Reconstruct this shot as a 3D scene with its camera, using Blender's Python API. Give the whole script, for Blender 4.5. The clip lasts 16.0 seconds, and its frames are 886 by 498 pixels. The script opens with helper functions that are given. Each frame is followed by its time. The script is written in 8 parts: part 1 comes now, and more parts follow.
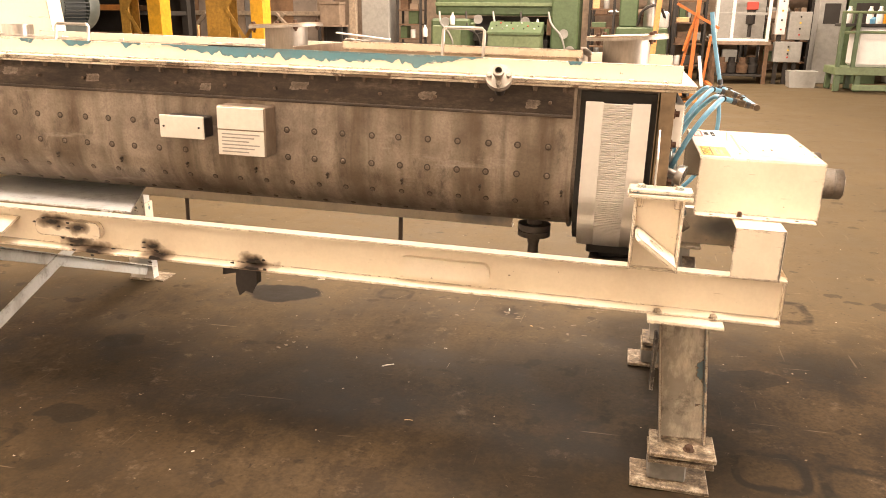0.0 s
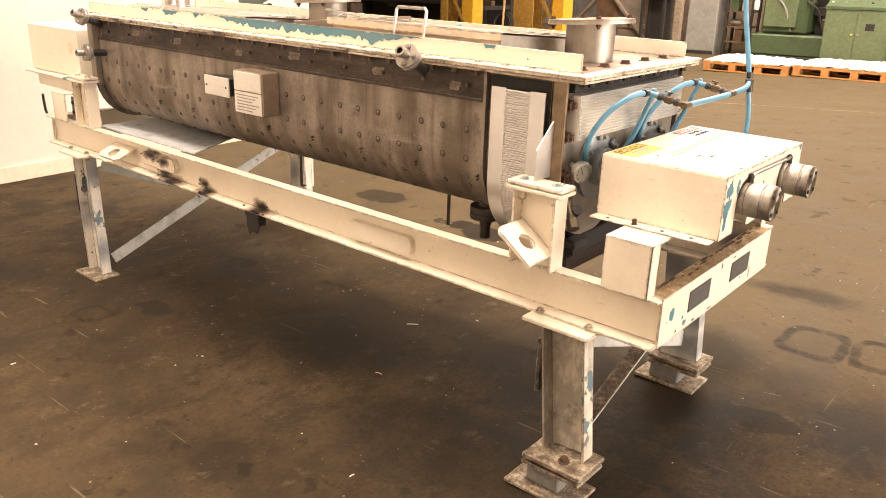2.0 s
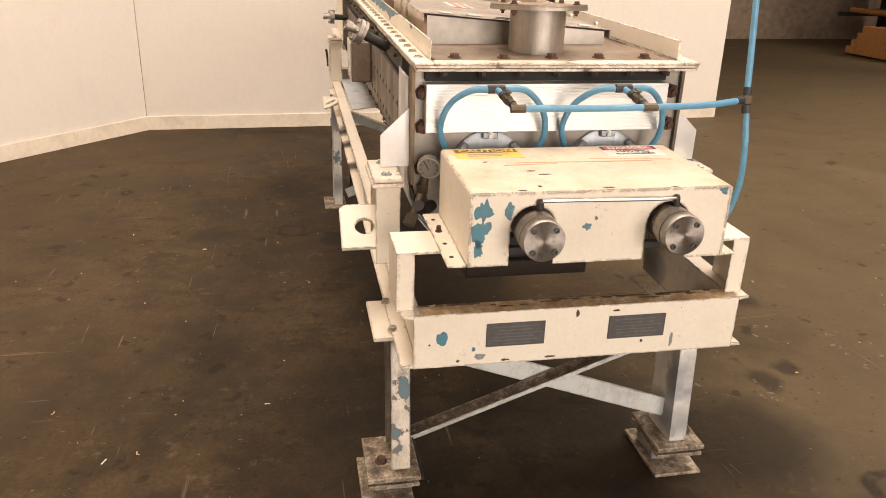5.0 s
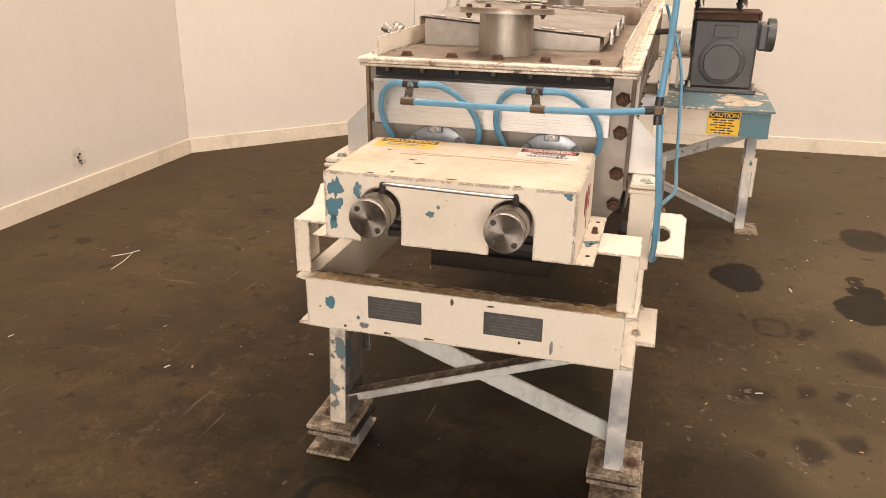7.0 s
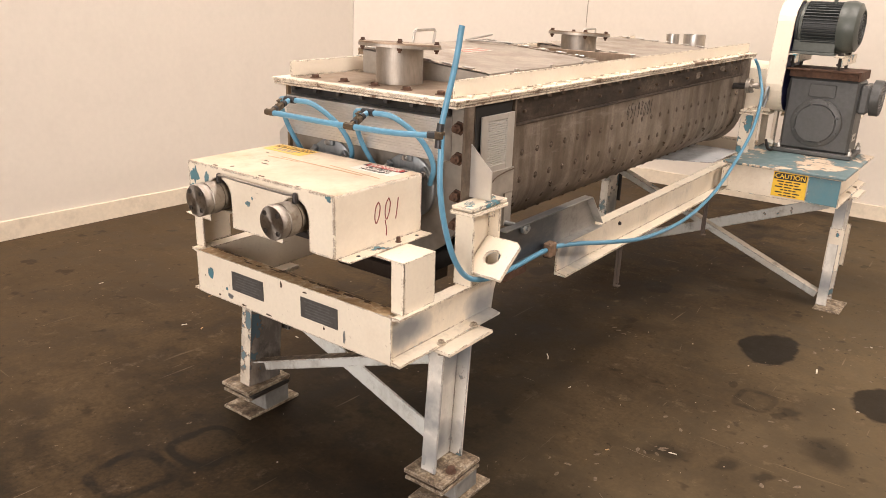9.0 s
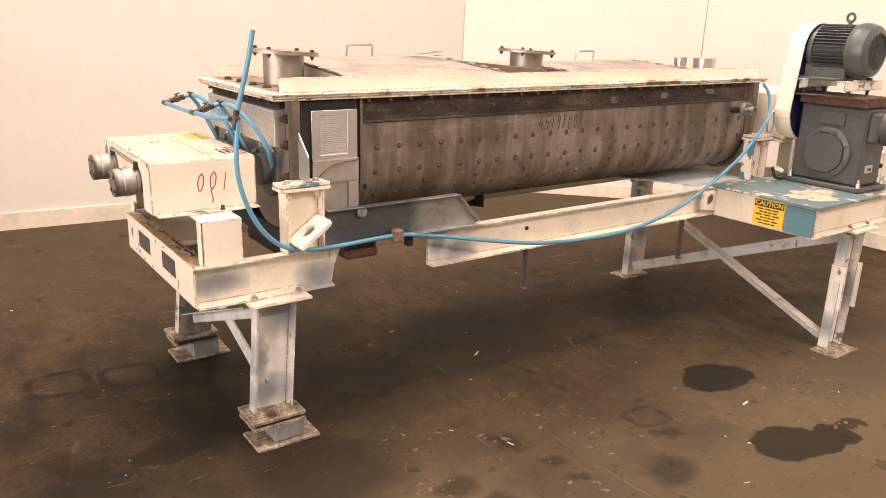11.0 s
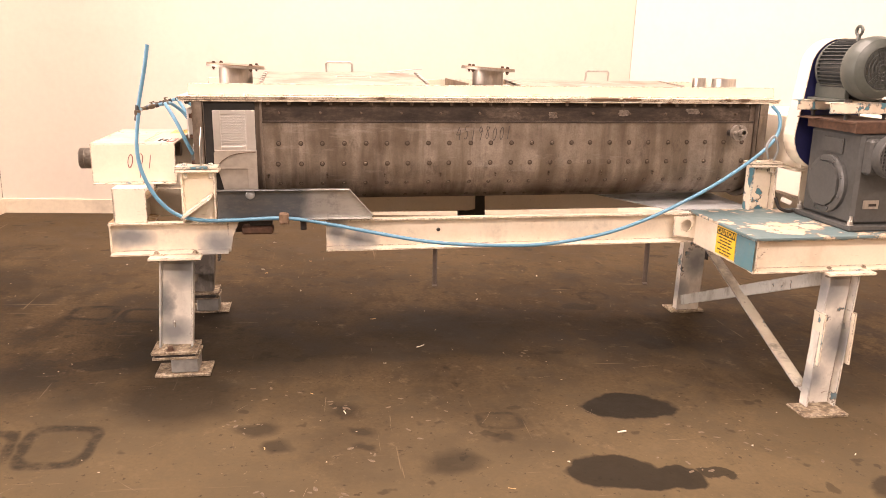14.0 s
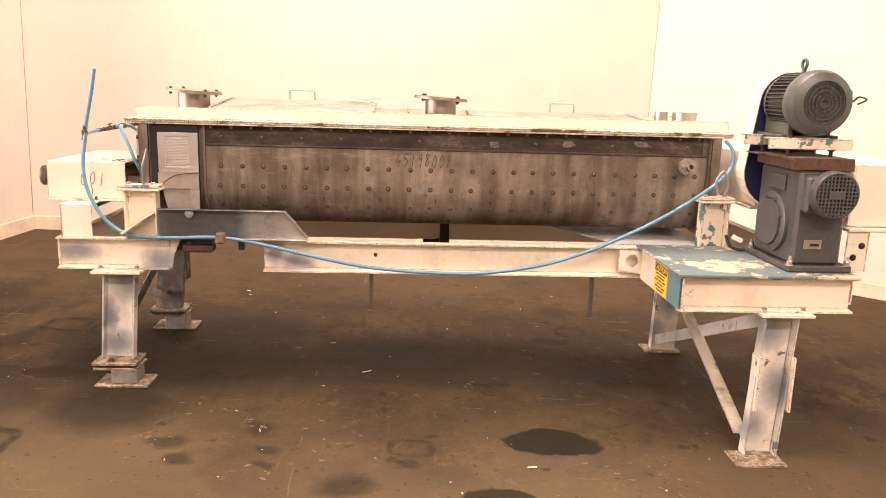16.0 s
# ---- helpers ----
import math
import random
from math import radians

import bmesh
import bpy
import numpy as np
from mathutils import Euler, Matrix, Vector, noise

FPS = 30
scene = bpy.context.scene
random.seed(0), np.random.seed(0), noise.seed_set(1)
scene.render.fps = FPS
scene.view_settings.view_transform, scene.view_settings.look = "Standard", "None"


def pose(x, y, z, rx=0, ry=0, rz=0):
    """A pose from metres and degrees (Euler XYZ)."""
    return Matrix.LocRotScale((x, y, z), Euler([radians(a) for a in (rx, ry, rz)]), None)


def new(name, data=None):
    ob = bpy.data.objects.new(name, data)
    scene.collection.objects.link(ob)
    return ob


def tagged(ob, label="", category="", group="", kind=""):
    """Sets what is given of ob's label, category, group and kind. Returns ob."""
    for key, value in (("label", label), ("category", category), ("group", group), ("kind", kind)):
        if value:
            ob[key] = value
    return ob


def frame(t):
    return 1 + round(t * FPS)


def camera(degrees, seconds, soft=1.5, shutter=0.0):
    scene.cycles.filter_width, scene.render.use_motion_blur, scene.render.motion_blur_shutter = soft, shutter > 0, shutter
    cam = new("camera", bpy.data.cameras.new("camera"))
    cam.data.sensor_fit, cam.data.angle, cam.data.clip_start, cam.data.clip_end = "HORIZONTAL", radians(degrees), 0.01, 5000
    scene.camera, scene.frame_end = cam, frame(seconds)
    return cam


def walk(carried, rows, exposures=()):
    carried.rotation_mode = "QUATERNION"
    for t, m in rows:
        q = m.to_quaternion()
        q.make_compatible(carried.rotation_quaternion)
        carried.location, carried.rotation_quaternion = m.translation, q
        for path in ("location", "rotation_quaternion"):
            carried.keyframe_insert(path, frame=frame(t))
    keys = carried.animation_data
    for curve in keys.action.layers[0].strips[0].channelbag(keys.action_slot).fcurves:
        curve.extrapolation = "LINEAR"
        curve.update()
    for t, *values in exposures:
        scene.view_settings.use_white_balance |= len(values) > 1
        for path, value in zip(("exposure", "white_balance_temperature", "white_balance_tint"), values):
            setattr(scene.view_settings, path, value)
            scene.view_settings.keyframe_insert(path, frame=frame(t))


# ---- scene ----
cam = camera(59.6, 16.0, 0.9)
METRES, EYE, TILT, LEAN, TURN = 10.0, 1.51, 0.0, 0.0, 13.1
ROWS = [
    (0.0, 0.0, 0.0, 0.0, 0.15, -16.87, -0.5),
    (0.5, 0.0357, -0.002, 0.0007, 9.02, -17.08, 0.14),
    (1.0, 0.0698, 0.0082, 0.0035, 14.67, -18.09, -0.36),
    (1.5, 0.1045, 0.0138, 0.0032, 20.81, -18.63, -0.6),
    (2.0, 0.1391, 0.023, 0.0057, 27.05, -19.37, -0.86),
    (2.5, 0.1631, 0.0437, 0.007, 33.37, -19.98, -1.2),
    (3.0, 0.1875, 0.0628, 0.0066, 39.58, -20.19, -1.19),
    (3.5, 0.2096, 0.083, 0.0083, 46.48, -20.89, -1.4),
    (4.0, 0.2275, 0.1083, 0.0091, 52.89, -21.73, -1.87),
    (6.5, 0.3035, 0.2405, 0.0071, 87.11, -20.34, -0.5),
    (7.0, 0.3024, 0.2723, 0.0073, 93.16, -20.62, -0.68),
    (7.5, 0.3058, 0.3049, 0.0073, 97.14, -18.72, -1.52),
    (8.0, 0.3093, 0.3353, 0.0085, 102.81, -18.42, -1.62),
    (8.5, 0.3034, 0.3659, 0.0086, 108.45, -18.25, -1.79),
    (9.0, 0.3015, 0.4001, 0.0086, 114.14, -18.0, -2.43),
    (9.5, 0.3007, 0.4359, 0.0093, 119.21, -17.71, -2.18),
    (10.0, 0.2878, 0.4671, 0.0082, 122.97, -17.37, -2.33),
    (12.5, 0.194, 0.6234, 0.0031, 146.72, -14.26, -2.47),
    (13.0, 0.1653, 0.6394, 0.0038, 150.88, -14.28, -2.5),
    (13.5, 0.1398, 0.6611, 0.0026, 154.78, -14.15, -2.21),
    (14.0, 0.1166, 0.6793, 0.0027, 157.83, -14.23, -1.99),
    (14.5, 0.0903, 0.689, 0.0034, 159.79, -13.97, -2.56),
    (15.0, 0.0662, 0.7016, 0.0026, 163.36, -13.54, -2.54),
    (15.5, 0.0551, 0.7058, 0.0021, 166.06, -12.66, -2.75),
    (16.0, 0.0518, 0.7038, 0.0015, 164.07, -11.84, -2.81),
]
EXPOSURES = [(0.0, 1.12, 6420, 10), (2.0, 0.86, 6150, 9), (4.0, 0.36, 5880, 8), (6.5, -0.07, 5900, 9), (9.5, 0.18, 5720, 9), (12.5, 0.59, 6180, 18), (14.5, 0.75, 6330, 20), (16.0, 0.67, 6450, 21)]
walk(cam, [(t, pose(0, 0, EYE, TILT, LEAN, TURN) @ pose(METRES * x, METRES * y, METRES * z, 90 + pitch, roll, yaw)) for t, x, y, z, yaw, pitch, roll in ROWS], EXPOSURES)

# ---- light ----
world = bpy.data.worlds.new("world")
scene.world = world
world.use_nodes = True
wn = world.node_tree.nodes
sky = wn.new("ShaderNodeTexSky")
sky.sky_type, sky.sun_disc = "NISHITA", False
sky.sun_elevation, sky.sun_rotation = radians(50), radians(20)
wn["Background"].inputs["Strength"].default_value = 0.10
world.node_tree.links.new(sky.outputs["Color"], wn["Background"].inputs["Color"])


def area_lamp(name, m, size_x, size_y, watts, colour):
    data = bpy.data.lights.new(name, "AREA")
    data.shape, data.size, data.size_y, data.energy, data.color = "RECTANGLE", size_x, size_y, watts, colour
    ob = new(name, data)
    ob.matrix_world = m
    return ob


WARM = (1.0, 0.795, 0.635)
EAST_FILL = (1.0, 0.805, 0.65)
# added light banks at the unseen ceiling, over the machine bay and over the shop floor
ROOF_Z = 6.5
CEILING_LIGHTS = [(-0.8, 1.3, 5.0, 2.0, 390), (-0.8, 5.0, 5.0, 1.6, 320), (-2.0, 11.0, 6.0, 1.2, 740), (-1.5, 16.5, 10.0, 1.4, 770)]
for lx, ly, sx, sy, watts in CEILING_LIGHTS:
    area_lamp("ceiling_lamp", pose(lx, ly, ROOF_Z - 0.02), sx, sy, watts, WARM)

# added fill light from the east, set in a gap in the unseen wall
EAST_GAP_Y0, EAST_GAP_Y1, EAST_GAP_Z1 = 1.5, 8.5, 4.6
area_lamp("east_fill_lamp", pose(9.12, (EAST_GAP_Y0 + EAST_GAP_Y1) / 2, EAST_GAP_Z1 / 2 + 0.2, 0, 90, 0), EAST_GAP_Z1 - 0.4, EAST_GAP_Y1 - EAST_GAP_Y0 - 0.2, 940, EAST_FILL)

# ---- materials ----


class Nodes:
    """A Principled material with short calls for its nodes."""

    def __init__(self, name, rough=0.6, metal=0.0):
        self.mat = bpy.data.materials.new(name)
        self.mat.use_nodes = True
        self.tree = self.mat.node_tree
        self.bsdf = self.tree.nodes["Principled BSDF"]
        self.bsdf.inputs["Roughness"].default_value = rough
        self.bsdf.inputs["Metallic"].default_value = metal
        self.coords = self.tree.nodes.new("ShaderNodeTexCoord").outputs["Object"]

    def link(self, a, b):
        self.tree.links.new(a, b)

    def noise(self, scale, detail=4.0, rough=0.55, stretch=None, coords=None, offset=None):
        n = self.tree.nodes.new("ShaderNodeTexNoise")
        n.inputs["Scale"].default_value, n.inputs["Detail"].default_value, n.inputs["Roughness"].default_value = scale, detail, rough
        src = coords or self.coords
        if stretch or offset:
            mp = self.tree.nodes.new("ShaderNodeMapping")
            mp.inputs["Scale"].default_value = stretch or (1, 1, 1)
            mp.inputs["Location"].default_value = offset or (0, 0, 0)
            self.link(src, mp.inputs["Vector"])
            src = mp.outputs["Vector"]
        self.link(src, n.inputs["Vector"])
        return n.outputs["Fac"]

    def ramp(self, fac, stops):
        r = self.tree.nodes.new("ShaderNodeValToRGB")
        els = r.color_ramp.elements
        while len(els) < len(stops):
            els.new(0.5)
        for e, (p, c) in zip(els, stops):
            e.position = p
            e.color = (*c, 1) if isinstance(c, tuple) else (c, c, c, 1)
        self.link(fac, r.inputs["Fac"])
        return r.outputs["Color"]

    def mix(self, fac, a, b, mode="MIX"):
        m = self.tree.nodes.new("ShaderNodeMix")
        m.data_type, m.blend_type = "RGBA", mode
        for sock, v in ((m.inputs[0], fac), (m.inputs[6], a), (m.inputs[7], b)):
            if isinstance(v, (int, float)):
                sock.default_value = v
            elif isinstance(v, tuple):
                sock.default_value = (*v, 1)
            else:
                self.link(v, sock)
        return m.outputs[2]

    def math(self, op, a, b=0.0, clamp=False):
        m = self.tree.nodes.new("ShaderNodeMath")
        m.operation, m.use_clamp = op, clamp
        for sock, v in zip(m.inputs, (a, b)):
            if isinstance(v, (int, float)):
                sock.default_value = v
            else:
                self.link(v, sock)
        return m.outputs[0]

    def colour(self, c):
        self.link(c, self.bsdf.inputs["Base Color"])
        return self

    def rough(self, r):
        self.link(r, self.bsdf.inputs["Roughness"])
        return self

    def metal(self, r):
        self.link(r, self.bsdf.inputs["Metallic"])
        return self

    def bump(self, h, strength=0.3, distance=0.002):
        b = self.tree.nodes.new("ShaderNodeBump")
        b.inputs["Strength"].default_value, b.inputs["Distance"].default_value = strength, distance
        self.link(h, b.inputs["Height"])
        self.link(b.outputs["Normal"], self.bsdf.inputs["Normal"])
        return self


def shade(c, f):
    return tuple(min(1.0, v * f) for v in c)


def plain(name, colour, rough=0.6, metal=0.0, vary=0.15, grain=60.0, dirt=0.25, bump=0.15):
    """A surface with fine grain and larger, softer dirt."""
    m = Nodes(name, rough, metal)
    fine, broad = m.noise(grain), m.noise(3.5, 6, 0.65)
    c = m.mix(m.ramp(fine, [(0.3, 0.0), (0.7, 1.0)]), shade(colour, 1 - vary), shade(colour, 1 + vary))
    c = m.mix(m.ramp(broad, [(0.5, 0.0), (0.75, dirt)]), c, shade((0.5 * colour[0] + 0.02, 0.5 * colour[1] + 0.012, 0.5 * colour[2]), 0.7))
    m.colour(c)
    m.rough(m.ramp(broad, [(0.3, max(0.05, rough - 0.08)), (0.75, min(1.0, rough + 0.12))]))
    m.bump(fine, bump, 0.001)
    return m.mat


TEAL = (0.075, 0.20, 0.25)


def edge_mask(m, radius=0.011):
    """1 along outer edges and inner corners alike, 0 on flat faces."""
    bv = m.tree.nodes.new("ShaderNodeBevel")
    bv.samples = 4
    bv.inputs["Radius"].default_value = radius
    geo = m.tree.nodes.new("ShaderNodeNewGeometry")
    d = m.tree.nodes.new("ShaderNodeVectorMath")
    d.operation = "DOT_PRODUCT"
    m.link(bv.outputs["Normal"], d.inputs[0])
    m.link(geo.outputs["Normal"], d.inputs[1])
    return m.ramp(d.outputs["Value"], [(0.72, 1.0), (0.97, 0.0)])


def sooted(m, c, spots, tones=((0.30, 0.19, 0.10), (0.022, 0.016, 0.012))):
    """Soft black smudges left by a cutting torch: x, z, half width, half height from the object's origin."""
    warp = m.tree.nodes.new("ShaderNodeTexNoise")
    warp.inputs["Scale"].default_value, warp.inputs["Detail"].default_value = 22.0, 5.0
    m.link(m.coords, warp.inputs["Vector"])
    vec = m.tree.nodes.new("ShaderNodeVectorMath")
    vec.operation = "MULTIPLY_ADD"
    m.link(warp.outputs["Color"], vec.inputs[0])
    vec.inputs[1].default_value = (0.07, 0.0, 0.05)
    m.link(m.coords, vec.inputs[2])
    total = None
    for x, z, rx, rz in spots:
        mp = m.tree.nodes.new("ShaderNodeMapping")
        mp.inputs["Location"].default_value = (-(x + 0.035) / rx, 0, -(z + 0.025) / rz)
        mp.inputs["Scale"].default_value = (1 / rx, 0, 1 / rz)
        m.link(vec.outputs[0], mp.inputs["Vector"])
        ln = m.tree.nodes.new("ShaderNodeVectorMath")
        ln.operation = "LENGTH"
        m.link(mp.outputs["Vector"], ln.inputs[0])
        fac = m.ramp(m.math("MULTIPLY", ln.outputs["Value"], 0.5), [(0.14, 0.97), (0.32, 0.62), (0.62, 0.0)])
        total = fac if total is None else m.math("MAXIMUM", total, fac)
    c = m.mix(m.math("POWER", total, 0.7), c, tones[0])
    return m.mix(total, c, tones[1])


def chipped(name, colour, chips=0.66, grime=0.35, under=TEAL, rough=0.45, edges=0.22, smear=0.0, smear_colour=(0.10, 0.075, 0.05), soot=(), soot_tones=((0.30, 0.19, 0.10), (0.022, 0.016, 0.012))):
    """Old paint with chips down to an older coat, worn edges, darkened inner corners, thin rusty rims and rubbed dirt.
    """
    m = Nodes(name, rough)
    broad, mid, fine = m.noise(4.2, 5, 0.6), m.noise(17, 6, 0.6, offset=(3, 1, 2)), m.noise(90, 3)
    # the mask darkens inner corners too, putting shade into the colour there
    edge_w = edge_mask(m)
    c = m.mix(m.ramp(fine, [(0.35, 0.0), (0.7, 0.5)]), colour, shade(colour, 0.90))
    c = m.mix(m.ramp(m.noise(2.1, 6, 0.7, offset=(7, 3, 1)), [(0.48, 0.0), (0.72, grime)]), c, (0.36, 0.24, 0.13))
    if smear:
        c = m.mix(m.ramp(m.noise(3.4, 7, 0.72, stretch=(1, 1, 0.45), offset=(4, 8, 2)), [(0.51, 0.0), (0.64, smear)]), c, smear_colour)
        c = m.mix(m.ramp(m.noise(11, 6, 0.75, offset=(2, 2, 7)), [(0.55, 0.0), (0.70, smear)]), c, shade(smear_colour, 0.6))
    # fine scratches
    c = m.mix(m.ramp(m.noise(6, 4, 0.7, stretch=(1.5, 9, 9), offset=(6, 1, 0)), [(0.66, 0.0), (0.70, 0.35)]), c, (0.30, 0.20, 0.12))
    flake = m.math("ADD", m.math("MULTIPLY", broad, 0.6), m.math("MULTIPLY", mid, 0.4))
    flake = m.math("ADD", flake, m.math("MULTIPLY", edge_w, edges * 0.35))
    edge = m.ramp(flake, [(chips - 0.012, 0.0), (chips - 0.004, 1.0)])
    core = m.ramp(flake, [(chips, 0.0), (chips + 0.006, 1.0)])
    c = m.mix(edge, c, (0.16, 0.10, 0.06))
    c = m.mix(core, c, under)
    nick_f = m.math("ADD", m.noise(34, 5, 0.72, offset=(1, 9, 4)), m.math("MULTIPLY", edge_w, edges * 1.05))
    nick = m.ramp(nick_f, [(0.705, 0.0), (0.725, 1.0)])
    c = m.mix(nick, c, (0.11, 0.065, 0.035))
    if soot:
        c = sooted(m, c, soot, soot_tones)
    m.colour(c)
    m.rough(m.ramp(mid, [(0.3, rough - 0.08), (0.8, rough + 0.2)]))
    h = m.math("SUBTRACT", m.math("MULTIPLY", fine, 0.25), core)
    m.bump(h, 0.35, 0.0015)
    return m.mat


CREAM = (0.77, 0.695, 0.565)
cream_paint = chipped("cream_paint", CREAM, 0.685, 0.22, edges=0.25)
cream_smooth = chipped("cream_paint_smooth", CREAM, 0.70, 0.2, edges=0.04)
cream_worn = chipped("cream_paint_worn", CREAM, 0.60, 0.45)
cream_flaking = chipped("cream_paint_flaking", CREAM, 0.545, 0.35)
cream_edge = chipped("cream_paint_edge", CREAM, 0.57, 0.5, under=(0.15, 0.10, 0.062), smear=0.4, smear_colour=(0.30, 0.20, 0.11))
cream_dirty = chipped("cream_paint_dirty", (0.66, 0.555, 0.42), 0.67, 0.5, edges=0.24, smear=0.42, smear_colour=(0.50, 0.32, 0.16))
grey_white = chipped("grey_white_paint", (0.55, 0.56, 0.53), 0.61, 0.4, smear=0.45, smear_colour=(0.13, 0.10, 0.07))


def grimy_paint(name, tones):
    """Paint under old oil and rust dirt, mottled at two scales."""
    m = Nodes(name, 0.75)
    c = m.ramp(m.noise(20, 7, 0.75), [(0.36, tones[0]), (0.48, tones[1]), (0.57, tones[2]), (0.68, tones[3])])
    c = m.mix(m.ramp(m.noise(75, 4, 0.7), [(0.40, 0.6), (0.58, 0.0)]), c, tones[0])
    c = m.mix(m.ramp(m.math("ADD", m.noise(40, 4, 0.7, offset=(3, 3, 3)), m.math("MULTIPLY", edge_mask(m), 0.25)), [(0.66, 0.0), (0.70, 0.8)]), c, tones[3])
    m.colour(c)
    m.bump(m.noise(45, 6, 0.7), 0.4, 0.002)
    return m.mat


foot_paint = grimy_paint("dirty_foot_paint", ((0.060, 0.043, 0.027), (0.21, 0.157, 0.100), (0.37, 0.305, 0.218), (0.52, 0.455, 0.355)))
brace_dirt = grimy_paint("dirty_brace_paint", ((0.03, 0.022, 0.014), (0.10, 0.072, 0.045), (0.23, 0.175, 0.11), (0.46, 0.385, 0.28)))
dull_sheet = plain("dull_sheet", (0.40, 0.365, 0.315), 0.42, 0.4, 0.12, 30, 0.5)
hanger_brown = plain("dull_brown_steel", (0.095, 0.075, 0.060), 0.6, 0.3)
pan_white = chipped("pan_paint", (0.52, 0.54, 0.55), 0.70, 0.25, under=(0.2, 0.2, 0.2), smear=0.5, smear_colour=(0.03, 0.03, 0.03))
teal_paint = chipped("teal_paint", TEAL, 0.64, 0.2, under=CREAM)


def stainless(name, colour, rough, streak=0.5, tint=0.4, metal=0.85):
    """Dull stainless sheet: rolled grain, drip streaks and brownish stains."""
    m = Nodes(name, rough, metal)
    grain = m.noise(9, 5, 0.6, stretch=(2.6, 2.6, 0.3))
    thin = m.noise(9, 4, 0.6, stretch=(9, 9, 0.5))
    fine = m.noise(160, 2, stretch=(1, 1, 0.2))
    blot = m.noise(5.5, 6, 0.65, offset=(2, 5, 1))
    c = m.mix(m.ramp(grain, [(0.35, 0.0), (0.68, streak)]), colour, shade(colour, 1.75))
    c = m.mix(m.ramp(thin, [(0.45, 0.0), (0.75, streak * 0.35)]), c, shade(colour, 1.5))
    c = m.mix(m.ramp(blot, [(0.45, 0.0), (0.7, tint)]), c, (0.13, 0.075, 0.04))
    c = m.mix(m.ramp(m.noise(2.2, 6, 0.7, stretch=(1, 1, 0.6), offset=(9, 4, 3)), [(0.42, 0.55 * tint), (0.55, 0.0)]), c, shade(colour, 0.45))
    c = m.mix(m.ramp(fine, [(0.3, 0.25), (0.6, 0.0)]), c, shade(colour, 0.55))
    m.colour(c)
    m.rough(m.ramp(blot, [(0.3, rough), (0.75, min(0.9, rough + 0.25))]))
    m.bump(fine, 0.12, 0.0008)
    return m.mat


def stained_jacket():
    """Heat-stained stainless: soft pale streaks down the side, brown blots, dark grime in blotches."""
    m = Nodes("stained_stainless", 0.5, 0.6)
    base = (0.172, 0.138, 0.102)
    c = m.mix(m.ramp(m.noise(10, 2, 0.5, stretch=(1, 0.25, 0.16)), [(0.41, 0.0), (0.60, 0.85)]), base, (0.355, 0.305, 0.25))
    c = m.mix(m.ramp(m.noise(27, 3, 0.6, stretch=(1, 0.25, 0.10), offset=(3, 0, 1)), [(0.50, 0.0), (0.72, 0.42)]), c, (0.35, 0.295, 0.24))
    c = m.mix(m.ramp(m.noise(19, 4, 0.65, stretch=(1, 0.25, 0.07), offset=(5, 2, 8)), [(0.54, 0.0), (0.68, 0.45)]), c, (0.085, 0.062, 0.046))
    c = m.mix(m.ramp(m.noise(4.5, 6, 0.68, offset=(2, 5, 1)), [(0.44, 0.0), (0.68, 0.7)]), c, (0.095, 0.066, 0.047))
    c = m.mix(m.ramp(m.noise(13, 7, 0.75, stretch=(1, 0.5, 0.5), offset=(8, 5, 2)), [(0.55, 0.0), (0.70, 0.65)]), c, (0.055, 0.038, 0.028))
    c = m.mix(m.ramp(m.noise(7, 5, 0.7, stretch=(0.35, 1, 2.2), offset=(1, 3, 6)), [(0.60, 0.0), (0.72, 0.45)]), c, (0.41, 0.37, 0.33))
    c = m.mix(m.ramp(m.noise(120, 3), [(0.3, 0.3), (0.6, 0.0)]), c, (0.10, 0.08, 0.06))
    m.colour(c)
    m.rough(m.ramp(m.noise(6, 6, 0.7), [(0.3, 0.44), (0.75, 0.70)]))
    m.bump(m.noise(22, 5, 0.6), 0.10, 0.002)
    return m.mat


def grimy_band():
    """Old sealant, scraped metal and dirt on the strip above the jacket."""
    m = Nodes("grimy_band", 0.6, 0.35)
    c = m.ramp(m.noise(9, 7, 0.75, stretch=(0.5, 1, 1.6)), [(0.36, (0.022, 0.016, 0.012)), (0.54, (0.075, 0.055, 0.040)), (0.66, (0.16, 0.125, 0.095)), (0.76, (0.40, 0.34, 0.28))])
    c = m.mix(m.ramp(m.noise(45, 4, 0.7), [(0.35, 0.6), (0.6, 0.0)]), c, (0.035, 0.026, 0.02))
    m.colour(c)
    m.bump(m.noise(30, 6, 0.7), 0.4, 0.003)
    return m.mat


trough_steel = stained_jacket()
band_grime = grimy_band()


def turned(name, colour):
    """Steel faced on a lathe: fine round grooves that stretch the shine to the side, and a little tarnish."""
    m = Nodes(name, 0.34, 1.0)
    c = m.mix(m.ramp(m.noise(14, 6, 0.7), [(0.45, 0.0), (0.72, 0.7)]), colour, shade(colour, 0.5))
    c = m.mix(m.ramp(m.noise(60, 4, 0.7, offset=(2, 1, 5)), [(0.50, 0.0), (0.70, 0.6)]), c, (0.16, 0.11, 0.07))
    m.colour(c)
    m.rough(m.ramp(m.noise(20, 5, 0.7), [(0.3, 0.36), (0.75, 0.56)]))
    tan = m.tree.nodes.new("ShaderNodeTangent")
    tan.direction_type, tan.axis = "RADIAL", "X"
    m.bsdf.inputs["Anisotropic"].default_value = 0.75
    m.link(tan.outputs["Tangent"], m.bsdf.inputs["Tangent"])
    return m.mat


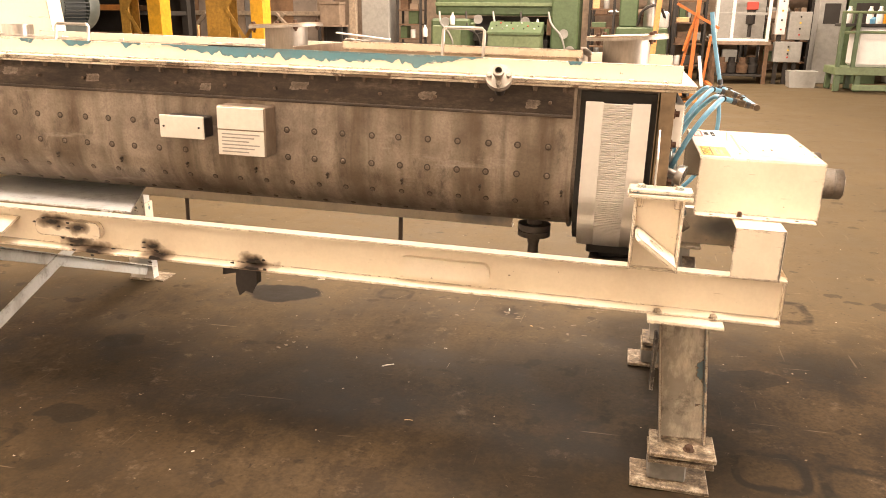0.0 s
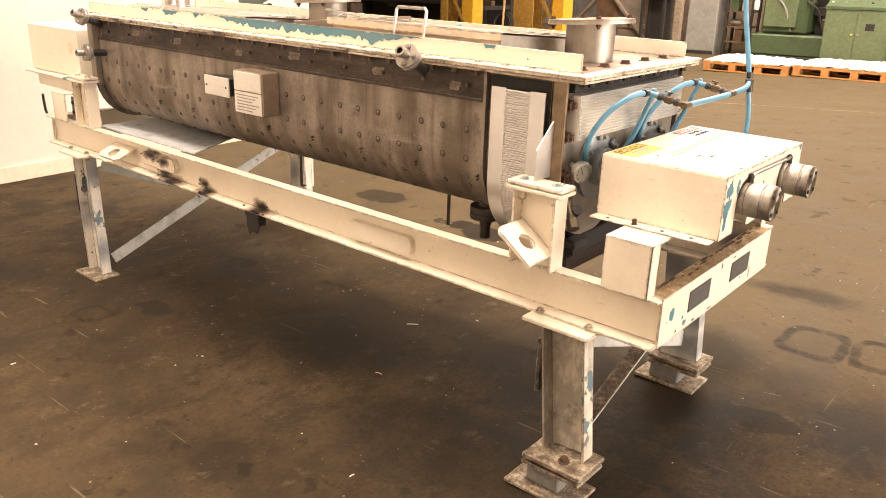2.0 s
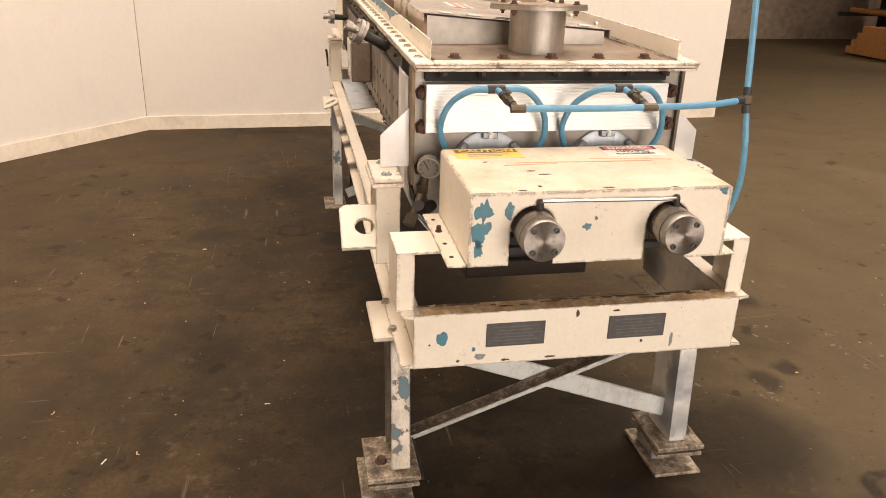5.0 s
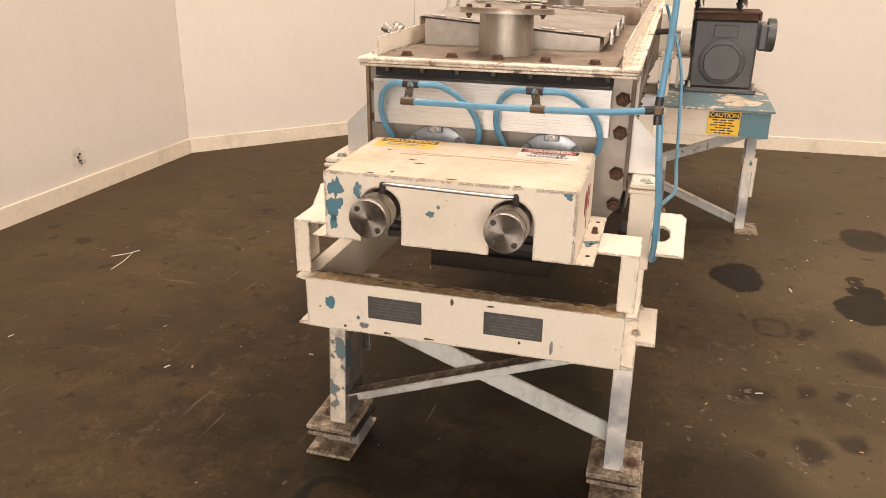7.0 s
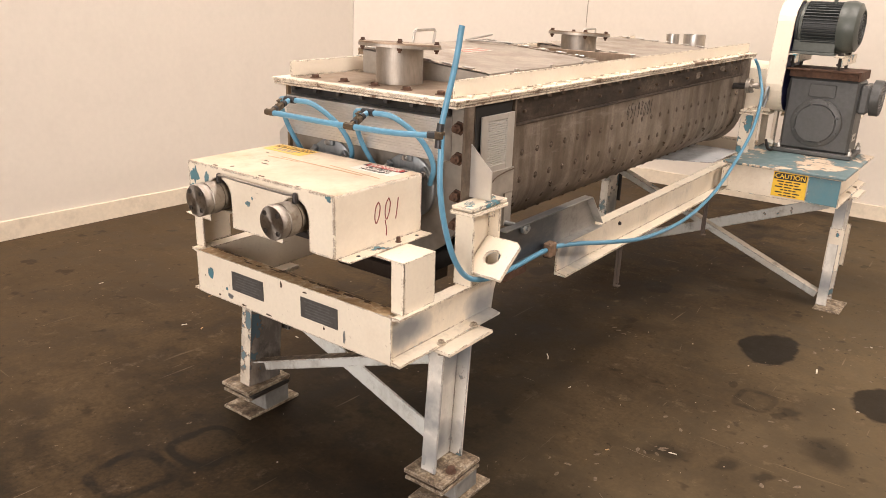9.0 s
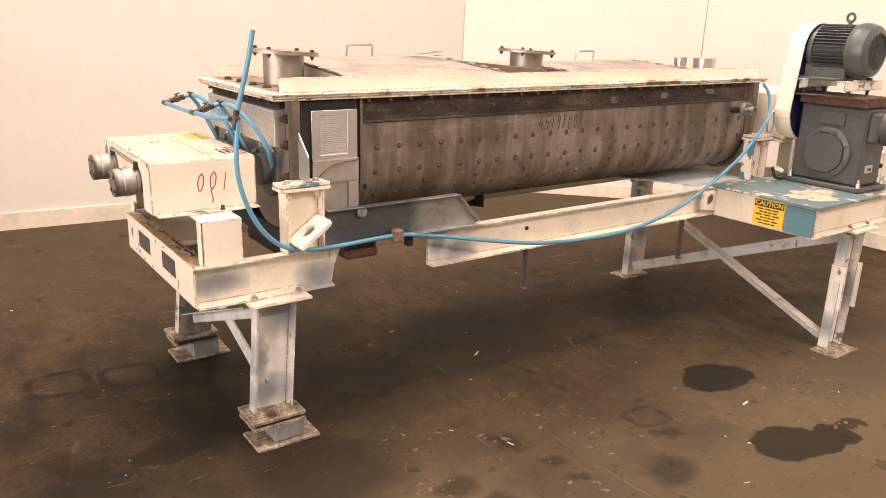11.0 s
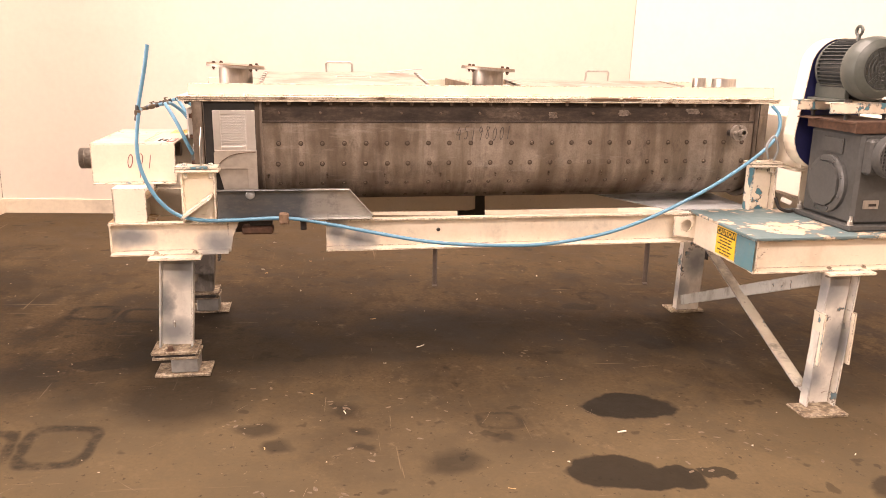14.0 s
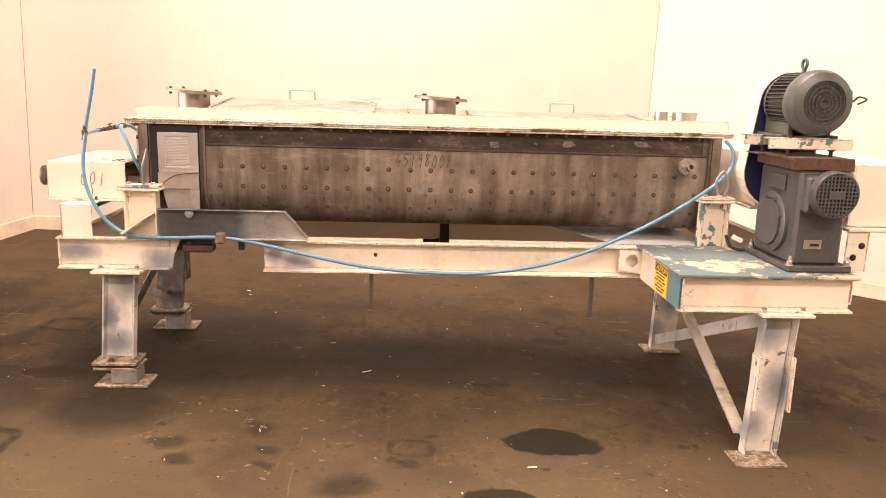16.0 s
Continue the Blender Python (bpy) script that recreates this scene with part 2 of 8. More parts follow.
cap_steel = turned("turned_steel", (0.31, 0.28, 0.245))
bright_steel = stainless("bright_stainless", (0.50, 0.48, 0.45), 0.26, 0.4, 0.12, 1.0)
plate_steel = stainless("brown_stained_plate", (0.36, 0.285, 0.215), 0.42, 0.3, 0.55)
hatch_steel = stainless("pale_stained_sheet", (0.38, 0.335, 0.28), 0.46, 0.35, 0.42, 0.6)
port_steel = stainless("dull_stub_steel", (0.34, 0.31, 0.27), 0.38, 0.4, 0.3, 0.9)
dark_steel = plain("dark_steel", (0.035, 0.03, 0.027), 0.55, 0.4)


def zinc_with_reflection():
    """Zinc-grey sheet, blue-dark to chalky white along its length, partly a reflection put into the colour."""
    m = Nodes("blue_grey_zinc_sheet", 0.34, 0.7)
    sep = m.tree.nodes.new("ShaderNodeSeparateXYZ")
    m.link(m.coords, sep.inputs[0])
    along = m.math("ADD", sep.outputs[0], m.math("MULTIPLY", m.noise(9, 4, 0.6), 0.16))
    # this ramp along the sheet paints a reflection into its base colour
    c = m.ramp(m.math("ADD", along, -0.51), [(0.14, (0.50, 0.49, 0.46)), (0.36, (0.36, 0.36, 0.35)), (0.44, (0.11, 0.125, 0.14)), (0.74, (0.13, 0.14, 0.15)), (0.88, (0.26, 0.26, 0.255))])
    c = m.mix(m.ramp(m.noise(26, 6, 0.7, stretch=(0.5, 1, 1.4)), [(0.48, 0.0), (0.70, 0.5)]), c, (0.24, 0.235, 0.225))
    c = m.mix(m.ramp(m.noise(14, 6, 0.7, offset=(3, 1, 6)), [(0.55, 0.0), (0.72, 0.5)]), c, (0.07, 0.07, 0.07))
    m.colour(c)
    m.rough(m.ramp(m.noise(8, 5, 0.6), [(0.3, 0.28), (0.75, 0.5)]))
    return m.mat


bridge_zinc = zinc_with_reflection()
primer_grey = plain("grey_primer_sheet", (0.15, 0.16, 0.165), 0.38, 0.35, 0.12, 30, 0.35)
galvanised = stainless("galvanised_sheet", (0.34, 0.36, 0.37), 0.38, 0.5, 0.1)
rusty_steel = plain("rusty_steel", (0.085, 0.045, 0.027), 0.85, 0.1, 0.35, 45, 0.6, 0.5)
aluminium = plain("ribbed_aluminium", (0.66, 0.645, 0.615), 0.36, 0.75, 0.03, 60, 0.14)
rib_metal = plain("rib_aluminium", (0.62, 0.60, 0.57), 0.42, 0.45, 0.03, 20, 0.2, 0.0)
# near-black: paints the shade in gaps, also colours the gate body
dark_gap = plain("near_black_fill", (0.02, 0.018, 0.016), 0.9)
hose_blue = plain("blue_air_hose", (0.11, 0.27, 0.40), 0.36, 0, 0.1, 40, 0.2, 0.05)
brass = plain("tarnished_brass", (0.115, 0.088, 0.058), 0.48, 0.7)
black_rubber = plain("black_fitting", (0.02, 0.02, 0.022), 0.5)
gear_grey = plain("grey_gearbox_enamel", (0.066, 0.067, 0.065), 0.42, 0, 0.15, 50, 0.55)
motor_grey = plain("grey_green_motor_enamel", (0.072, 0.082, 0.073), 0.38, 0, 0.1, 60, 0.25)
motor_dark = plain("dark_motor_fins", (0.045, 0.05, 0.05), 0.5)
navy_paint = plain("navy_blue_paint", (0.012, 0.014, 0.075), 0.45)
label_yellow = plain("yellow_label", (0.78, 0.50, 0.03), 0.45, 0, 0.06)
yellow_worn = chipped("worn_yellow_label", (0.80, 0.53, 0.10), 0.60, 0.15, under=(0.72, 0.60, 0.36), edges=0.0)
band_faded = plain("faded_label_band", (0.17, 0.105, 0.035), 0.6, 0, 0.3, 90, 0.5)
label_white = plain("white_label", (0.66, 0.62, 0.55), 0.45, 0, 0.05)
label_red = plain("red_label", (0.42, 0.04, 0.03), 0.45, 0, 0.06)
label_black = plain("black_print", (0.02, 0.018, 0.016), 0.6)
plate_grey = plain("grey_nameplate", (0.105, 0.100, 0.095), 0.45, 0.4)
print_dim = plain("dim_engraving", (0.115, 0.112, 0.108), 0.5)
print_grey = plain("faded_print", (0.28, 0.26, 0.24), 0.6)
marker_red = plain("red_marker_ink", (0.22, 0.05, 0.05), 0.6)
marker_black = plain("black_marker_ink", (0.05, 0.04, 0.033), 0.6)
wall_white = plain("white_wall_paint", (0.67, 0.615, 0.535), 0.7, 0, 0.02, 25, 0.05, 0.05)
jamb_grey = plain("pale_blue_grey_steel", (0.42, 0.47, 0.52), 0.45, 0.1, 0.06, 20, 0.2)
base_cream = plain("cream_baseboard", (0.70, 0.615, 0.485), 0.6, 0, 0.06, 30, 0.45)


# dark floor patches: dried oil, plain dark areas, and the mixer's shade painted beneath it: x, y, half sizes, ring or
# full, strength
STAINS_AND_SHADE = [
    (-1.81, 3.81, 0.23, 0.13, 0, 0.95), (-1.52, 4.36, 0.20, 0.13, 0, 0.9), (-1.72, 4.42, 0.16, 0.10, 0, 0.9), (-0.92, 4.27, 0.13, 0.10, 0, 0.58),
    (-2.30, 3.02, 0.12, 0.09, 0, 0.7), (-2.08, 2.34, 0.13, 0.09, 0, 0.7), (-2.25, 2.11, 0.11, 0.08, 1, 0.55), (-1.18, 3.91, 0.11, 0.08, 1, 0.55),
    (0.57, 4.03, 0.14, 0.17, 1, 0.75), (0.86, 4.06, 0.14, 0.17, 1, 0.75), (0.57, 2.50, 0.13, 0.13, 1, 0.85), (0.85, 2.45, 0.13, 0.13, 1, 0.85),
    (1.30, 1.98, 0.26, 0.14, 0, 0.3), (-0.15, 3.95, 0.10, 0.06, 0, 0.6), (0.35, 4.60, 0.30, 0.12, 0, 0.6), (-2.70, 4.60, 0.25, 0.16, 0, 0.7),
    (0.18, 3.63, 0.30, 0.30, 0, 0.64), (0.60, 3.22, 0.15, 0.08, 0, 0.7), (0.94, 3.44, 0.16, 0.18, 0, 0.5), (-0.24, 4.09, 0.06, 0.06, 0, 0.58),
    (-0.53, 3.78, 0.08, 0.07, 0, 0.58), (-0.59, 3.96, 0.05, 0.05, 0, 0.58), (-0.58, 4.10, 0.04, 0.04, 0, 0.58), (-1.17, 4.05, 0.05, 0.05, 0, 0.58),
    # the broad soft ones in these two rows paint shade beneath the mixer
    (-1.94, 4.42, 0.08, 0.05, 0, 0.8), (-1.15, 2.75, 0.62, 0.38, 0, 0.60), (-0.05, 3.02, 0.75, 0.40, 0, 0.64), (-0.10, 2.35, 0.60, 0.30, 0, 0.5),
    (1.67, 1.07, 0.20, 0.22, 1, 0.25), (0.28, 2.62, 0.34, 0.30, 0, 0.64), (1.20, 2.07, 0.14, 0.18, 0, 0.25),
]


def concrete():
    m = Nodes("oil_stained_concrete", 0.55)
    broad, mid, fine = m.noise(0.55, 7, 0.62), m.noise(2.3, 8, 0.70, offset=(4, 2, 0)), m.noise(60, 5, 0.65)
    c = m.ramp(broad, [(0.30, (0.032, 0.0195, 0.0105)), (0.52, (0.063, 0.0405, 0.0200)), (0.72, (0.112, 0.076, 0.0390))])
    c = m.mix(m.ramp(mid, [(0.38, 0.9), (0.54, 0.0)]), c, (0.013, 0.009, 0.006))
    c = m.mix(m.ramp(mid, [(0.58, 0.0), (0.75, 0.5)]), c, (0.130, 0.088, 0.053))
    c = m.mix(m.ramp(m.noise(5.2, 7, 0.72, stretch=(1, 0.7, 1), offset=(6, 3, 1)), [(0.40, 0.6), (0.50, 0.0)]), c, (0.017, 0.0115, 0.0075))
    c = m.mix(m.ramp(fine, [(0.3, 0.55), (0.62, 0.0)]), c, (0.013, 0.009, 0.006))
    # worn pale patches, small pale chips, drag marks
    c = m.mix(m.ramp(m.noise(8, 7, 0.75, offset=(1, 6, 2)), [(0.585, 0.0), (0.70, 0.55)]), c, (0.150, 0.104, 0.066))
    c = m.mix(m.ramp(m.noise(21, 4, 0.65, offset=(5, 5, 5)), [(0.705, 0.0), (0.735, 0.6)]), c, (0.36, 0.27, 0.185))
    c = m.mix(m.ramp(m.noise(3.2, 4, 0.65, stretch=(0.3, 7, 1), offset=(2, 8, 0)), [(0.69, 0.0), (0.74, 0.4)]), c, (0.21, 0.15, 0.10))
    c = m.mix(m.ramp(m.noise(2.6, 4, 0.65, stretch=(8, 0.35, 1), offset=(7, 2, 0)), [(0.70, 0.0), (0.75, 0.35)]), c, (0.21, 0.15, 0.10))
    # the floor is paler to the north and, more weakly, to the south
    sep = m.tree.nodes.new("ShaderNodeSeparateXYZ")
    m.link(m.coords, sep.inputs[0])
    northward = m.math("ADD", m.math("MULTIPLY", sep.outputs[1], 0.1), m.math("MULTIPLY", m.noise(0.9, 5, 0.6, offset=(2, 2, 2)), 0.25))
    c = m.mix(m.ramp(northward, [(0.42, 0.0), (0.55, 0.54), (0.95, 0.70)]), c, (0.150, 0.109, 0.0610))
    c = m.mix(m.ramp(northward, [(0.20, 0.44), (0.37, 0.0)]), c, (0.123, 0.083, 0.0450))
    # small pits, pale specks and hairline scratches
    c = m.mix(m.ramp(m.noise(30, 5, 0.7, offset=(8, 1, 3)), [(0.62, 0.0), (0.68, 0.60)]), c, (0.014, 0.010, 0.0075))
    c = m.mix(m.ramp(m.noise(46, 3, 0.6, offset=(2, 7, 7)), [(0.715, 0.0), (0.75, 0.55)]), c, (0.30, 0.225, 0.15))
    c = m.mix(m.ramp(m.noise(7, 3, 0.6, stretch=(0.25, 6, 1), offset=(4, 4, 2)), [(0.70, 0.0), (0.73, 0.40)]), c, (0.24, 0.175, 0.115))
    c = m.mix(m.ramp(m.noise(6, 3, 0.6, stretch=(5, 0.22, 1), offset=(9, 1, 5)), [(0.71, 0.0), (0.74, 0.35)]), c, (0.24, 0.175, 0.115))
    # old drops of oil
    c = m.mix(m.ramp(m.noise(6.5, 3, 0.5, offset=(9, 4, 0)), [(0.655, 0.0), (0.690, 0.45)]), c, (0.010, 0.008, 0.0065))
    # warped coordinates give the patches a ragged rim
    warp = m.tree.nodes.new("ShaderNodeTexNoise")
    warp.inputs["Scale"].default_value, warp.inputs["Detail"].default_value = 7.0, 5.0
    m.link(m.coords, warp.inputs["Vector"])

    def warped(amount):
        vec = m.tree.nodes.new("ShaderNodeVectorMath")
        vec.operation = "MULTIPLY_ADD"
        m.link(warp.outputs["Color"], vec.inputs[0])
        vec.inputs[1].default_value = (amount, amount, 0.0)
        m.link(m.coords, vec.inputs[2])
        return vec.outputs[0]

    ragged, crisp = warped(0.16), warped(0.05)
    total = None
    for x, y, rx, ry, hollow, strength in STAINS_AND_SHADE:
        w = 0.025 if hollow else 0.08
        mp = m.tree.nodes.new("ShaderNodeMapping")
        mp.vector_type = "POINT"
        mp.inputs["Location"].default_value = (-(x + w) / rx, -(y + w) / ry, 0)
        mp.inputs["Scale"].default_value = (1 / rx, 1 / ry, 0)
        m.link(crisp if hollow else ragged, mp.inputs["Vector"])
        if hollow:
            # a rounded square outline, broken by wear
            sep = m.tree.nodes.new("ShaderNodeSeparateXYZ")
            m.link(mp.outputs["Vector"], sep.inputs[0])
            x4 = m.math("POWER", m.math("ABSOLUTE", sep.outputs[0]), 4.0)
            y4 = m.math("POWER", m.math("ABSOLUTE", sep.outputs[1]), 4.0)
            half = m.math("POWER", m.math("ADD", x4, y4), 0.25)
            fac = m.ramp(m.math("MULTIPLY", half, 0.5), [(0.33, strength * 0.1), (0.39, strength), (0.48, strength), (0.53, 0.0)])
            fac = m.math("MULTIPLY", fac, m.ramp(m.noise(13, 5, 0.7), [(0.35, 0.25), (0.55, 1.0)]))
        else:
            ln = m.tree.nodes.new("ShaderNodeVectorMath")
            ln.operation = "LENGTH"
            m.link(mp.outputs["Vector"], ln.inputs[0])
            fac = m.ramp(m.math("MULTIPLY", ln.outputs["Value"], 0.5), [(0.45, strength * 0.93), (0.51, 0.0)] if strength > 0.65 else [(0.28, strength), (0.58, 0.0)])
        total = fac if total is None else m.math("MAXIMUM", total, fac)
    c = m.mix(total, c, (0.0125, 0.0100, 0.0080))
    m.colour(m.mix(1.0, c, (0.89, 0.925, 0.915), "MULTIPLY"))
    m.rough(m.ramp(mid, [(0.3, 0.55), (0.7, 0.80)]))
    m.bsdf.inputs["Specular IOR Level"].default_value = 0.09
    m.bump(m.math("ADD", m.math("MULTIPLY", fine, 0.5), mid), 0.25, 0.004)
    return m.mat


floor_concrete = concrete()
oil_dark = plain("dried_oil", (0.022, 0.016, 0.012), 0.42, 0, 0.2, 30, 0.3, 0.1)
bg_yellow = plain("yellow_column_paint", (0.62, 0.33, 0.02), 0.55, 0, 0.15, 20, 0.5)
bg_green = plain("green_machine_paint", (0.072, 0.106, 0.047), 0.5, 0, 0.15, 18, 0.5)
bg_green_light = plain("pale_green_paint", (0.135, 0.172, 0.085), 0.5, 0, 0.15, 18, 0.4)
bg_dark = plain("dark_recess", (0.03, 0.025, 0.02), 0.8)
bg_brown = plain("brown_boards", (0.13, 0.075, 0.04), 0.8, 0, 0.3, 12, 0.5)
bg_tan = plain("tan_wall_board", (0.26, 0.19, 0.13), 0.8, 0, 0.2, 8, 0.5)
bg_grey = plain("grey_cabinet_paint", (0.30, 0.29, 0.26), 0.55, 0, 0.1, 15, 0.4)
bg_orange = plain("orange_ladder_paint", (0.55, 0.16, 0.03), 0.55)
wood_grey = plain("weathered_timber", (0.30, 0.235, 0.165), 0.8, 0, 0.25, 15, 0.4)
bg_partition = plain("partition_board", (0.23, 0.185, 0.145), 0.8, 0, 0.2, 3, 0.7)
wood_pale = plain("pale_wood", (0.52, 0.34, 0.16), 0.7, 0, 0.2, 25, 0.3)
wood_orange = plain("orange_timber", (0.48, 0.22, 0.06), 0.7, 0, 0.2, 25, 0.3)
sheet_white = plain("white_plastic_sheet", (0.72, 0.70, 0.66), 0.4, 0, 0.05)
roof_grey = plain("roof_sheet", (0.35, 0.32, 0.28), 0.7)

# ---- building helpers ----
TILT_DEG, PIVOT = 1.15, Vector((0.19, 0, 0.75))
MACHINE = Matrix.Translation(PIVOT) @ Matrix.Rotation(radians(TILT_DEG), 4, "Y") @ Matrix.Translation(-PIVOT)
ORIGIN = {}


def thing(name, origin, label, category, group="", kind="", frame_m=MACHINE):
    ob = new(name)
    ob.empty_display_size = 0.1
    ob.matrix_world = frame_m @ Matrix.Translation(origin)
    ORIGIN[ob.name] = Vector(origin)
    return tagged(ob, label, category, group, kind)


def part(name, bm, material, parent, label="", smooth=False, kind=""):
    """One mesh under a thing or part; bm holds places in the thing's frame, not relative to it."""
    origin = ORIGIN[parent.name]
    bmesh.ops.translate(bm, verts=bm.verts, vec=-origin)
    bmesh.ops.recalc_face_normals(bm, faces=bm.faces)
    if smooth:
        for f in bm.faces:
            f.smooth = True
        for e in bm.edges:
            if len(e.link_faces) == 2 and e.calc_face_angle(0) > radians(35):
                e.smooth = False
    me = bpy.data.meshes.new(name)
    bm.to_mesh(me)
    bm.free()
    me.materials.append(material)
    ob = new(name, me)
    ob.parent = parent
    ORIGIN[ob.name] = origin
    if label:
        tagged(ob, label)
    if kind:
        tagged(ob, kind=kind)
    return ob


def solo(name, bm, material, origin, label, category, group="", kind="", frame_m=MACHINE, smooth=False):
    """A thing that is one mesh."""
    origin = Vector(origin)
    bmesh.ops.translate(bm, verts=bm.verts, vec=-origin)
    bmesh.ops.recalc_face_normals(bm, faces=bm.faces)
    if smooth:
        for f in bm.faces:
            f.smooth = True
        for e in bm.edges:
            if len(e.link_faces) == 2 and e.calc_face_angle(0) > radians(35):
                e.smooth = False
    me = bpy.data.meshes.new(name)
    bm.to_mesh(me)
    bm.free()
    me.materials.append(material)
    ob = new(name, me)
    ob.matrix_world = frame_m @ Matrix.Translation(origin)
    ORIGIN[ob.name] = origin
    return tagged(ob, label, category, group, kind)


def more(name, mesh_ob, parent, at):
    """A repeat of a small part, sharing its mesh, moved by at."""
    ob = new(name, mesh_ob.data)
    ob.parent = parent
    ob.location = at
    return ob


def repeat(name, make, material, parent, places, label="", smooth=False):
    """Singular small parts that share one mesh: make(bm, place) builds the first, the rest are moved copies."""
    p0 = Vector(places[0])
    first = part(name, make(bmesh.new(), p0), material, parent, label, smooth)
    for p in places[1:]:
        more(name, first, parent, Vector(p) - p0)
    return first


def B():
    return bmesh.new()


def box(bm, x0, x1, y0, y1, z0, z1, bevel=0.002, m=None):
    r = bmesh.ops.create_cube(bm, size=1)
    vs = r["verts"]
    bmesh.ops.scale(bm, vec=(abs(x1 - x0), abs(y1 - y0), abs(z1 - z0)), verts=vs)
    bmesh.ops.translate(bm, vec=((x0 + x1) / 2, (y0 + y1) / 2, (z0 + z1) / 2), verts=vs)
    if bevel:
        es = list({e for v in vs for e in v.link_edges})
        out = bmesh.ops.bevel(bm, geom=es, offset=min(bevel, 0.3 * min(abs(x1 - x0), abs(y1 - y0), abs(z1 - z0))), segments=1, affect="EDGES")
        vs = list({v for f in out["faces"] for v in f.verts})
    if m is not None:
        bmesh.ops.transform(bm, matrix=m, verts=vs)
    return bm


def bar(bm, p0, p1, w, h, up=(0, 0, 1), bevel=0.001):
    """A straight bar from p0 to p1, w across and h along up."""
    p0, p1 = Vector(p0), Vector(p1)
    ax = (p1 - p0).normalized()
    side = Vector(up).cross(ax).normalized()
    top = ax.cross(side)
    m = Matrix((ax, side, top)).transposed().to_4x4()
    m.translation = (p0 + p1) / 2
    return box(bm, -(p1 - p0).length / 2, (p1 - p0).length / 2, -w / 2, w / 2, -h / 2, h / 2, bevel, m)


def angle_bar(bm, p0, p1, leg=0.05, t=0.006, up=(0, 0, 1), flip=1):
    """An L section from p0 to p1."""
    p0, p1 = Vector(p0), Vector(p1)
    ax = (p1 - p0).normalized()
    side = Vector(up).cross(ax).normalized()
    top = ax.cross(side)
    bar(bm, p0, p1, t, leg, up, 0.001)
    d = side * flip * leg / 2 + top * (leg / 2 - t / 2)
    bar(bm, p0 + d, p1 + d, leg, t, up, 0.001)
    return bm


def lathe(bm, profile, p, axis, n=28):
    """Turns (radius, height) pairs round the axis from p."""
    axis = Vector(axis).normalized()
    u = axis.orthogonal().normalized()
    v = axis.cross(u)
    rings = []
    for r, h in profile:
        c = Vector(p) + axis * h
        if r < 1e-6:
            rings.append([bm.verts.new(c)])
        else:
            rings.append([bm.verts.new(c + (u * math.cos(a) + v * math.sin(a)) * r) for a in (2 * math.pi * k / n for k in range(n))])
    for a, b in zip(rings, rings[1:]):
        for k in range(n):
            q = [a[k % len(a)], a[(k + 1) % len(a)], b[(k + 1) % len(b)], b[k % len(b)]]
            q = list(dict.fromkeys(q))
            if len(q) > 2:
                bm.faces.new(q)
    for ring, flag in ((rings[0], True), (rings[-1], False)):
        if len(ring) > 2:
            bm.faces.new(ring[::-1] if flag else ring)
    return bm


def cyl(bm, p0, p1, r, n=24, bevel=0.0):
    p0, p1 = Vector(p0), Vector(p1)
    h = (p1 - p0).length
    prof = [(r, 0), (r, h)] if not bevel else [(r - bevel, 0), (r, bevel), (r, h - bevel), (r - bevel, h)]
    return lathe(bm, prof, p0, p1 - p0, n)


def hexbolt(bm, p, axis, r=0.009, h=0.007, washer=True):
    axis = Vector(axis).normalized()
    if washer:
        lathe(bm, [(r * 1.35, 0), (r * 1.35, 0.002)], p, axis, 12)
    lathe(bm, [(r, 0.002), (r, 0.002 + h * 0.8), (r * 0.8, 0.002 + h)], p, axis, 6)
    return bm


def smooth_path(pts, per=8):
    pts = [Vector(p) for p in pts]
    ext = [2 * pts[0] - pts[1], *pts, 2 * pts[-1] - pts[-2]]
    out = []
    for i in range(1, len(ext) - 2):
        a, b, c, d = ext[i - 1 : i + 3]
        for k in range(per):
            t = k / per
            out.append(0.5 * (2 * b + (c - a) * t + (2 * a - 5 * b + 4 * c - d) * t * t + (3 * b - a - 3 * c + d) * t ** 3))
    return out + [pts[-1]]


def tube(bm, pts, r, n=12, per=8):
    path = smooth_path(pts, per) if per > 1 else [Vector(p) for p in pts]
    side = None
    rings = []
    for i, p in enumerate(path):
        ax = (path[min(i + 1, len(path) - 1)] - path[max(i - 1, 0)]).normalized()
        side = ax.orthogonal().normalized() if side is None else (side - ax * side.dot(ax)).normalized()
        v = ax.cross(side)
        rings.append([bm.verts.new(p + (side * math.cos(a) + v * math.sin(a)) * r) for a in (2 * math.pi * k / n for k in range(n))])
    for a, b in zip(rings, rings[1:]):
        for k in range(n):
            bm.faces.new((a[k], a[(k + 1) % n], b[(k + 1) % n], b[k]))
    bm.faces.new(rings[0][::-1])
    bm.faces.new(rings[-1])
    return bm


def prism(bm, outline, axis, a0, a1):
    """Extrudes a 2D outline along an axis: outline is in the other two axes, in order."""
    def place(uv, a):
        return {"x": (a, uv[0], uv[1]), "y": (uv[0], a, uv[1]), "z": (uv[0], uv[1], a)}[axis]
    lo = [bm.verts.new(place(p, a0)) for p in outline]
    hi = [bm.verts.new(place(p, a1)) for p in outline]
    n = len(outline)
    for k in range(n):
        bm.faces.new((lo[k], lo[(k + 1) % n], hi[(k + 1) % n], hi[k]))
    bm.faces.new(lo[::-1])
    bm.faces.new(hi)
    return bm


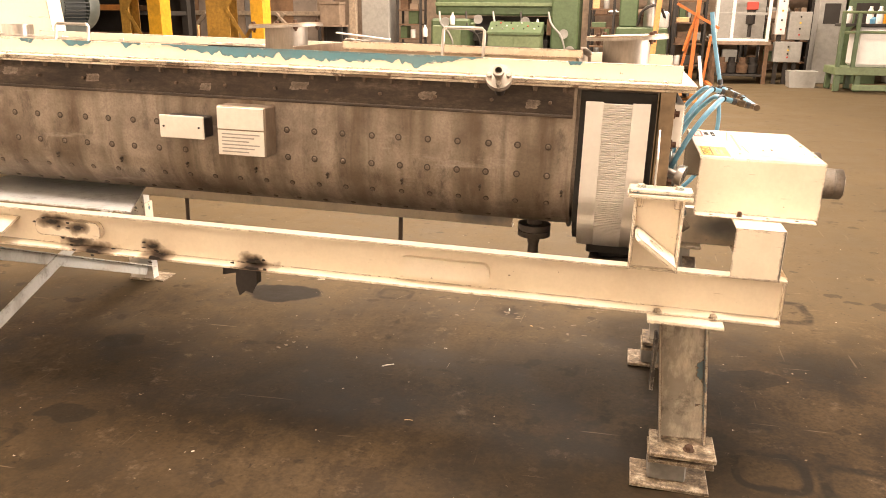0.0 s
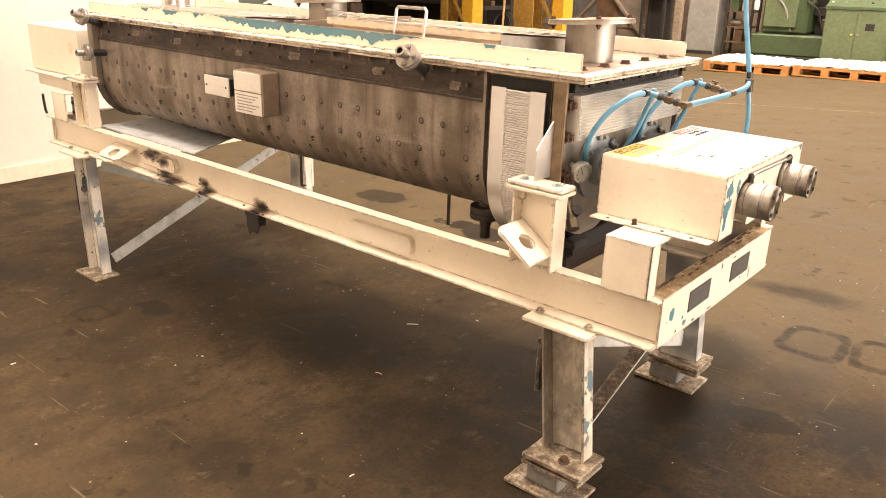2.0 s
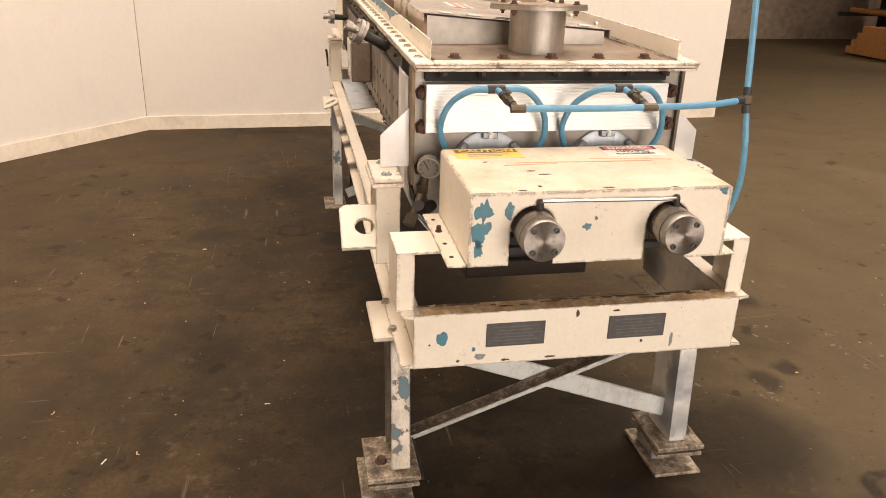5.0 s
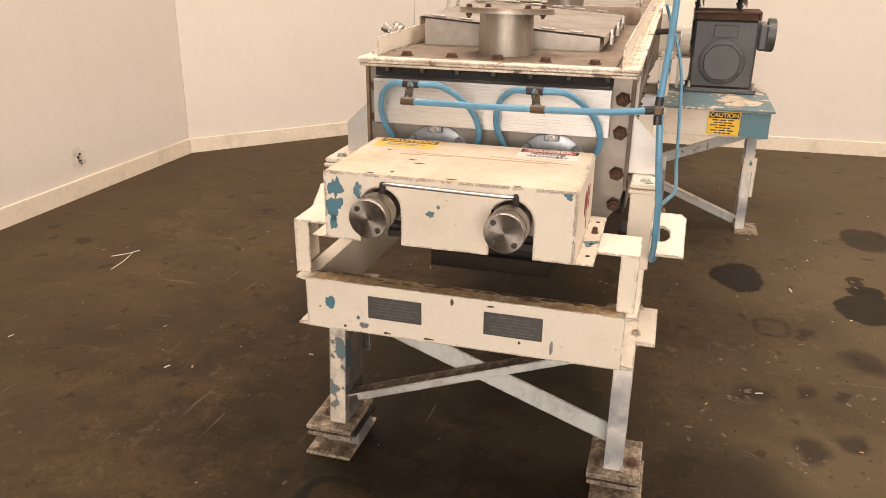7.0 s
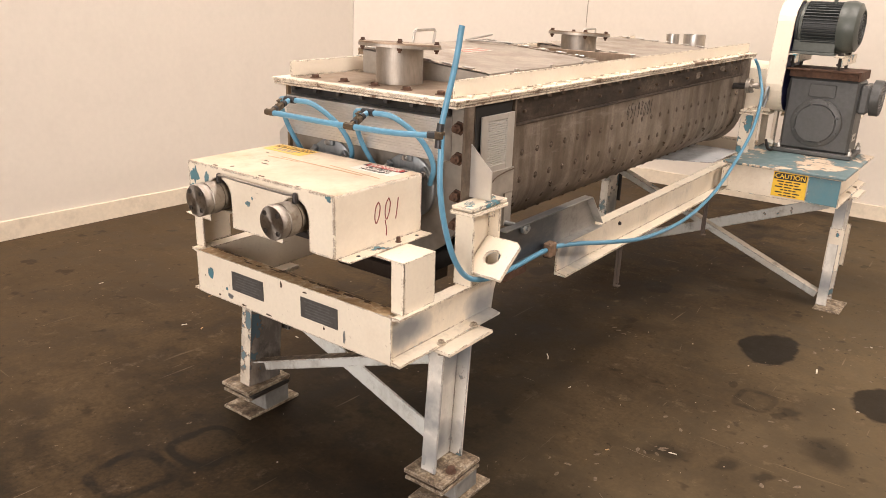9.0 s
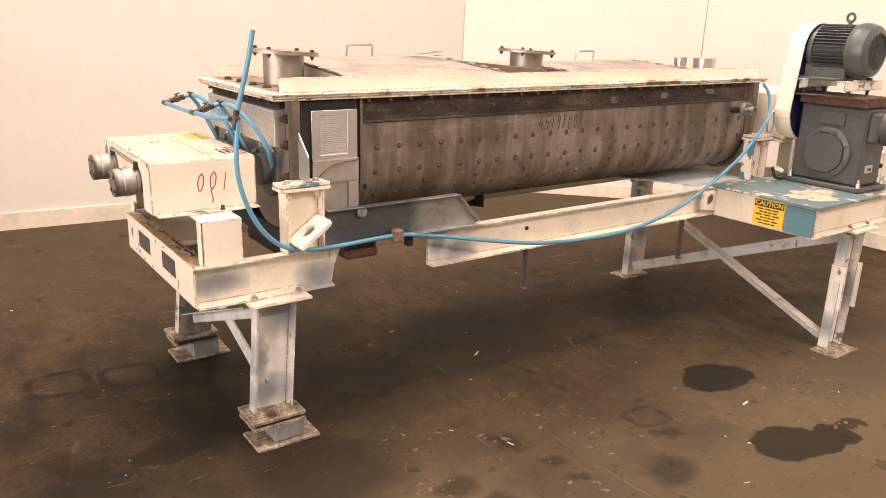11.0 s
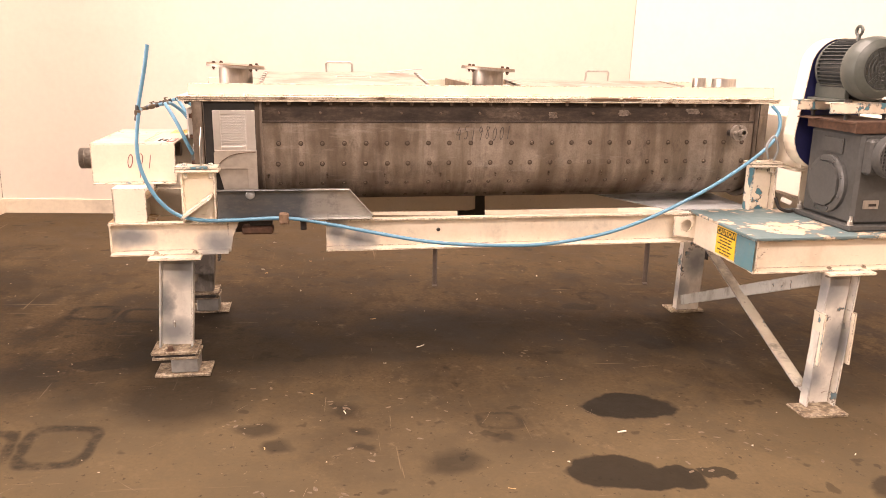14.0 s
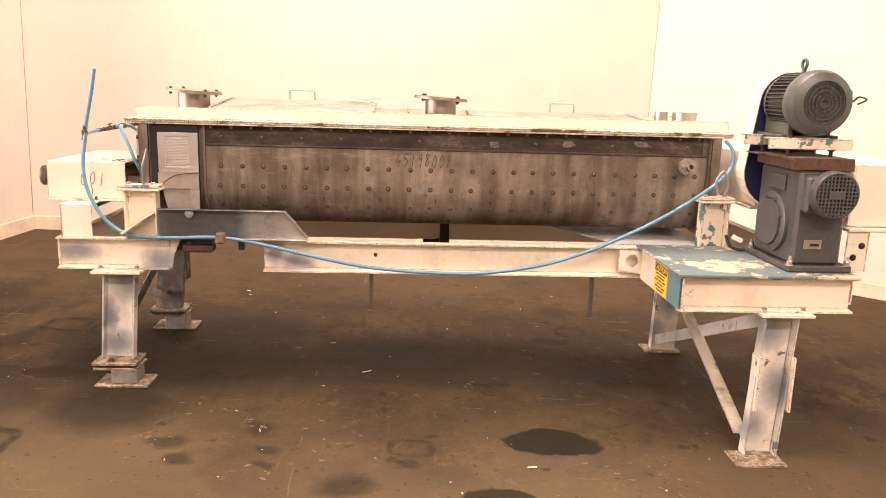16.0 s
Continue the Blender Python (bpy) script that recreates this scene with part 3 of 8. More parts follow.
def plate_with_hole(bm, outline, centre, r, axis, a0, a1, n=24):
    """A flat plate with one round hole right through it; outline goes round the centre."""
    def place(uv, a):
        return {"x": (a, uv[0], uv[1]), "y": (uv[0], a, uv[1]), "z": (uv[0], uv[1], a)}[axis]
    cu, cv = centre
    outer = []
    for k in range(n):
        a = 2 * math.pi * k / n
        du, dv = math.cos(a), math.sin(a)
        best = None
        for (u0, v0), (u1, v1) in zip(outline, outline[1:] + outline[:1]):
            eu, ev = u1 - u0, v1 - v0
            den = du * ev - dv * eu
            if abs(den) > 1e-9:
                s = ((u0 - cu) * ev - (v0 - cv) * eu) / den
                q = ((u0 - cu) * dv - (v0 - cv) * du) / den
                if s > 0 and -1e-6 <= q <= 1 + 1e-6 and (best is None or s < best):
                    best = s
        outer.append((cu + du * best, cv + dv * best))
    for u, v in outline:
        k = min(range(n), key=lambda i: (outer[i][0] - u) ** 2 + (outer[i][1] - v) ** 2)
        outer[k] = (u, v)
    inner = [(cu + r * math.cos(2 * math.pi * k / n), cv + r * math.sin(2 * math.pi * k / n)) for k in range(n)]
    rings = [[bm.verts.new(place(p, a)) for p in loop] for loop, a in ((outer, a0), (inner, a0), (inner, a1), (outer, a1))]
    for i in range(4):
        a, b = rings[i], rings[(i + 1) % 4]
        for k in range(n):
            bm.faces.new((a[k], a[(k + 1) % n], b[(k + 1) % n], b[k]))
    return bm


def words(name, text, size, material, parent, m, align="CENTER", bold=0.0):
    """Flat lettering as a mesh part, standing in the pose m of the thing's frame."""
    cu = bpy.data.curves.new(name, "FONT")
    cu.body, cu.size, cu.align_x, cu.align_y, cu.offset, cu.extrude = text, size, align, "CENTER", bold, 0.0004
    tmp = bpy.data.objects.new(name + "_tmp", cu)
    me = bpy.data.meshes.new_from_object(tmp)
    bpy.data.objects.remove(tmp)
    me.transform(Matrix.Translation(-ORIGIN[parent.name]) @ m)
    me.materials.append(material)
    ob = new(name, me)
    ob.parent = parent
    ORIGIN[ob.name] = ORIGIN[parent.name]
    return ob


def basis(p, xdir, ydir):
    """A pose at p with the given x and y ways."""
    x, y = Vector(xdir).normalized(), Vector(ydir).normalized()
    m = Matrix((x, y, x.cross(y))).transposed().to_4x4()
    m.translation = p
    return m


# ---- setting ----
SLOPE_X, SLOPE_Y, FLOOR_0 = 0.0178, 0.0067, 0.003


def floor_z(x, y):
    return FLOOR_0 + SLOPE_X * x + SLOPE_Y * y


GROUND = Matrix.Identity(4)
bm = B()
bmesh.ops.create_grid(bm, x_segments=24, y_segments=24, size=1)
for v in bm.verts:
    v.co.x, v.co.y = -3.0 + 15 * v.co.x, 9.5 + 15 * v.co.y
    v.co.z = floor_z(v.co.x, v.co.y)
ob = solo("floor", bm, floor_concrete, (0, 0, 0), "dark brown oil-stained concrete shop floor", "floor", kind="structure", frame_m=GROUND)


def wall_run(name, p0, p1, h, t, label):
    """A wall from p0 to p1 in plan; its seen face lies on that line, its thickness behind (to the right of the way)."""
    p0, p1 = Vector((*p0, 0)), Vector((*p1, 0))
    d = (p1 - p0).normalized()
    n = Vector((d.y, -d.x, 0))
    bm = B()
    z0 = min(floor_z(p0.x, p0.y), floor_z(p1.x, p1.y)) - 0.1
    mid = (p0 + p1) / 2 + n * t / 2
    m = basis(mid, d, Vector((-d.y, d.x, 0)))
    box(bm, -(p1 - p0).length / 2, (p1 - p0).length / 2, -t / 2, t / 2, z0, h, 0.004, m)
    w = solo(name, bm, wall_white, (p0.x, p0.y, 0), label, "wall", kind="structure", frame_m=GROUND)
    bm = B()
    mid = (p0 + p1) / 2 - n * 0.009
    q0, q1 = p0 - n * 0.009, p1 - n * 0.009
    zq0, zq1 = floor_z(q0.x, q0.y), floor_z(q1.x, q1.y)
    q0.z, q1.z = zq0 + 0.062, zq1 + 0.062
    bar(bm, q0, q1, 0.018, 0.13, (0, 0, 1), 0.003)
    solo("baseboard", bm, base_cream, (p0.x, p0.y, 0), "scuffed cream painted wooden baseboard", "baseboard", kind="structure", frame_m=GROUND)
    return w


WALL_H = 4.2
CORNERS = [(2.372, 0.63), (2.31, -0.325), (-3.52, -0.69), (-5.36, 0.80), (-5.40, 6.60)]
for k, (a, b) in enumerate(zip(CORNERS, CORNERS[1:])):
    wall_run("wall_" + "abcd"[k], b, a, WALL_H, 0.14, "smooth white painted partition wall")

jamb = thing("door_1", (2.43, 0.62, 0.0), "pale blue-grey steel door jamb at the wall's end", "door jamb", kind="structure", frame_m=GROUND)
jz = floor_z(2.43, 0.62)
part("post", box(B(), 2.382, 2.505, 0.600, 0.655, jz, 2.6, 0.004), jamb_grey, jamb)
part("stop_strip", box(B(), 2.425, 2.445, 0.6555, 0.668, jz + 0.02, 2.58, 0.003), jamb_grey, jamb)
part("latch_block", box(B(), 2.452, 2.492, 0.6555, 0.690, jz + 0.10, jz + 0.17, 0.004), dark_steel, jamb)

# the hall round the bay: walls and roof added unseen to close it in, only its far end shows
HALL = (-14.0, 9.0, -3.0, 22.0)
hx0, hx1, hy0, hy1 = HALL
for name, a, b in (("hall_wall_west", (hx0, hx0 - 0.3), (hy0, hy1)), ("hall_wall_east", (hx1, hx1 + 0.3), (hy0, EAST_GAP_Y0)), ("hall_wall_east_far", (hx1, hx1 + 0.3), (EAST_GAP_Y1, hy1)), ("hall_wall_south", (hx0, hx1), (hy0 - 0.3, hy0)), ("hall_wall_north", (hx0, hx1), (hy1, hy1 + 0.3))):
    solo(name, box(B(), min(a), max(a), b[0], b[1], -0.6, 6.6, 0), bg_tan, (sum(a) / 2, sum(b) / 2, 0), "dim brown boarded hall wall", "wall", kind="structure", frame_m=GROUND)
solo("hall_wall_east_top", box(B(), hx1, hx1 + 0.3, EAST_GAP_Y0, EAST_GAP_Y1, EAST_GAP_Z1, 6.6, 0), bg_tan, (hx1, 5, EAST_GAP_Z1), "dim unseen wall over the gap round the east fill lamp", "wall", kind="structure", frame_m=GROUND)
solo("ceiling", box(B(), hx0, hx1, hy0, hy1, 6.6, 6.75, 0), roof_grey, (0, 9, 6.6), "plain grey sheet roof added over the hall, unseen", "ceiling", kind="structure", frame_m=GROUND)
for lx, ly, sx, sy, watts in CEILING_LIGHTS:
    bm = B()
    for s in (-1, 1):
        box(bm, lx - sx / 2, lx + sx / 2, ly + s * (sy / 2 + 0.03) - 0.03, ly + s * (sy / 2 + 0.03) + 0.03, ROOF_Z - 0.06, ROOF_Z + 0.1, 0.004)
        box(bm, lx + s * (sx / 2 + 0.03) - 0.03, lx + s * (sx / 2 + 0.03) + 0.03, ly - sy / 2 - 0.06, ly + sy / 2 + 0.06, ROOF_Z - 0.06, ROOF_Z + 0.1, 0.004)
    solo("ceiling_light", bm, roof_grey, (lx, ly, ROOF_Z), "long light bank in a grey frame, added at the unseen ceiling", "ceiling light", "ceiling lights", frame_m=GROUND)

# ---- mixer: support frame ----
YC = 2.858
Y_N, Y_S = 3.326, 2.390
Z_B, Z_T = 0.602, 0.752


def channel(bm, p0, p1, out, depth=0.15, flange=0.049, web=0.007, thick=0.009):
    """A rolled channel from p0 to p1 (the web's middle line); its flanges point along out."""
    p0, p1, out = Vector(p0), Vector(p1), Vector(out).normalized()
    ax = (p1 - p0).normalized()
    up = ax.cross(out)
    if up.z < -1e-6 or (abs(up.z) < 1e-6 and up.x < 0):
        up = -up
    prof = [(0, -depth / 2), (flange, -depth / 2), (flange, -depth / 2 + thick * 0.7), (web, -depth / 2 + thick * 1.5), (web, depth / 2 - thick * 1.5), (flange, depth / 2 - thick * 0.7), (flange, depth / 2), (0, depth / 2)]
    lo = [bm.verts.new(p0 + out * a + up * b) for a, b in prof]
    hi = [bm.verts.new(p1 + out * a + up * b) for a, b in prof]
    n = len(prof)
    for k in range(n):
        bm.faces.new((lo[k], lo[(k + 1) % n], hi[(k + 1) % n], hi[k]))
    bm.faces.new(lo[::-1])
    bm.faces.new(hi)
    return bm


# places where a cutting torch has burnt the paint: x, z, half width
BURNS = ((-2.07, 0.705, 0.050), (-1.965, 0.690, 0.035), (-1.99, 0.630, 0.045), (-1.90, 0.612, 0.060), (-1.67, 0.640, 0.032), (-1.64, 0.612, 0.045), (-1.27, 0.625, 0.030), (-1.25, 0.612, 0.050))
SOOT = [(x + 1.2, z, w * 1.4, 0.024) for x, z, w in BURNS]
cream_sooted = chipped("cream_paint_sooted", CREAM, 0.685, 0.22, edges=0.25, soot=SOOT)
# patches where grey primer shows through: x, z, half width, half height
PRIMER_TONES = ((0.52, 0.50, 0.46), (0.23, 0.24, 0.245))
cream_primer = chipped("cream_over_primer", CREAM, 0.66, 0.3, edges=0.25, smear=0.3, smear_colour=(0.36, 0.34, 0.30), soot=[(1.63, 0.68, 0.10, 0.05), (1.25, 0.64, 0.09, 0.06), (0.70, 0.69, 0.05, 0.07), (0.60, 0.65, 0.09, 0.05)], soot_tones=PRIMER_TONES)
flange_soil = plain("oily_dirt", (0.10, 0.064, 0.034), 0.8, 0, 0.4, 40, 0.5, 0.5)
frame_ob = thing("machine_stand", (-1.2, YC, 0.0), "cream painted steel channel frame on four legs, chipped to teal", "machine stand")
ZM = (Z_B + Z_T) / 2
burnt = part("side_beam", channel(B(), (0.515, Y_S + 0.049, ZM), (-3.10, Y_S + 0.049, ZM), (0, -1, 0)), cream_sooted, frame_ob, "cream steel channel with burn marks")
burnt.data.materials.append(cream_paint)
for poly in burnt.data.polygons:
    if poly.normal.y > 0.5:
        poly.material_index = 1
part("side_beam", channel(B(), (0.515, Y_N - 0.049, ZM), (0.0, Y_N - 0.049, ZM), (0, 1, 0)), cream_primer, frame_ob, "short cut cream steel channel")
part("side_beam", channel(B(), (-0.447, Y_N - 0.049, ZM), (-3.10, Y_N - 0.049, ZM), (0, 1, 0)), cream_primer, frame_ob)
part("end_beam", channel(B(), (0.519, Y_S + 0.03, ZM), (0.519, Y_N - 0.03, ZM), (-1, 0, 0), flange=0.055), cream_paint, frame_ob, "cream end channel with a rust-stained top flange")
part("end_beam", channel(B(), (-3.103, Y_S + 0.03, ZM), (-3.103, 3.76, ZM), (1, 0, 0), flange=0.055), cream_paint, frame_ob)
rust_tan = grimy_paint("rust_stained_paint", ((0.30, 0.195, 0.095), (0.48, 0.33, 0.17), (0.62, 0.49, 0.31), (0.72, 0.63, 0.47)))
for ob in frame_ob.children:
    if ob.name == "end_beam":
        ob.data.materials.append(rust_tan)
        for poly in ob.data.polygons:
            if poly.normal.z > 0.9:
                poly.material_index = 1
dirt_rng = random.Random(31)
for k in range(20):
    yd = 2.46 + 0.0400 * k + dirt_rng.uniform(-0.01, 0.01)
    wx, wy = dirt_rng.uniform(0.002, 0.006), dirt_rng.uniform(0.006, 0.030)
    xd = dirt_rng.choice([0.470, 0.472, 0.476, 0.482, 0.492])
    pts = []
    for j in range(18):
        a = 2 * math.pi * j / 18
        f = 1 + 0.8 * noise.noise(Vector((math.cos(a) * 2.5, math.sin(a) * 2.5, k * 2.3)))
        pts.append((xd + wx * f * math.cos(a), yd + wy * f * math.sin(a)))
    part("flange_dirt", prism(B(), pts, "z", Z_T + 0.0003 + 0.0002 * (k % 4), Z_T + 0.0014 + 0.0004 * (k % 4)), flange_soil, frame_ob, "dark oily dirt lying on the flange")
# cut sloping end of the short beam
part("beam_end", prism(B(), [(0.0, Z_B), (0.0, Z_T), (-0.055, Z_T), (-0.02, 0.672), (-0.008, Z_B)], "y", Y_N - 0.049, Y_N - 0.042), cream_primer, frame_ob)


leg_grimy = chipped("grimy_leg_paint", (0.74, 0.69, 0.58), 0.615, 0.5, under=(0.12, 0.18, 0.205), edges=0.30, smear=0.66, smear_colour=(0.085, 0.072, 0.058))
leg_dark = chipped("dark_leg_paint", (0.30, 0.28, 0.25), 0.56, 0.6, under=(0.08, 0.13, 0.16), edges=0.30, smear=0.7, smear_colour=(0.05, 0.042, 0.035))
leg_paint = chipped("leg_paint", (0.76, 0.73, 0.66), 0.60, 0.4, under=(0.10, 0.17, 0.20), edges=0.26, smear=0.3, smear_colour=(0.20, 0.19, 0.17), soot=[(1.40, 0.53, 0.10, 0.09), (1.48, 0.22, 0.11, 0.07), (1.50, 0.36, 0.04, 0.10), (-1.50, 0.50, 0.10, 0.08), (-1.58, 0.24, 0.08, 0.10), (-1.46, 0.06, 0.08, 0.07)], soot_tones=PRIMER_TONES)


def leg(y, out, top, bottom, x_top, x_bot, w=0.15):
    bm = B()
    p0, p1 = Vector((x_bot, y, bottom)), Vector((x_top, y, top))
    ax = (p1 - p0).normalized()
    outv = Vector((0, out, 0))
    side = ax.cross(outv)
    f, t = 0.055, 0.008
    prof = [(0, -w / 2), (f, -w / 2), (f, -w / 2 + t), (t, -w / 2 + t), (t, w / 2 - t), (f, w / 2 - t), (f, w / 2), (0, w / 2)]
    lo = [bm.verts.new(p0 + outv * a + side * b) for a, b in prof]
    hi = [bm.verts.new(p1 + outv * a + side * b) for a, b in prof]
    for k in range(8):
        bm.faces.new((lo[k], lo[(k + 1) % 8], hi[(k + 1) % 8], hi[k]))
    bm.faces.new(lo[::-1])
    bm.faces.new(hi)
    return bm


packing_grey = plain("packing_grey", (0.21, 0.205, 0.19), 0.55, 0.2, 0.2, 30, 0.6)


def leg_set(y_in, out, x_top, x_bot, raised, plate_z=Z_B):
    """A leg with its top plate, foot plates and, near the gear end, a packing block."""
    yc = y_in + out * 0.03
    g = floor_world_local(x_bot, yc)
    foot = 0.152 if raised else g + 0.014
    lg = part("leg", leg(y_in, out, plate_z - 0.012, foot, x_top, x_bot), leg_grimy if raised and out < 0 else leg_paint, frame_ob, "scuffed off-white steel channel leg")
    part("top_plate", box(B(), x_top - 0.115, x_top + 0.115, yc - 0.075, yc + 0.075, plate_z - 0.013, plate_z - 0.001, 0.002), cream_paint, frame_ob)
    repeat("plate_bolt", lambda bm, p: hexbolt(bm, p, (0, 0, 1), 0.011, 0.009), foot_paint, frame_ob, [(x_top + sx, yc + out * 0.02, plate_z + 0.007) for sx in (-0.085, 0.085)])
    repeat("plate_nut", lambda bm, p: lathe(bm, [(0.011, 0), (0.011, 0.016)], p, (0, 0, 1), 6), foot_paint, frame_ob, [(x_top + sx, yc + out * 0.02, plate_z - 0.030) for sx in (-0.085, 0.085)])
    yb = yc + out * (0.011 if out > 0 else 0.033)
    yf = yc + out * (0.0 if out > 0 else 0.02)
    if raised:
        xb = x_bot - 0.033
        part("foot_plate", box(B(), x_bot - 0.108, x_bot + 0.100, yf - 0.075, yf + 0.075, 0.112, 0.125, 0.002), foot_paint, frame_ob, "dirty steel foot plate")
        part("foot_plate", box(B(), x_bot - 0.104, x_bot + 0.104, yf - 0.078, yf + 0.078, 0.137, 0.152, 0.002), foot_paint, frame_ob)
        part("plate_shim", box(B(), x_bot - 0.09, x_bot + 0.09, yc - 0.06, yc + 0.07, 0.125, 0.137, 0.001), dark_steel, frame_ob)
        ya, yb2 = sorted((yc - out * 0.050, yc + out * 0.070))
        part("packing_block", box(B(), xb - 0.070, xb + 0.052, ya, yb2, g + 0.0135, 0.1115, 0.005), packing_grey, frame_ob, "steel packing block under the foot")
        part("base_plate", box(B(), xb - 0.125, xb + 0.125, yb - 0.078, yb + 0.078, g, g + 0.013, 0.002), foot_paint, frame_ob)
        part("foot_bolt", hexbolt(B(), (x_bot + 0.02, yc + out * 0.05, 0.152), (0, 0, 1), 0.014, 0.014), rusty_steel, frame_ob)
    else:
        dx = 0.02 if out > 0 else 0.0
        part("base_plate", box(B(), x_bot - 0.107 + dx, x_bot + 0.117 + dx, yc + out * 0.018 + dx - 0.070, yc + out * 0.018 + dx + 0.070, g, g + 0.014, 0.002), foot_paint, frame_ob)
    return lg


def floor_world_local(x, y):
    """The floor's height in the mixer's frame under a place of it."""
    w = MACHINE @ Vector((x, y, 0.0))
    return floor_z(w.x, w.y) - w.z + 0.0


leg_set(3.272, 1, 0.232, 0.262, True)
leg_set(2.444, -1, 0.232, 0.275, True)
# the raised south leg is darker on its north- and west-facing sides
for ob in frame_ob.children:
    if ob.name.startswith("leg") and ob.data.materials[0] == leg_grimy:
        ob.data.materials.append(leg_dark)
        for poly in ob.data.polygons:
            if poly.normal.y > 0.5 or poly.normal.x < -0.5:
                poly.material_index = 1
leg_set(3.83, 1, -2.738, -2.708, False, Z_B - 0.002)
leg_set(2.444, -1, -2.770, -2.750, False)
# dark splice bars on the inner side of the far legs
part("splice_bar", box(B(), 0.150, 0.162, 2.392, 2.462, 0.335, 0.520, 0.001), grimy_paint("oil_caked_paint", ((0.016, 0.013, 0.010), (0.032, 0.026, 0.020), (0.10, 0.085, 0.068), (0.34, 0.31, 0.27))), frame_ob, "black oily splice bar")
part("splice_bar", box(B(), -2.848, -2.838, 2.385, 2.466, 0.26, 0.47, 0.001), dark_steel, frame_ob)
# splice plates bolted to the platform leg
for x in (-2.655, -2.805):
    part("splice_plate", box(B(), x - 0.005, x + 0.005, 3.825, 3.905, 0.15, 0.40, 0.001), cream_worn, frame_ob)
    repeat("splice_bolt", lambda bm, p: hexbolt(bm, p, (-1, 0, 0), 0.009, 0.008), rusty_steel, frame_ob, [(x - 0.006, 3.86, z) for z in (0.19, 0.36)])
# braces
brace = part("brace", angle_bar(B(), (0.280, 2.455, 0.235), (0.280, 3.25, 0.530), 0.05, 0.006, flip=-1), grey_white, frame_ob, "angle brace with dirt caked on its upper flange")
brace.data.materials.append(brace_dirt)
for poly in brace.data.polygons:
    if poly.normal.z > 0.7:
        poly.material_index = 1
brace = part("brace", bar(B(), (0.268, 2.47, 0.535), (0.268, 3.28, 0.238), 0.007, 0.064), grey_white, frame_ob)
brace.data.materials.append(brace_dirt)
for poly in brace.data.polygons:
    if poly.normal.x < -0.5:
        poly.material_index = 1
brace = part("brace", angle_bar(B(), (-2.665, 3.82, -0.005), (-2.70, 2.47, 0.53), 0.06, 0.006), grey_white, frame_ob, "off-white angle brace chipped to teal")
brace.data.materials.append(leg_grimy)
for poly in brace.data.polygons:
    if poly.normal.z > 0.7:
        poly.material_index = 1
part("brace", bar(B(), (-2.69, 2.47, 0.0), (-2.665, 3.83, 0.55), 0.007, 0.062), grey_white, frame_ob)

# ---- platform for the drive ----
PX0, PX1, PY1 = -3.03, -2.276, 3.90
part("platform_beam", channel(B(), (PX1, PY1 - 0.049, ZM - 0.002), (PX0, PY1 - 0.049, ZM - 0.002), (0, 1, 0)), cream_worn, frame_ob, "cream channel patched with teal")
part("platform_beam", channel(B(), (PX1 - 0.007, Y_N + 0.0, ZM - 0.002), (PX1 - 0.007, PY1 - 0.002, ZM - 0.002), (-1, 0, 0)), cream_worn, frame_ob, "cream and teal end channel")
part("platform_beam", channel(B(), (PX0 + 0.007, Y_N + 0.0, ZM - 0.002), (PX0 + 0.007, PY1 - 0.05, ZM - 0.002), (1, 0, 0)), cream_worn, frame_ob)
part("platform_plate", box(B(), PX0 - 0.01, PX1 + 0.015, Y_N - 0.03, PY1 + 0.015, Z_T - 0.0005, Z_T + 0.012, 0.002), chipped("platform_paint", (0.60, 0.50, 0.38), 0.48, 0.5, under=(0.125, 0.185, 0.195), edges=0.10), frame_ob, "worn platform plate, cream over teal")
part("teal_patch", box(B(), PX1 + 0.0005, PX1 + 0.003, 3.742, 3.895, Z_B + 0.004, Z_T - 0.006, 0.001), teal_paint, frame_ob, "bare teal painted end of the channel")
# lifting eye beside the platform
part("lifting_plate", plate_with_hole(B(), [(-2.30, 0.62), (-2.17, 0.64), (-2.17, 0.74), (-2.30, 0.74)], (-2.235, 0.69), 0.03, "y", Y_N - 0.001, Y_N + 0.009), cream_worn, frame_ob)
sign = part("caution_plate", box(B(), PX1 + 0.0005, PX1 + 0.0035, 3.567, 3.738, 0.615, 0.746, 0.0005), label_yellow, frame_ob, "yellow caution plate with black print")
part("sign_band", box(B(), PX1 + 0.0036, PX1 + 0.0046, 3.572, 3.733, 0.708, 0.742, 0), label_black, sign)
words("sign_word", "CAUTION", 0.034, label_yellow, sign, basis((PX1 + 0.0052, 3.6525, 0.725), (0, 1, 0), (0, 0, 1)), bold=0.0006)
for k in range(6):
    z = 0.697 - 0.0145 * k
    half_w = (0.062, 0.052, 0.070, 0.042, 0.066, 0.046)[k]
    n_words = 3 + k % 2
    for j in range(n_words):
        y0 = 3.6525 - half_w + 2 * half_w * j / n_words
        part("print_word", box(B(), PX1 + 0.0036, PX1 + 0.0042, y0, y0 + 2 * half_w / n_words * 0.8, z - 0.0032, z + 0.0032, 0), label_black, sign)

# ---- saddle posts with caps and lifting lugs ----


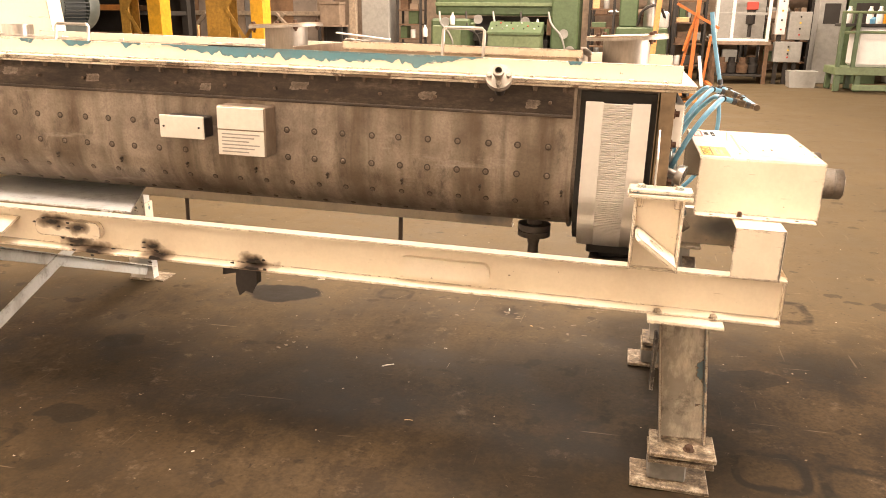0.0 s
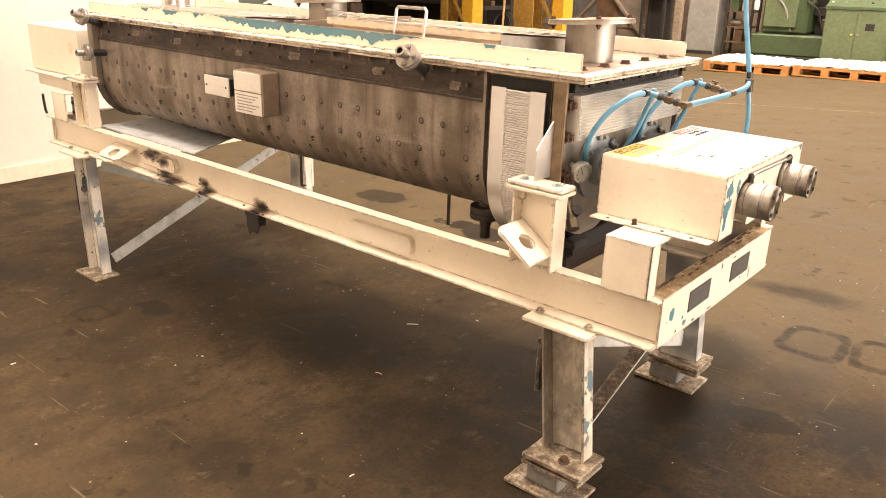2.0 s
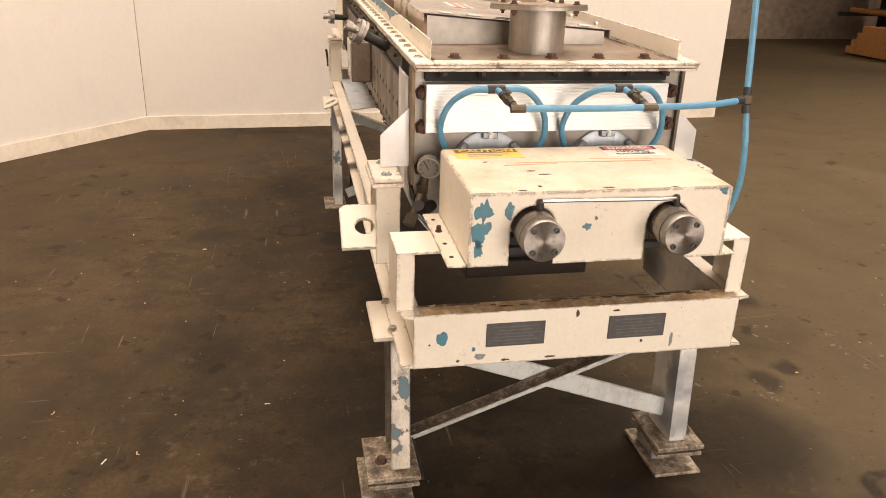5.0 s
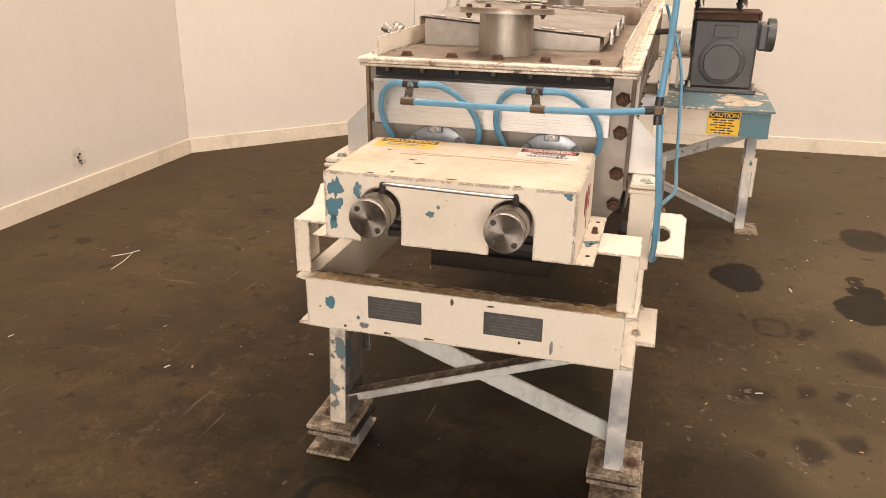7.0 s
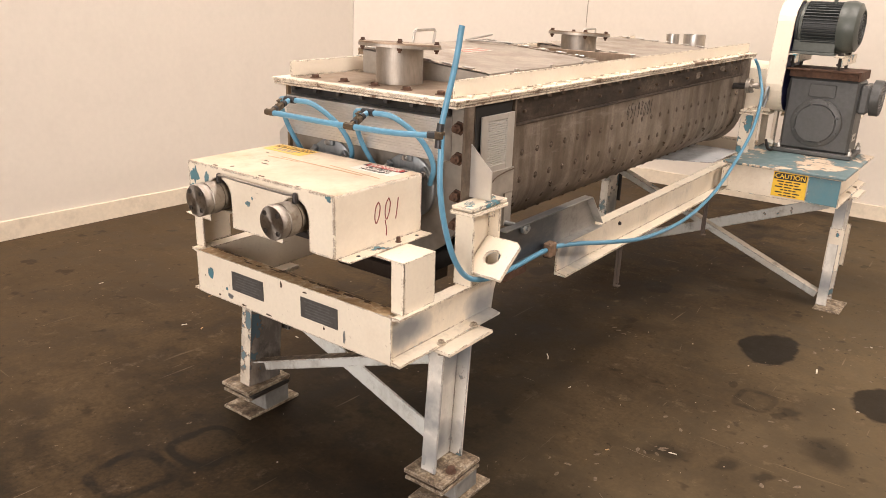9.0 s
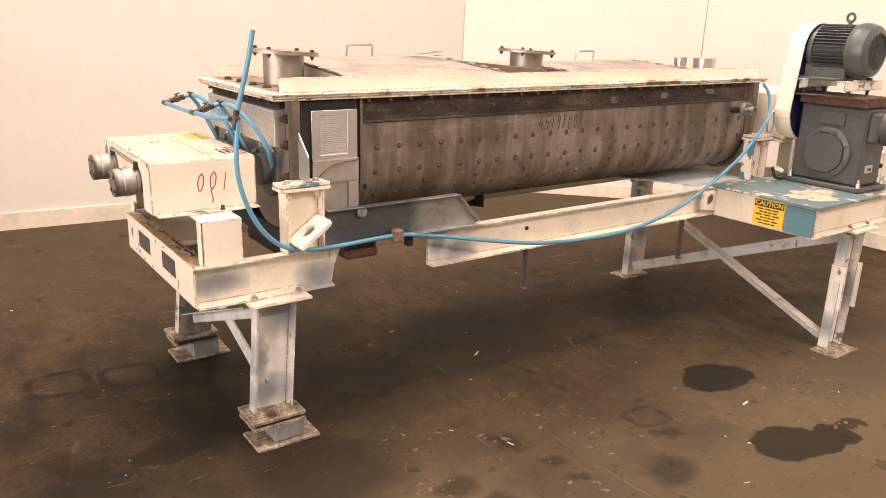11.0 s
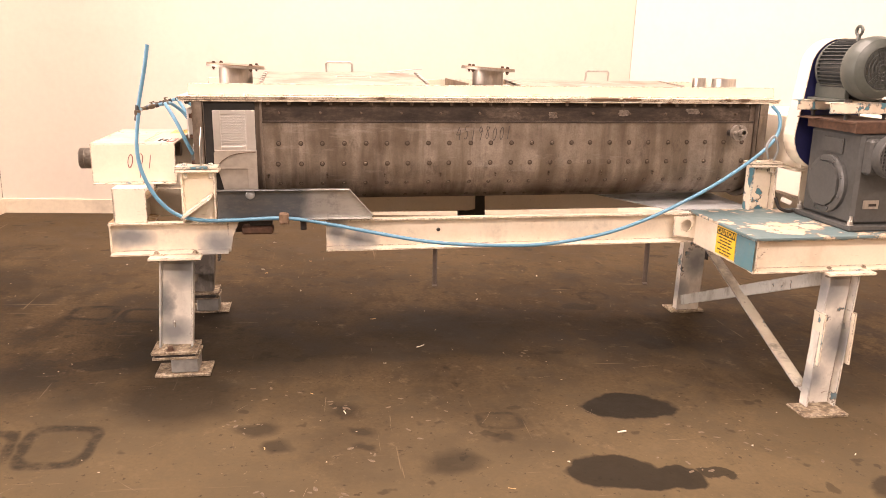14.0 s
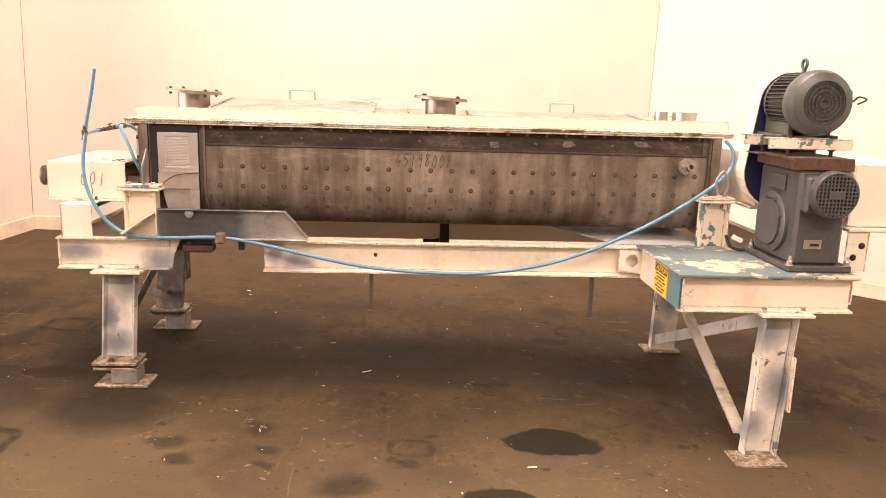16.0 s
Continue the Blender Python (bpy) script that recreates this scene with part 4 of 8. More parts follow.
def saddle(x, y_out, out, lug=True):
    xm = x
    k = 0.94 if lug else 0.84
    y_in = y_out - out * 0.074
    bm = B()
    lo_y, hi_y = sorted((y_in, y_out - out * 0.006))
    for sx in (-0.079 * k, 0.079 * k - 0.008):
        box(bm, xm + sx, xm + sx + 0.008, lo_y, hi_y, Z_T, 0.982, 0.001)
    box(bm, xm - 0.079 * k + 0.008, xm + 0.079 * k - 0.008, min(y_in + out * 0.02, y_in + out * 0.028), max(y_in + out * 0.02, y_in + out * 0.028), Z_T, 0.982, 0.001)
    part("post", bm, cream_flaking if (x < -1 and out > 0) else cream_paint, frame_ob)
    lo_y, hi_y = sorted((y_in - out * 0.006, y_out + out * 0.006))
    part("post_cap", box(B(), xm - 0.102 * k, xm + 0.102 * k, lo_y, hi_y, 0.982, 0.994, 0.002), cream_paint, frame_ob)
    part("post_cap", box(B(), xm - 0.098 * k, xm + 0.100 * k, lo_y + 0.004, hi_y - 0.003, 0.997, 1.009, 0.002), cream_worn, frame_ob)
    repeat("cap_bolt", lambda bm, p: hexbolt(bm, p, (0, 0, 1), 0.012, 0.008), cream_worn, frame_ob, [(xm + sx, (lo_y + hi_y) / 2, 1.009) for sx in (-0.06 * k, 0.06 * k)])
    repeat("cap_nut", lambda bm, p: lathe(bm, [(0.011, 0), (0.011, 0.03)], p, (0, 0, 1), 6), cream_worn, frame_ob, [(xm + sx, y_out - out * 0.03, 0.95) for sx in (-0.06 * k, 0.06 * k)])
    if lug:
        # the lug slopes: low edge towards the gear end
        m = Matrix.Translation((xm, 0, 0.838)) @ Matrix.Rotation(radians(36), 4, "Y")
        bm = B()
        o = [(-0.074, out * -0.042), (-0.074, out * 0.072), (-0.060, out * 0.088), (0.074, out * 0.088), (0.074, out * -0.042)]
        if out < 0:
            o = o[::-1]
        plate_with_hole(bm, o, (0.002, out * 0.020), 0.027, "z", -0.006, 0.006)
        bmesh.ops.transform(bm, matrix=Matrix.Translation((0, y_out, 0)) @ m, verts=bm.verts)
        part("lifting_lug", bm, cream_paint, frame_ob, "sloping lug plate with a round hole")


saddle(0.115, 3.340, 1)
saddle(0.115, 2.356, -1)
saddle(-2.631, 3.340, 1, False)
saddle(-2.66, 2.375, -1, False)
bm = plate_with_hole(B(), [(-2.43, 0.035), (-2.43, -0.060), (-2.405, -0.080), (-2.262, -0.080), (-2.235, -0.060), (-2.235, 0.035)], (-2.333, -0.034), 0.030, "z", -0.005, 0.005)
bmesh.ops.transform(bm, matrix=Matrix.Translation((0, Y_S + 0.008, 0.690)) @ Matrix.Rotation(radians(24), 4, "X"), verts=bm.verts)
part("lifting_lug", bm, cream_paint, frame_ob, "sloping lug plate with a round hole")
part("drip_pan", prism(B(), [(-1.76, 2.445), (-2.62, 2.445), (-2.62, 3.272), (-2.17, 3.272)], "z", 0.757, 0.761), pan_white, frame_ob, "off-white painted sheet pan between the beams")
# grey cover channel spanning the cut in the beam
bm = B()
prism(bm, [(0.035, 0.762), (0.035, 0.897), (-0.556, 0.897), (-0.662, 0.778), (-0.662, 0.762)], "y", 3.318, 3.323)
bar(bm, (0.035, 3.338, 0.899), (-0.556, 3.338, 0.899), 0.036, 0.004)
bar(bm, (0.035, 3.338, 0.763), (-0.662, 3.338, 0.763), 0.036, 0.004)
bar(bm, (-0.556, 3.338, 0.899), (-0.664, 3.338, 0.776), 0.004, 0.036, (0, 1, 0))
part("bridge_channel", bm, bridge_zinc, frame_ob, "plain grey steel bridging channel")
part("bridge_block", box(B(), -0.205, -0.062, 3.22, 3.30, 0.684, 0.722, 0.008), rusty_steel, frame_ob, "dark steel packing under the bridge")
part("bridge_clamp", box(B(), -0.20, -0.10, 3.23, 3.29, 0.7225, 0.7605, 0.004), dark_steel, frame_ob)
part("bridge_clamp", box(B(), -0.358, -0.330, 3.285, 3.315, 0.704, 0.7605, 0.004), dark_steel, frame_ob, "small black clamp under the bridge")
# oval tag plates and burnt brackets on the uncut side beam
YW = Y_S + 0.049 - 0.0075


def oval_plate(x0, x1, z0, z1, y):
    r = (z1 - z0) / 2
    pts = []
    for cx, a0 in ((x1 - r, -90), (x0 + r, 90)):
        for k in range(9):
            a = radians(a0 + 180 * k / 8)
            pts.append((cx + r * 0.7 * math.cos(a), (z0 + z1) / 2 + r * math.sin(a)))
    return prism(B(), pts, "y", y - 0.024, y)


part("tag_plate", oval_plate(-0.725, -0.390, 0.636, 0.704, YW), cream_smooth, frame_ob, "raised oval plate painted over")
part("tag_plate", oval_plate(-2.16, -1.86, 0.650, 0.715, YW), cream_sooted, frame_ob, "oval plate, scorched by a cutting torch")


def ragged_patch(cx, cz, rx, rz, y, seed, thick, n=40):
    """A thin flat patch with a torn outline."""
    pts = []
    for k in range(n):
        a = 2 * math.pi * k / n
        f = 0.85 + 0.45 * noise.noise(Vector((math.cos(a) * 1.5, math.sin(a) * 1.5, seed))) + 0.22 * noise.noise(Vector((math.cos(a) * 4, math.sin(a) * 4, seed + 9)))
        pts.append((cx + rx * max(0.25, f) * math.cos(a), cz + rz * max(0.25, f) * math.sin(a)))
    return prism(B(), pts, "y", y - thick, y)


burn_rng = random.Random(12)
for k, (x, z, w) in enumerate(BURNS):
    yy = YW - (0.0245 if -2.16 < x < -1.86 and z > 0.65 else 0.0) if z > 0.62 else Y_S + 0.001
    part("scorch_mark", ragged_patch(x, z, w * 0.55, 0.007, yy - 0.0009, k * 1.7, 0.003), dark_steel, frame_ob, "black torch slag")
    for j in range(4):
        part("slag_spatter", ragged_patch(x + burn_rng.uniform(-1.6, 1.6) * w, z + burn_rng.uniform(-0.02, 0.02), 0.010, 0.004, yy - 0.0022, k + j * 3.1, 0.0012, 12), dark_steel, frame_ob)
bm = B()
prism(bm, [(-1.315, 0.603), (-1.318, 0.545), (-1.305, 0.500), (-1.28, 0.522), (-1.255, 0.515), (-1.238, 0.548), (-1.236, 0.603)], "y", 2.392, 2.399)
prism(bm, [(2.399, 0.603), (2.43, 0.603), (2.425, 0.53), (2.41, 0.505), (2.399, 0.52)], "x", -1.317, -1.310)
box(bm, -1.243, -1.236, 2.40, 2.43, 0.55, 0.603, 0.001)
part("cut_bracket", bm, dark_steel, frame_ob, "black cut-off bracket hanging under the beam")
bm = prism(B(), [(-1.395, 0.556), (-1.335, 0.570), (-1.335, 0.745), (-1.388, 0.745)], "y", 2.441, 2.448)
prism(bm, [(-1.3345, 0.572), (-1.270, 0.582), (-1.272, 0.594), (-1.3345, 0.612)], "y", 2.436, 2.442)
part("cut_bracket", bm, dark_steel, frame_ob, "black plate welded inside the beam")
part("beam_bolt", hexbolt(B(), (-0.983, Y_N - 0.0415, 0.687), (0, 1, 0), 0.007, 0.007), dark_steel, frame_ob)
# two hangers under the cut beam
for x, zb in ((-0.965, 0.41), (-2.05, 0.385)):
    bm = B()
    box(bm, x - 0.010, x + 0.010, 3.298, 3.303, zb, Z_B - 0.0005, 0.001)
    box(bm, x - 0.010, x - 0.006, 3.3032, 3.316, zb + 0.01, Z_B - 0.0005, 0.001)
    box(bm, x - 0.010, x + 0.014, 3.3032, 3.325, zb, zb + 0.006, 0.001)
    part("hanger", bm, hanger_brown, frame_ob, "dull flat-bar hanger")
# brackets that carry the gear guard
for out, yo in ((1, 3.314), (-1, 2.380)):
    bm = B()
    ya, yb = sorted((yo, yo - out * 0.005))
    box(bm, 0.346, 0.488, ya, yb, Z_T, 0.905, 0.001)
    ya, yb = sorted((yo, yo - out * 0.045))
    box(bm, 0.483, 0.489, ya, yb, Z_T, 0.905, 0.001)
    ya, yb = sorted((yo, yo - out * 0.20))
    box(bm, 0.346, 0.489, ya, yb, 0.903, 0.909, 0.001)
    part("guard_bracket", bm, cream_paint, frame_ob, "folded cream bracket")

# nameplates on the end beam
XE = 0.519
for y0, y1 in ((2.606, 2.760), (2.933, 3.090)):
    np_ob = part("nameplate", box(B(), XE + 0.0005, XE + 0.003, y0, y1, 0.653, 0.719, 0.0005), plate_grey, frame_ob, "dark grey engraved nameplate")
    for k in range(6):
        w = (y1 - y0) * (0.36, 0.30, 0.40, 0.33, 0.38, 0.25)[k]
        ym = (y0 + y1) / 2 + 0.006 * ((k * 7) % 3 - 1)
        part("print_line", box(B(), XE + 0.0031, XE + 0.0036, ym - w, ym + w, 0.708 - 0.0095 * k - 0.0017, 0.708 - 0.0095 * k + 0.0017, 0), print_dim, np_ob)
def ragged(cy, cz, ry, rz, seed):
    """The uneven outline of a flake of lost paint."""
    pts = []
    for k in range(30):
        a = 2 * math.pi * k / 30
        f = 0.92 + 0.4 * noise.noise(Vector((math.cos(a) * 1.3, math.sin(a) * 1.3, seed))) + 0.2 * noise.noise(Vector((math.cos(a) * 5, math.sin(a) * 5, seed)))
        pts.append((cy + ry * f * math.cos(a), cz + rz * f * math.sin(a)))
    return pts


chip_brown = plain("bare_rusty_chip", (0.085, 0.055, 0.035), 0.8, 0.1, 0.3, 90, 0.5)
part("paint_chip", prism(B(), ragged(2.492, 0.686, 0.018, 0.020, 3.1), "x", XE + 0.0003, XE + 0.0010), teal_paint, frame_ob)
for cy, cz, ry, rz, seed, mat in ((2.590, 0.626, 0.016, 0.010, 1.7, galvanised), (2.575, 0.648, 0.006, 0.006, 5.2, teal_paint), (2.845, 0.733, 0.005, 0.010, 8.3, chip_brown), (2.535, 0.617, 0.005, 0.004, 2.2, chip_brown), (3.115, 0.640, 0.006, 0.020, 6.4, galvanised), (3.03, 0.640, 0.004, 0.005, 9.1, chip_brown), (2.46, 0.668, 0.003, 0.003, 4.4, chip_brown), (2.66, 0.612, 0.012, 0.004, 7.5, chip_brown), (2.78, 0.612, 0.018, 0.003, 7.9, chip_brown), (2.95, 0.735, 0.010, 0.003, 3.9, chip_brown)):
    part("paint_chip", prism(B(), ragged(cy, cz, ry, rz, seed), "x", XE + 0.0003, XE + 0.0008), mat, frame_ob)

# ---- mixer: trough ----
trough = thing("mixer_trough", (-1.26, YC, 0.815), "stained stainless twin-shaft mixer trough with dimpled jacket", "mixer")
LC = (2.685, 3.031)
R_L, Z_L = 0.185, 1.000
X_A, X_Z = 0.105, -2.63


def lobes(off=0.0, top=1.29, step=10):
    """The trough's outline in y and z, off outside the shell."""
    r = R_L + off
    pts = [(LC[0] - r, top)]
    cusp = math.degrees(math.acos((YC - LC[0]) / r))
    for k in range(0, 200):
        a = 180 + k * step
        if a >= 360 - cusp:
            break
        pts.append((LC[0] + r * math.cos(radians(a)), Z_L + r * math.sin(radians(a))))
    pts.append((YC, Z_L - r * math.sin(radians(cusp))))
    right = [(2 * YC - y, z) for y, z in pts[:-1]]
    return pts + right[::-1]


part("shell", prism(B(), lobes(0, 1.288), "x", X_A, X_Z), trough_steel, trough, "stained stainless shell", smooth=True)
# dimpled jacket, open at the top edge
JX0, JX1, J_TOP = -0.165, -2.60, 1.196
part("jacket", prism(B(), lobes(0.010, J_TOP), "x", JX0, JX1), trough_steel, trough, "heat-stained stainless dimple jacket", smooth=True)
# a rolled seam along the jacket's top edge
for y in (LC[0] - R_L - 0.011, LC[1] + R_L + 0.011):
    part("jacket_seam", bar(B(), (JX0, y, J_TOP), (JX1, y, J_TOP), 0.008, 0.010, bevel=0.003), band_grime, trough)


def jacket_point(side, s, off=0.010):
    """A place on the jacket: s metres down from its top edge, with its outward normal."""
    straight = J_TOP - Z_L
    r = R_L + off
    if s <= straight:
        y, z, n = r, J_TOP - s, (1.0, 0.0)
    else:
        a = (s - straight) / r
        y, z, n = r * math.cos(a), Z_L - r * math.sin(a), (math.cos(a), -math.sin(a))
    c = LC[1] if side > 0 else LC[0]
    return Vector((0, c + side * y, z)), Vector((0, side * n[0], n[1]))


# dark rings and paler nubs put the dimples' shading into the weld steel
dimple_steel = stainless("dimple_weld_steel", (0.072, 0.055, 0.042), 0.42, 0.4, 0.5, 0.6)
weld_nub = stainless("weld_nub_steel", (0.155, 0.124, 0.095), 0.42, 0.3, 0.5, 0.7)
rng = random.Random(4)
for side in (1, -1):
    for row, s in enumerate((0.100, 0.195, 0.295, 0.395)):
        q, n = jacket_point(side, s)
        w = 0.0130 if row < 2 else 0.0110
        spots = [q + Vector((-0.238 - 0.1005 * k + rng.uniform(-0.004, 0.004), 0, 0)) for k in range(24)]
        spots = [p for p in spots if not (side < 0 and -1.50 < p.x < -1.18 and row < 2)]
        d0 = repeat("dimple", lambda bm, p, n=n, w=w: lathe(bm, [(w, -0.002), (w - 0.0015, 0.0006), (0.0068, 0.0012), (0.0056, 0.0028), (0.0046, 0.0038), (0.0028, 0.0034), (0, 0.0036)], p, n, 12), dimple_steel, trough, spots, smooth=True)
        d0.data.materials.append(weld_nub)
        for poly in d0.data.polygons:
            if (poly.center - Vector((0, 0, 0)) - (spots[0] - ORIGIN[trough.name])).dot(n) > 0.0018:
                poly.material_index = 1
    q, n = jacket_point(side, 0.245)
    repeat("jacket_stud", lambda bm, p, n=n: lathe(lathe(bm, [(0.005, 0), (0.005, 0.010), (0.003, 0.011)], p, n, 8), [(0.003, 0), (0.003, 0.008)], p - Vector((0, 0, 0.012)), n, 8), dimple_steel, trough, [q + Vector((-0.19 - 0.27 * k, 0, 0)) for k in range(8)])
# end flange rings of the jacket, end plates and corner angles
part("jacket_edge", prism(B(), lobes(0.022, 1.288), "x", JX0 + 0.004, JX0 - 0.006), trough_steel, trough)
part("end_plate", prism(B(), lobes(0.030, 1.288), "x", X_A + 0.001, X_A + 0.014), plain("end_plate_steel", (0.30, 0.27, 0.23), 0.4, 0.6, 0.12, 30, 0.5), trough, "stained end plate")
part("end_plate", prism(B(), lobes(0.030, 1.288), "x", X_Z - 0.014, X_Z - 0.001), trough_steel, trough)
for y, out in ((2.470, -1), (3.246, 1)):
    for x in (X_A + 0.0, X_Z + 0.0):
        sx = 1 if x > -1 else -1
        bm = B()
        bar(bm, (x + sx * 0.004, y, 0.965), (x + sx * 0.004, y, 1.288), 0.010, 0.05, (1, 0, 0))
        bar(bm, (x - sx * 0.018, y - out * 0.020, 0.965), (x - sx * 0.018, y - out * 0.020, 1.288), 0.05, 0.008, (1, 0, 0))
        part("corner_angle", bm, plain("rust_streaked_steel", (0.22, 0.155, 0.09), 0.6, 0.3, 0.3, 22, 0.7) if x > -1 and out < 0 else trough_steel, trough, "rust-streaked corner angle")
# top flange
bm = B()
box(bm, 0.10, 0.188, 2.468, 3.256, 1.2885, 1.296, 0.001)
box(bm, -2.71, 0.10, 2.468, 2.515, 1.2885, 1.296, 0.001)
box(bm, -2.71, 0.10, 3.205, 3.256, 1.2885, 1.296, 0.001)
box(bm, -2.71, -2.62, 2.515, 3.205, 1.2885, 1.296, 0.001)
top_flange = part("top_flange", bm, trough_steel, trough)
top_flange.data.materials.append(cream_edge)
for poly in top_flange.data.polygons:
    if abs(poly.normal.y) > 0.5 or poly.normal.x > 0.5:
        poly.material_index = 1
# dirty strip between the flange and the jacket
for y, out in ((LC[0] - R_L, -1), (LC[1] + R_L, 1)):
    part("flange_band", box(B(), JX1 + 0.02, JX0, min(y, y + out * 0.002), max(y, y + out * 0.002), J_TOP + 0.004, 1.287, 0), band_grime, trough, "grimy strip of old sealant and scraped steel")
# stud row and scraped weld scars under the flange
bolt_brown = plain("brown_bolt_steel", (0.13, 0.095, 0.068), 0.5, 0.5, 0.25, 60, 0.5)
scraped_band = grimy_paint("scraped_band_metal", ((0.075, 0.058, 0.043), (0.15, 0.12, 0.094), (0.23, 0.19, 0.155), (0.36, 0.31, 0.26)))


def scar(bm, p, side, seed, w=0.030, h=0.015):
    """A roughly square place scraped bare, with torn edges."""
    pts = []
    for k in range(36):
        a = 2 * math.pi * k / 36
        c, d = math.cos(a), math.sin(a)
        f = 0.88 / max(abs(c), abs(d)) ** 0.8
        f *= 1 + 0.30 * noise.noise(Vector((c * 1.5, d * 1.5, seed * 3.1))) + 0.28 * noise.noise(Vector((c * 5, d * 5, seed * 1.7)))
        pts.append((p[0] + w * f * c + 0.3 * h * f * d, p[2] + h * f * d))
    return prism(bm, pts, "y", p[1] + side * 0.0021, p[1] + side * 0.0032)


for side, y in ((1, LC[1] + R_L), (-1, LC[0] - R_L)):
    repeat("flange_bolt", lambda bm, p: hexbolt(bm, p, (0, 0, -1), 0.008, 0.014), bolt_brown, trough, [(-0.20 - 0.094 * k, y + side * 0.020, 1.288) for k in range(26)])
    repeat("band_stud", lambda bm, p: lathe(bm, [(0.006, 0), (0.006, 0.012), (0.003, 0.013)], p, (0, side, 0), 8), bolt_brown, trough, [(-0.246 - 0.188 * k, y, 1.236) for k in range(13)])
    for k in range(6 if side < 0 else 3):
        x = -0.30 - 0.40 * k + 0.05 * (k % 2) if side < 0 else -1.55 - 0.36 * k
        part("weld_scar", scar(B(), (x, y, 1.228 + 0.01 * (k % 3)), side, k + 7 * side, 0.024 + 0.006 * (k % 3)), scraped_band, trough)

# ribbed panel wrapped round the near end of the shell, on the uncut side


WRAP_Z, WRAP_R = 0.955, 0.185


def wrap_point(s, off):
    r = WRAP_R + off
    straight = 1.250 - WRAP_Z
    if s <= straight:
        return (LC[0] - r, 1.250 - s), (-1.0, 0.0)
    a = (s - straight) / r
    return (LC[0] - r * math.cos(a), WRAP_Z - r * math.sin(a)), (-math.cos(a), -math.sin(a))


def wrap_strip(x0, x1, s0, s1, off, pitch, depth):
    """A strip that follows the trough's side; with a depth it is ribbed across the way down."""
    bm = B()
    n = max(2, int((s1 - s0) / pitch * (4 if depth else 1)))
    rows = []
    for k in range(n + 1):
        s = s0 + (s1 - s0) * k / n
        o = off + (depth if depth and k % 4 in (1, 2) else 0)
        (y, z), _ = wrap_point(s, o)
        rows.append((bm.verts.new((x0, y, z)), bm.verts.new((x1, y, z))))
    inner = []
    for k in range(n + 1):
        s = s0 + (s1 - s0) * k / n
        (y, z), _ = wrap_point(s, off - 0.004)
        inner.append((bm.verts.new((x0, y, z)), bm.verts.new((x1, y, z))))
    for k in range(n):
        a, b, c, d = rows[k], rows[k + 1], inner[k], inner[k + 1]
        bm.faces.new((a[0], a[1], b[1], b[0]))
        bm.faces.new((c[0], d[0], d[1], c[1]))
        bm.faces.new((a[0], b[0], d[0], c[0]))
        bm.faces.new((a[1], c[1], d[1], b[1]))
    bm.faces.new((rows[0][0], inner[0][0], inner[0][1], rows[0][1]))
    bm.faces.new((rows[-1][0], rows[-1][1], inner[-1][1], inner[-1][0]))
    return bm


WRAP = 0.295 + 0.31
panel = part("side_panel", wrap_strip(-0.132, -0.078, 0, WRAP, 0.034, 0.02, 0), aluminium, trough, "bright ribbed aluminium cover panel")
part("panel_ribs", wrap_strip(-0.078, 0.010, 0.004, WRAP, 0.0305, 0.0070, 0.0048), rib_metal, panel, "fine horizontal ribs")
part("panel_border", wrap_strip(0.010, 0.064, 0, WRAP, 0.034, 0.02, 0), aluminium, panel)
# black sheet paints the shade of the gap behind the panel
part("panel_gap", wrap_strip(-0.150, 0.098, -0.03, WRAP + 0.02, 0.012, 0.02, 0), dark_gap, panel, "black sheet filling the shaded gap behind the panel")
# flat ribbed panel on the bridged side
YP = LC[1] + R_L + 0.036
bm = B()
box(bm, -0.140, -0.098, YP - 0.006, YP, 1.066, 1.250, 0.001)
box(bm, 0.012, 0.046, YP - 0.006, YP, 1.066, 1.250, 0.001)
box(bm, -0.098, 0.012, YP - 0.006, YP, 1.232, 1.250, 0.001)
box(bm, -0.098, 0.012, YP - 0.006, YP, 1.066, 1.088, 0.001)
pn = part("side_panel", bm, aluminium, trough, "aluminium side panel with a ribbed window")
bm = B()
z = 1.088
while z < 1.232:
    box(bm, -0.098, 0.012, YP - 0.008, YP - 0.002, z, z + 0.0044, 0)
    z += 0.0072
box(bm, -0.098, 0.012, YP - 0.010, YP - 0.007, 1.085, 1.234, 0)
part("panel_ribs", bm, rib_metal, pn)
bm = prism(B(), [(-0.142, 0.985), (0.040, 0.985), (0.048, 1.00), (0.048, 1.058), (0.040, 1.068), (-0.142, 1.068)], "y", YP - 0.004, YP + 0.006)
part("cover_plate", bm, dull_sheet, pn, "dull folded sheet under the ribbed window")
part("lower_plate", prism(B(), [(-0.138, 0.872), (0.006, 0.872), (0.034, 0.985), (-0.138, 0.985)], "y", YP - 0.008, YP - 0.002), dull_sheet, pn, "stained lower sheet")
part("lower_strip", box(B(), -0.142, -0.098, YP - 0.002, YP + 0.005, 0.872, 0.984, 0.001), dull_sheet, pn)
part("panel_lip", tube(B(), [(0.026, YP + 0.008, 1.006), (0.012, YP + 0.009, 1.022), (-0.03, YP + 0.009, 1.048), (-0.08, YP + 0.009, 1.058), (-0.138, YP + 0.008, 1.062)], 0.0022, 6, 6), bolt_brown, pn, "brown curved weld line")
part("panel_gap", box(B(), -0.140, 0.095, YP - 0.028, YP - 0.012, 0.88, 1.284, 0.001), dark_gap, pn)
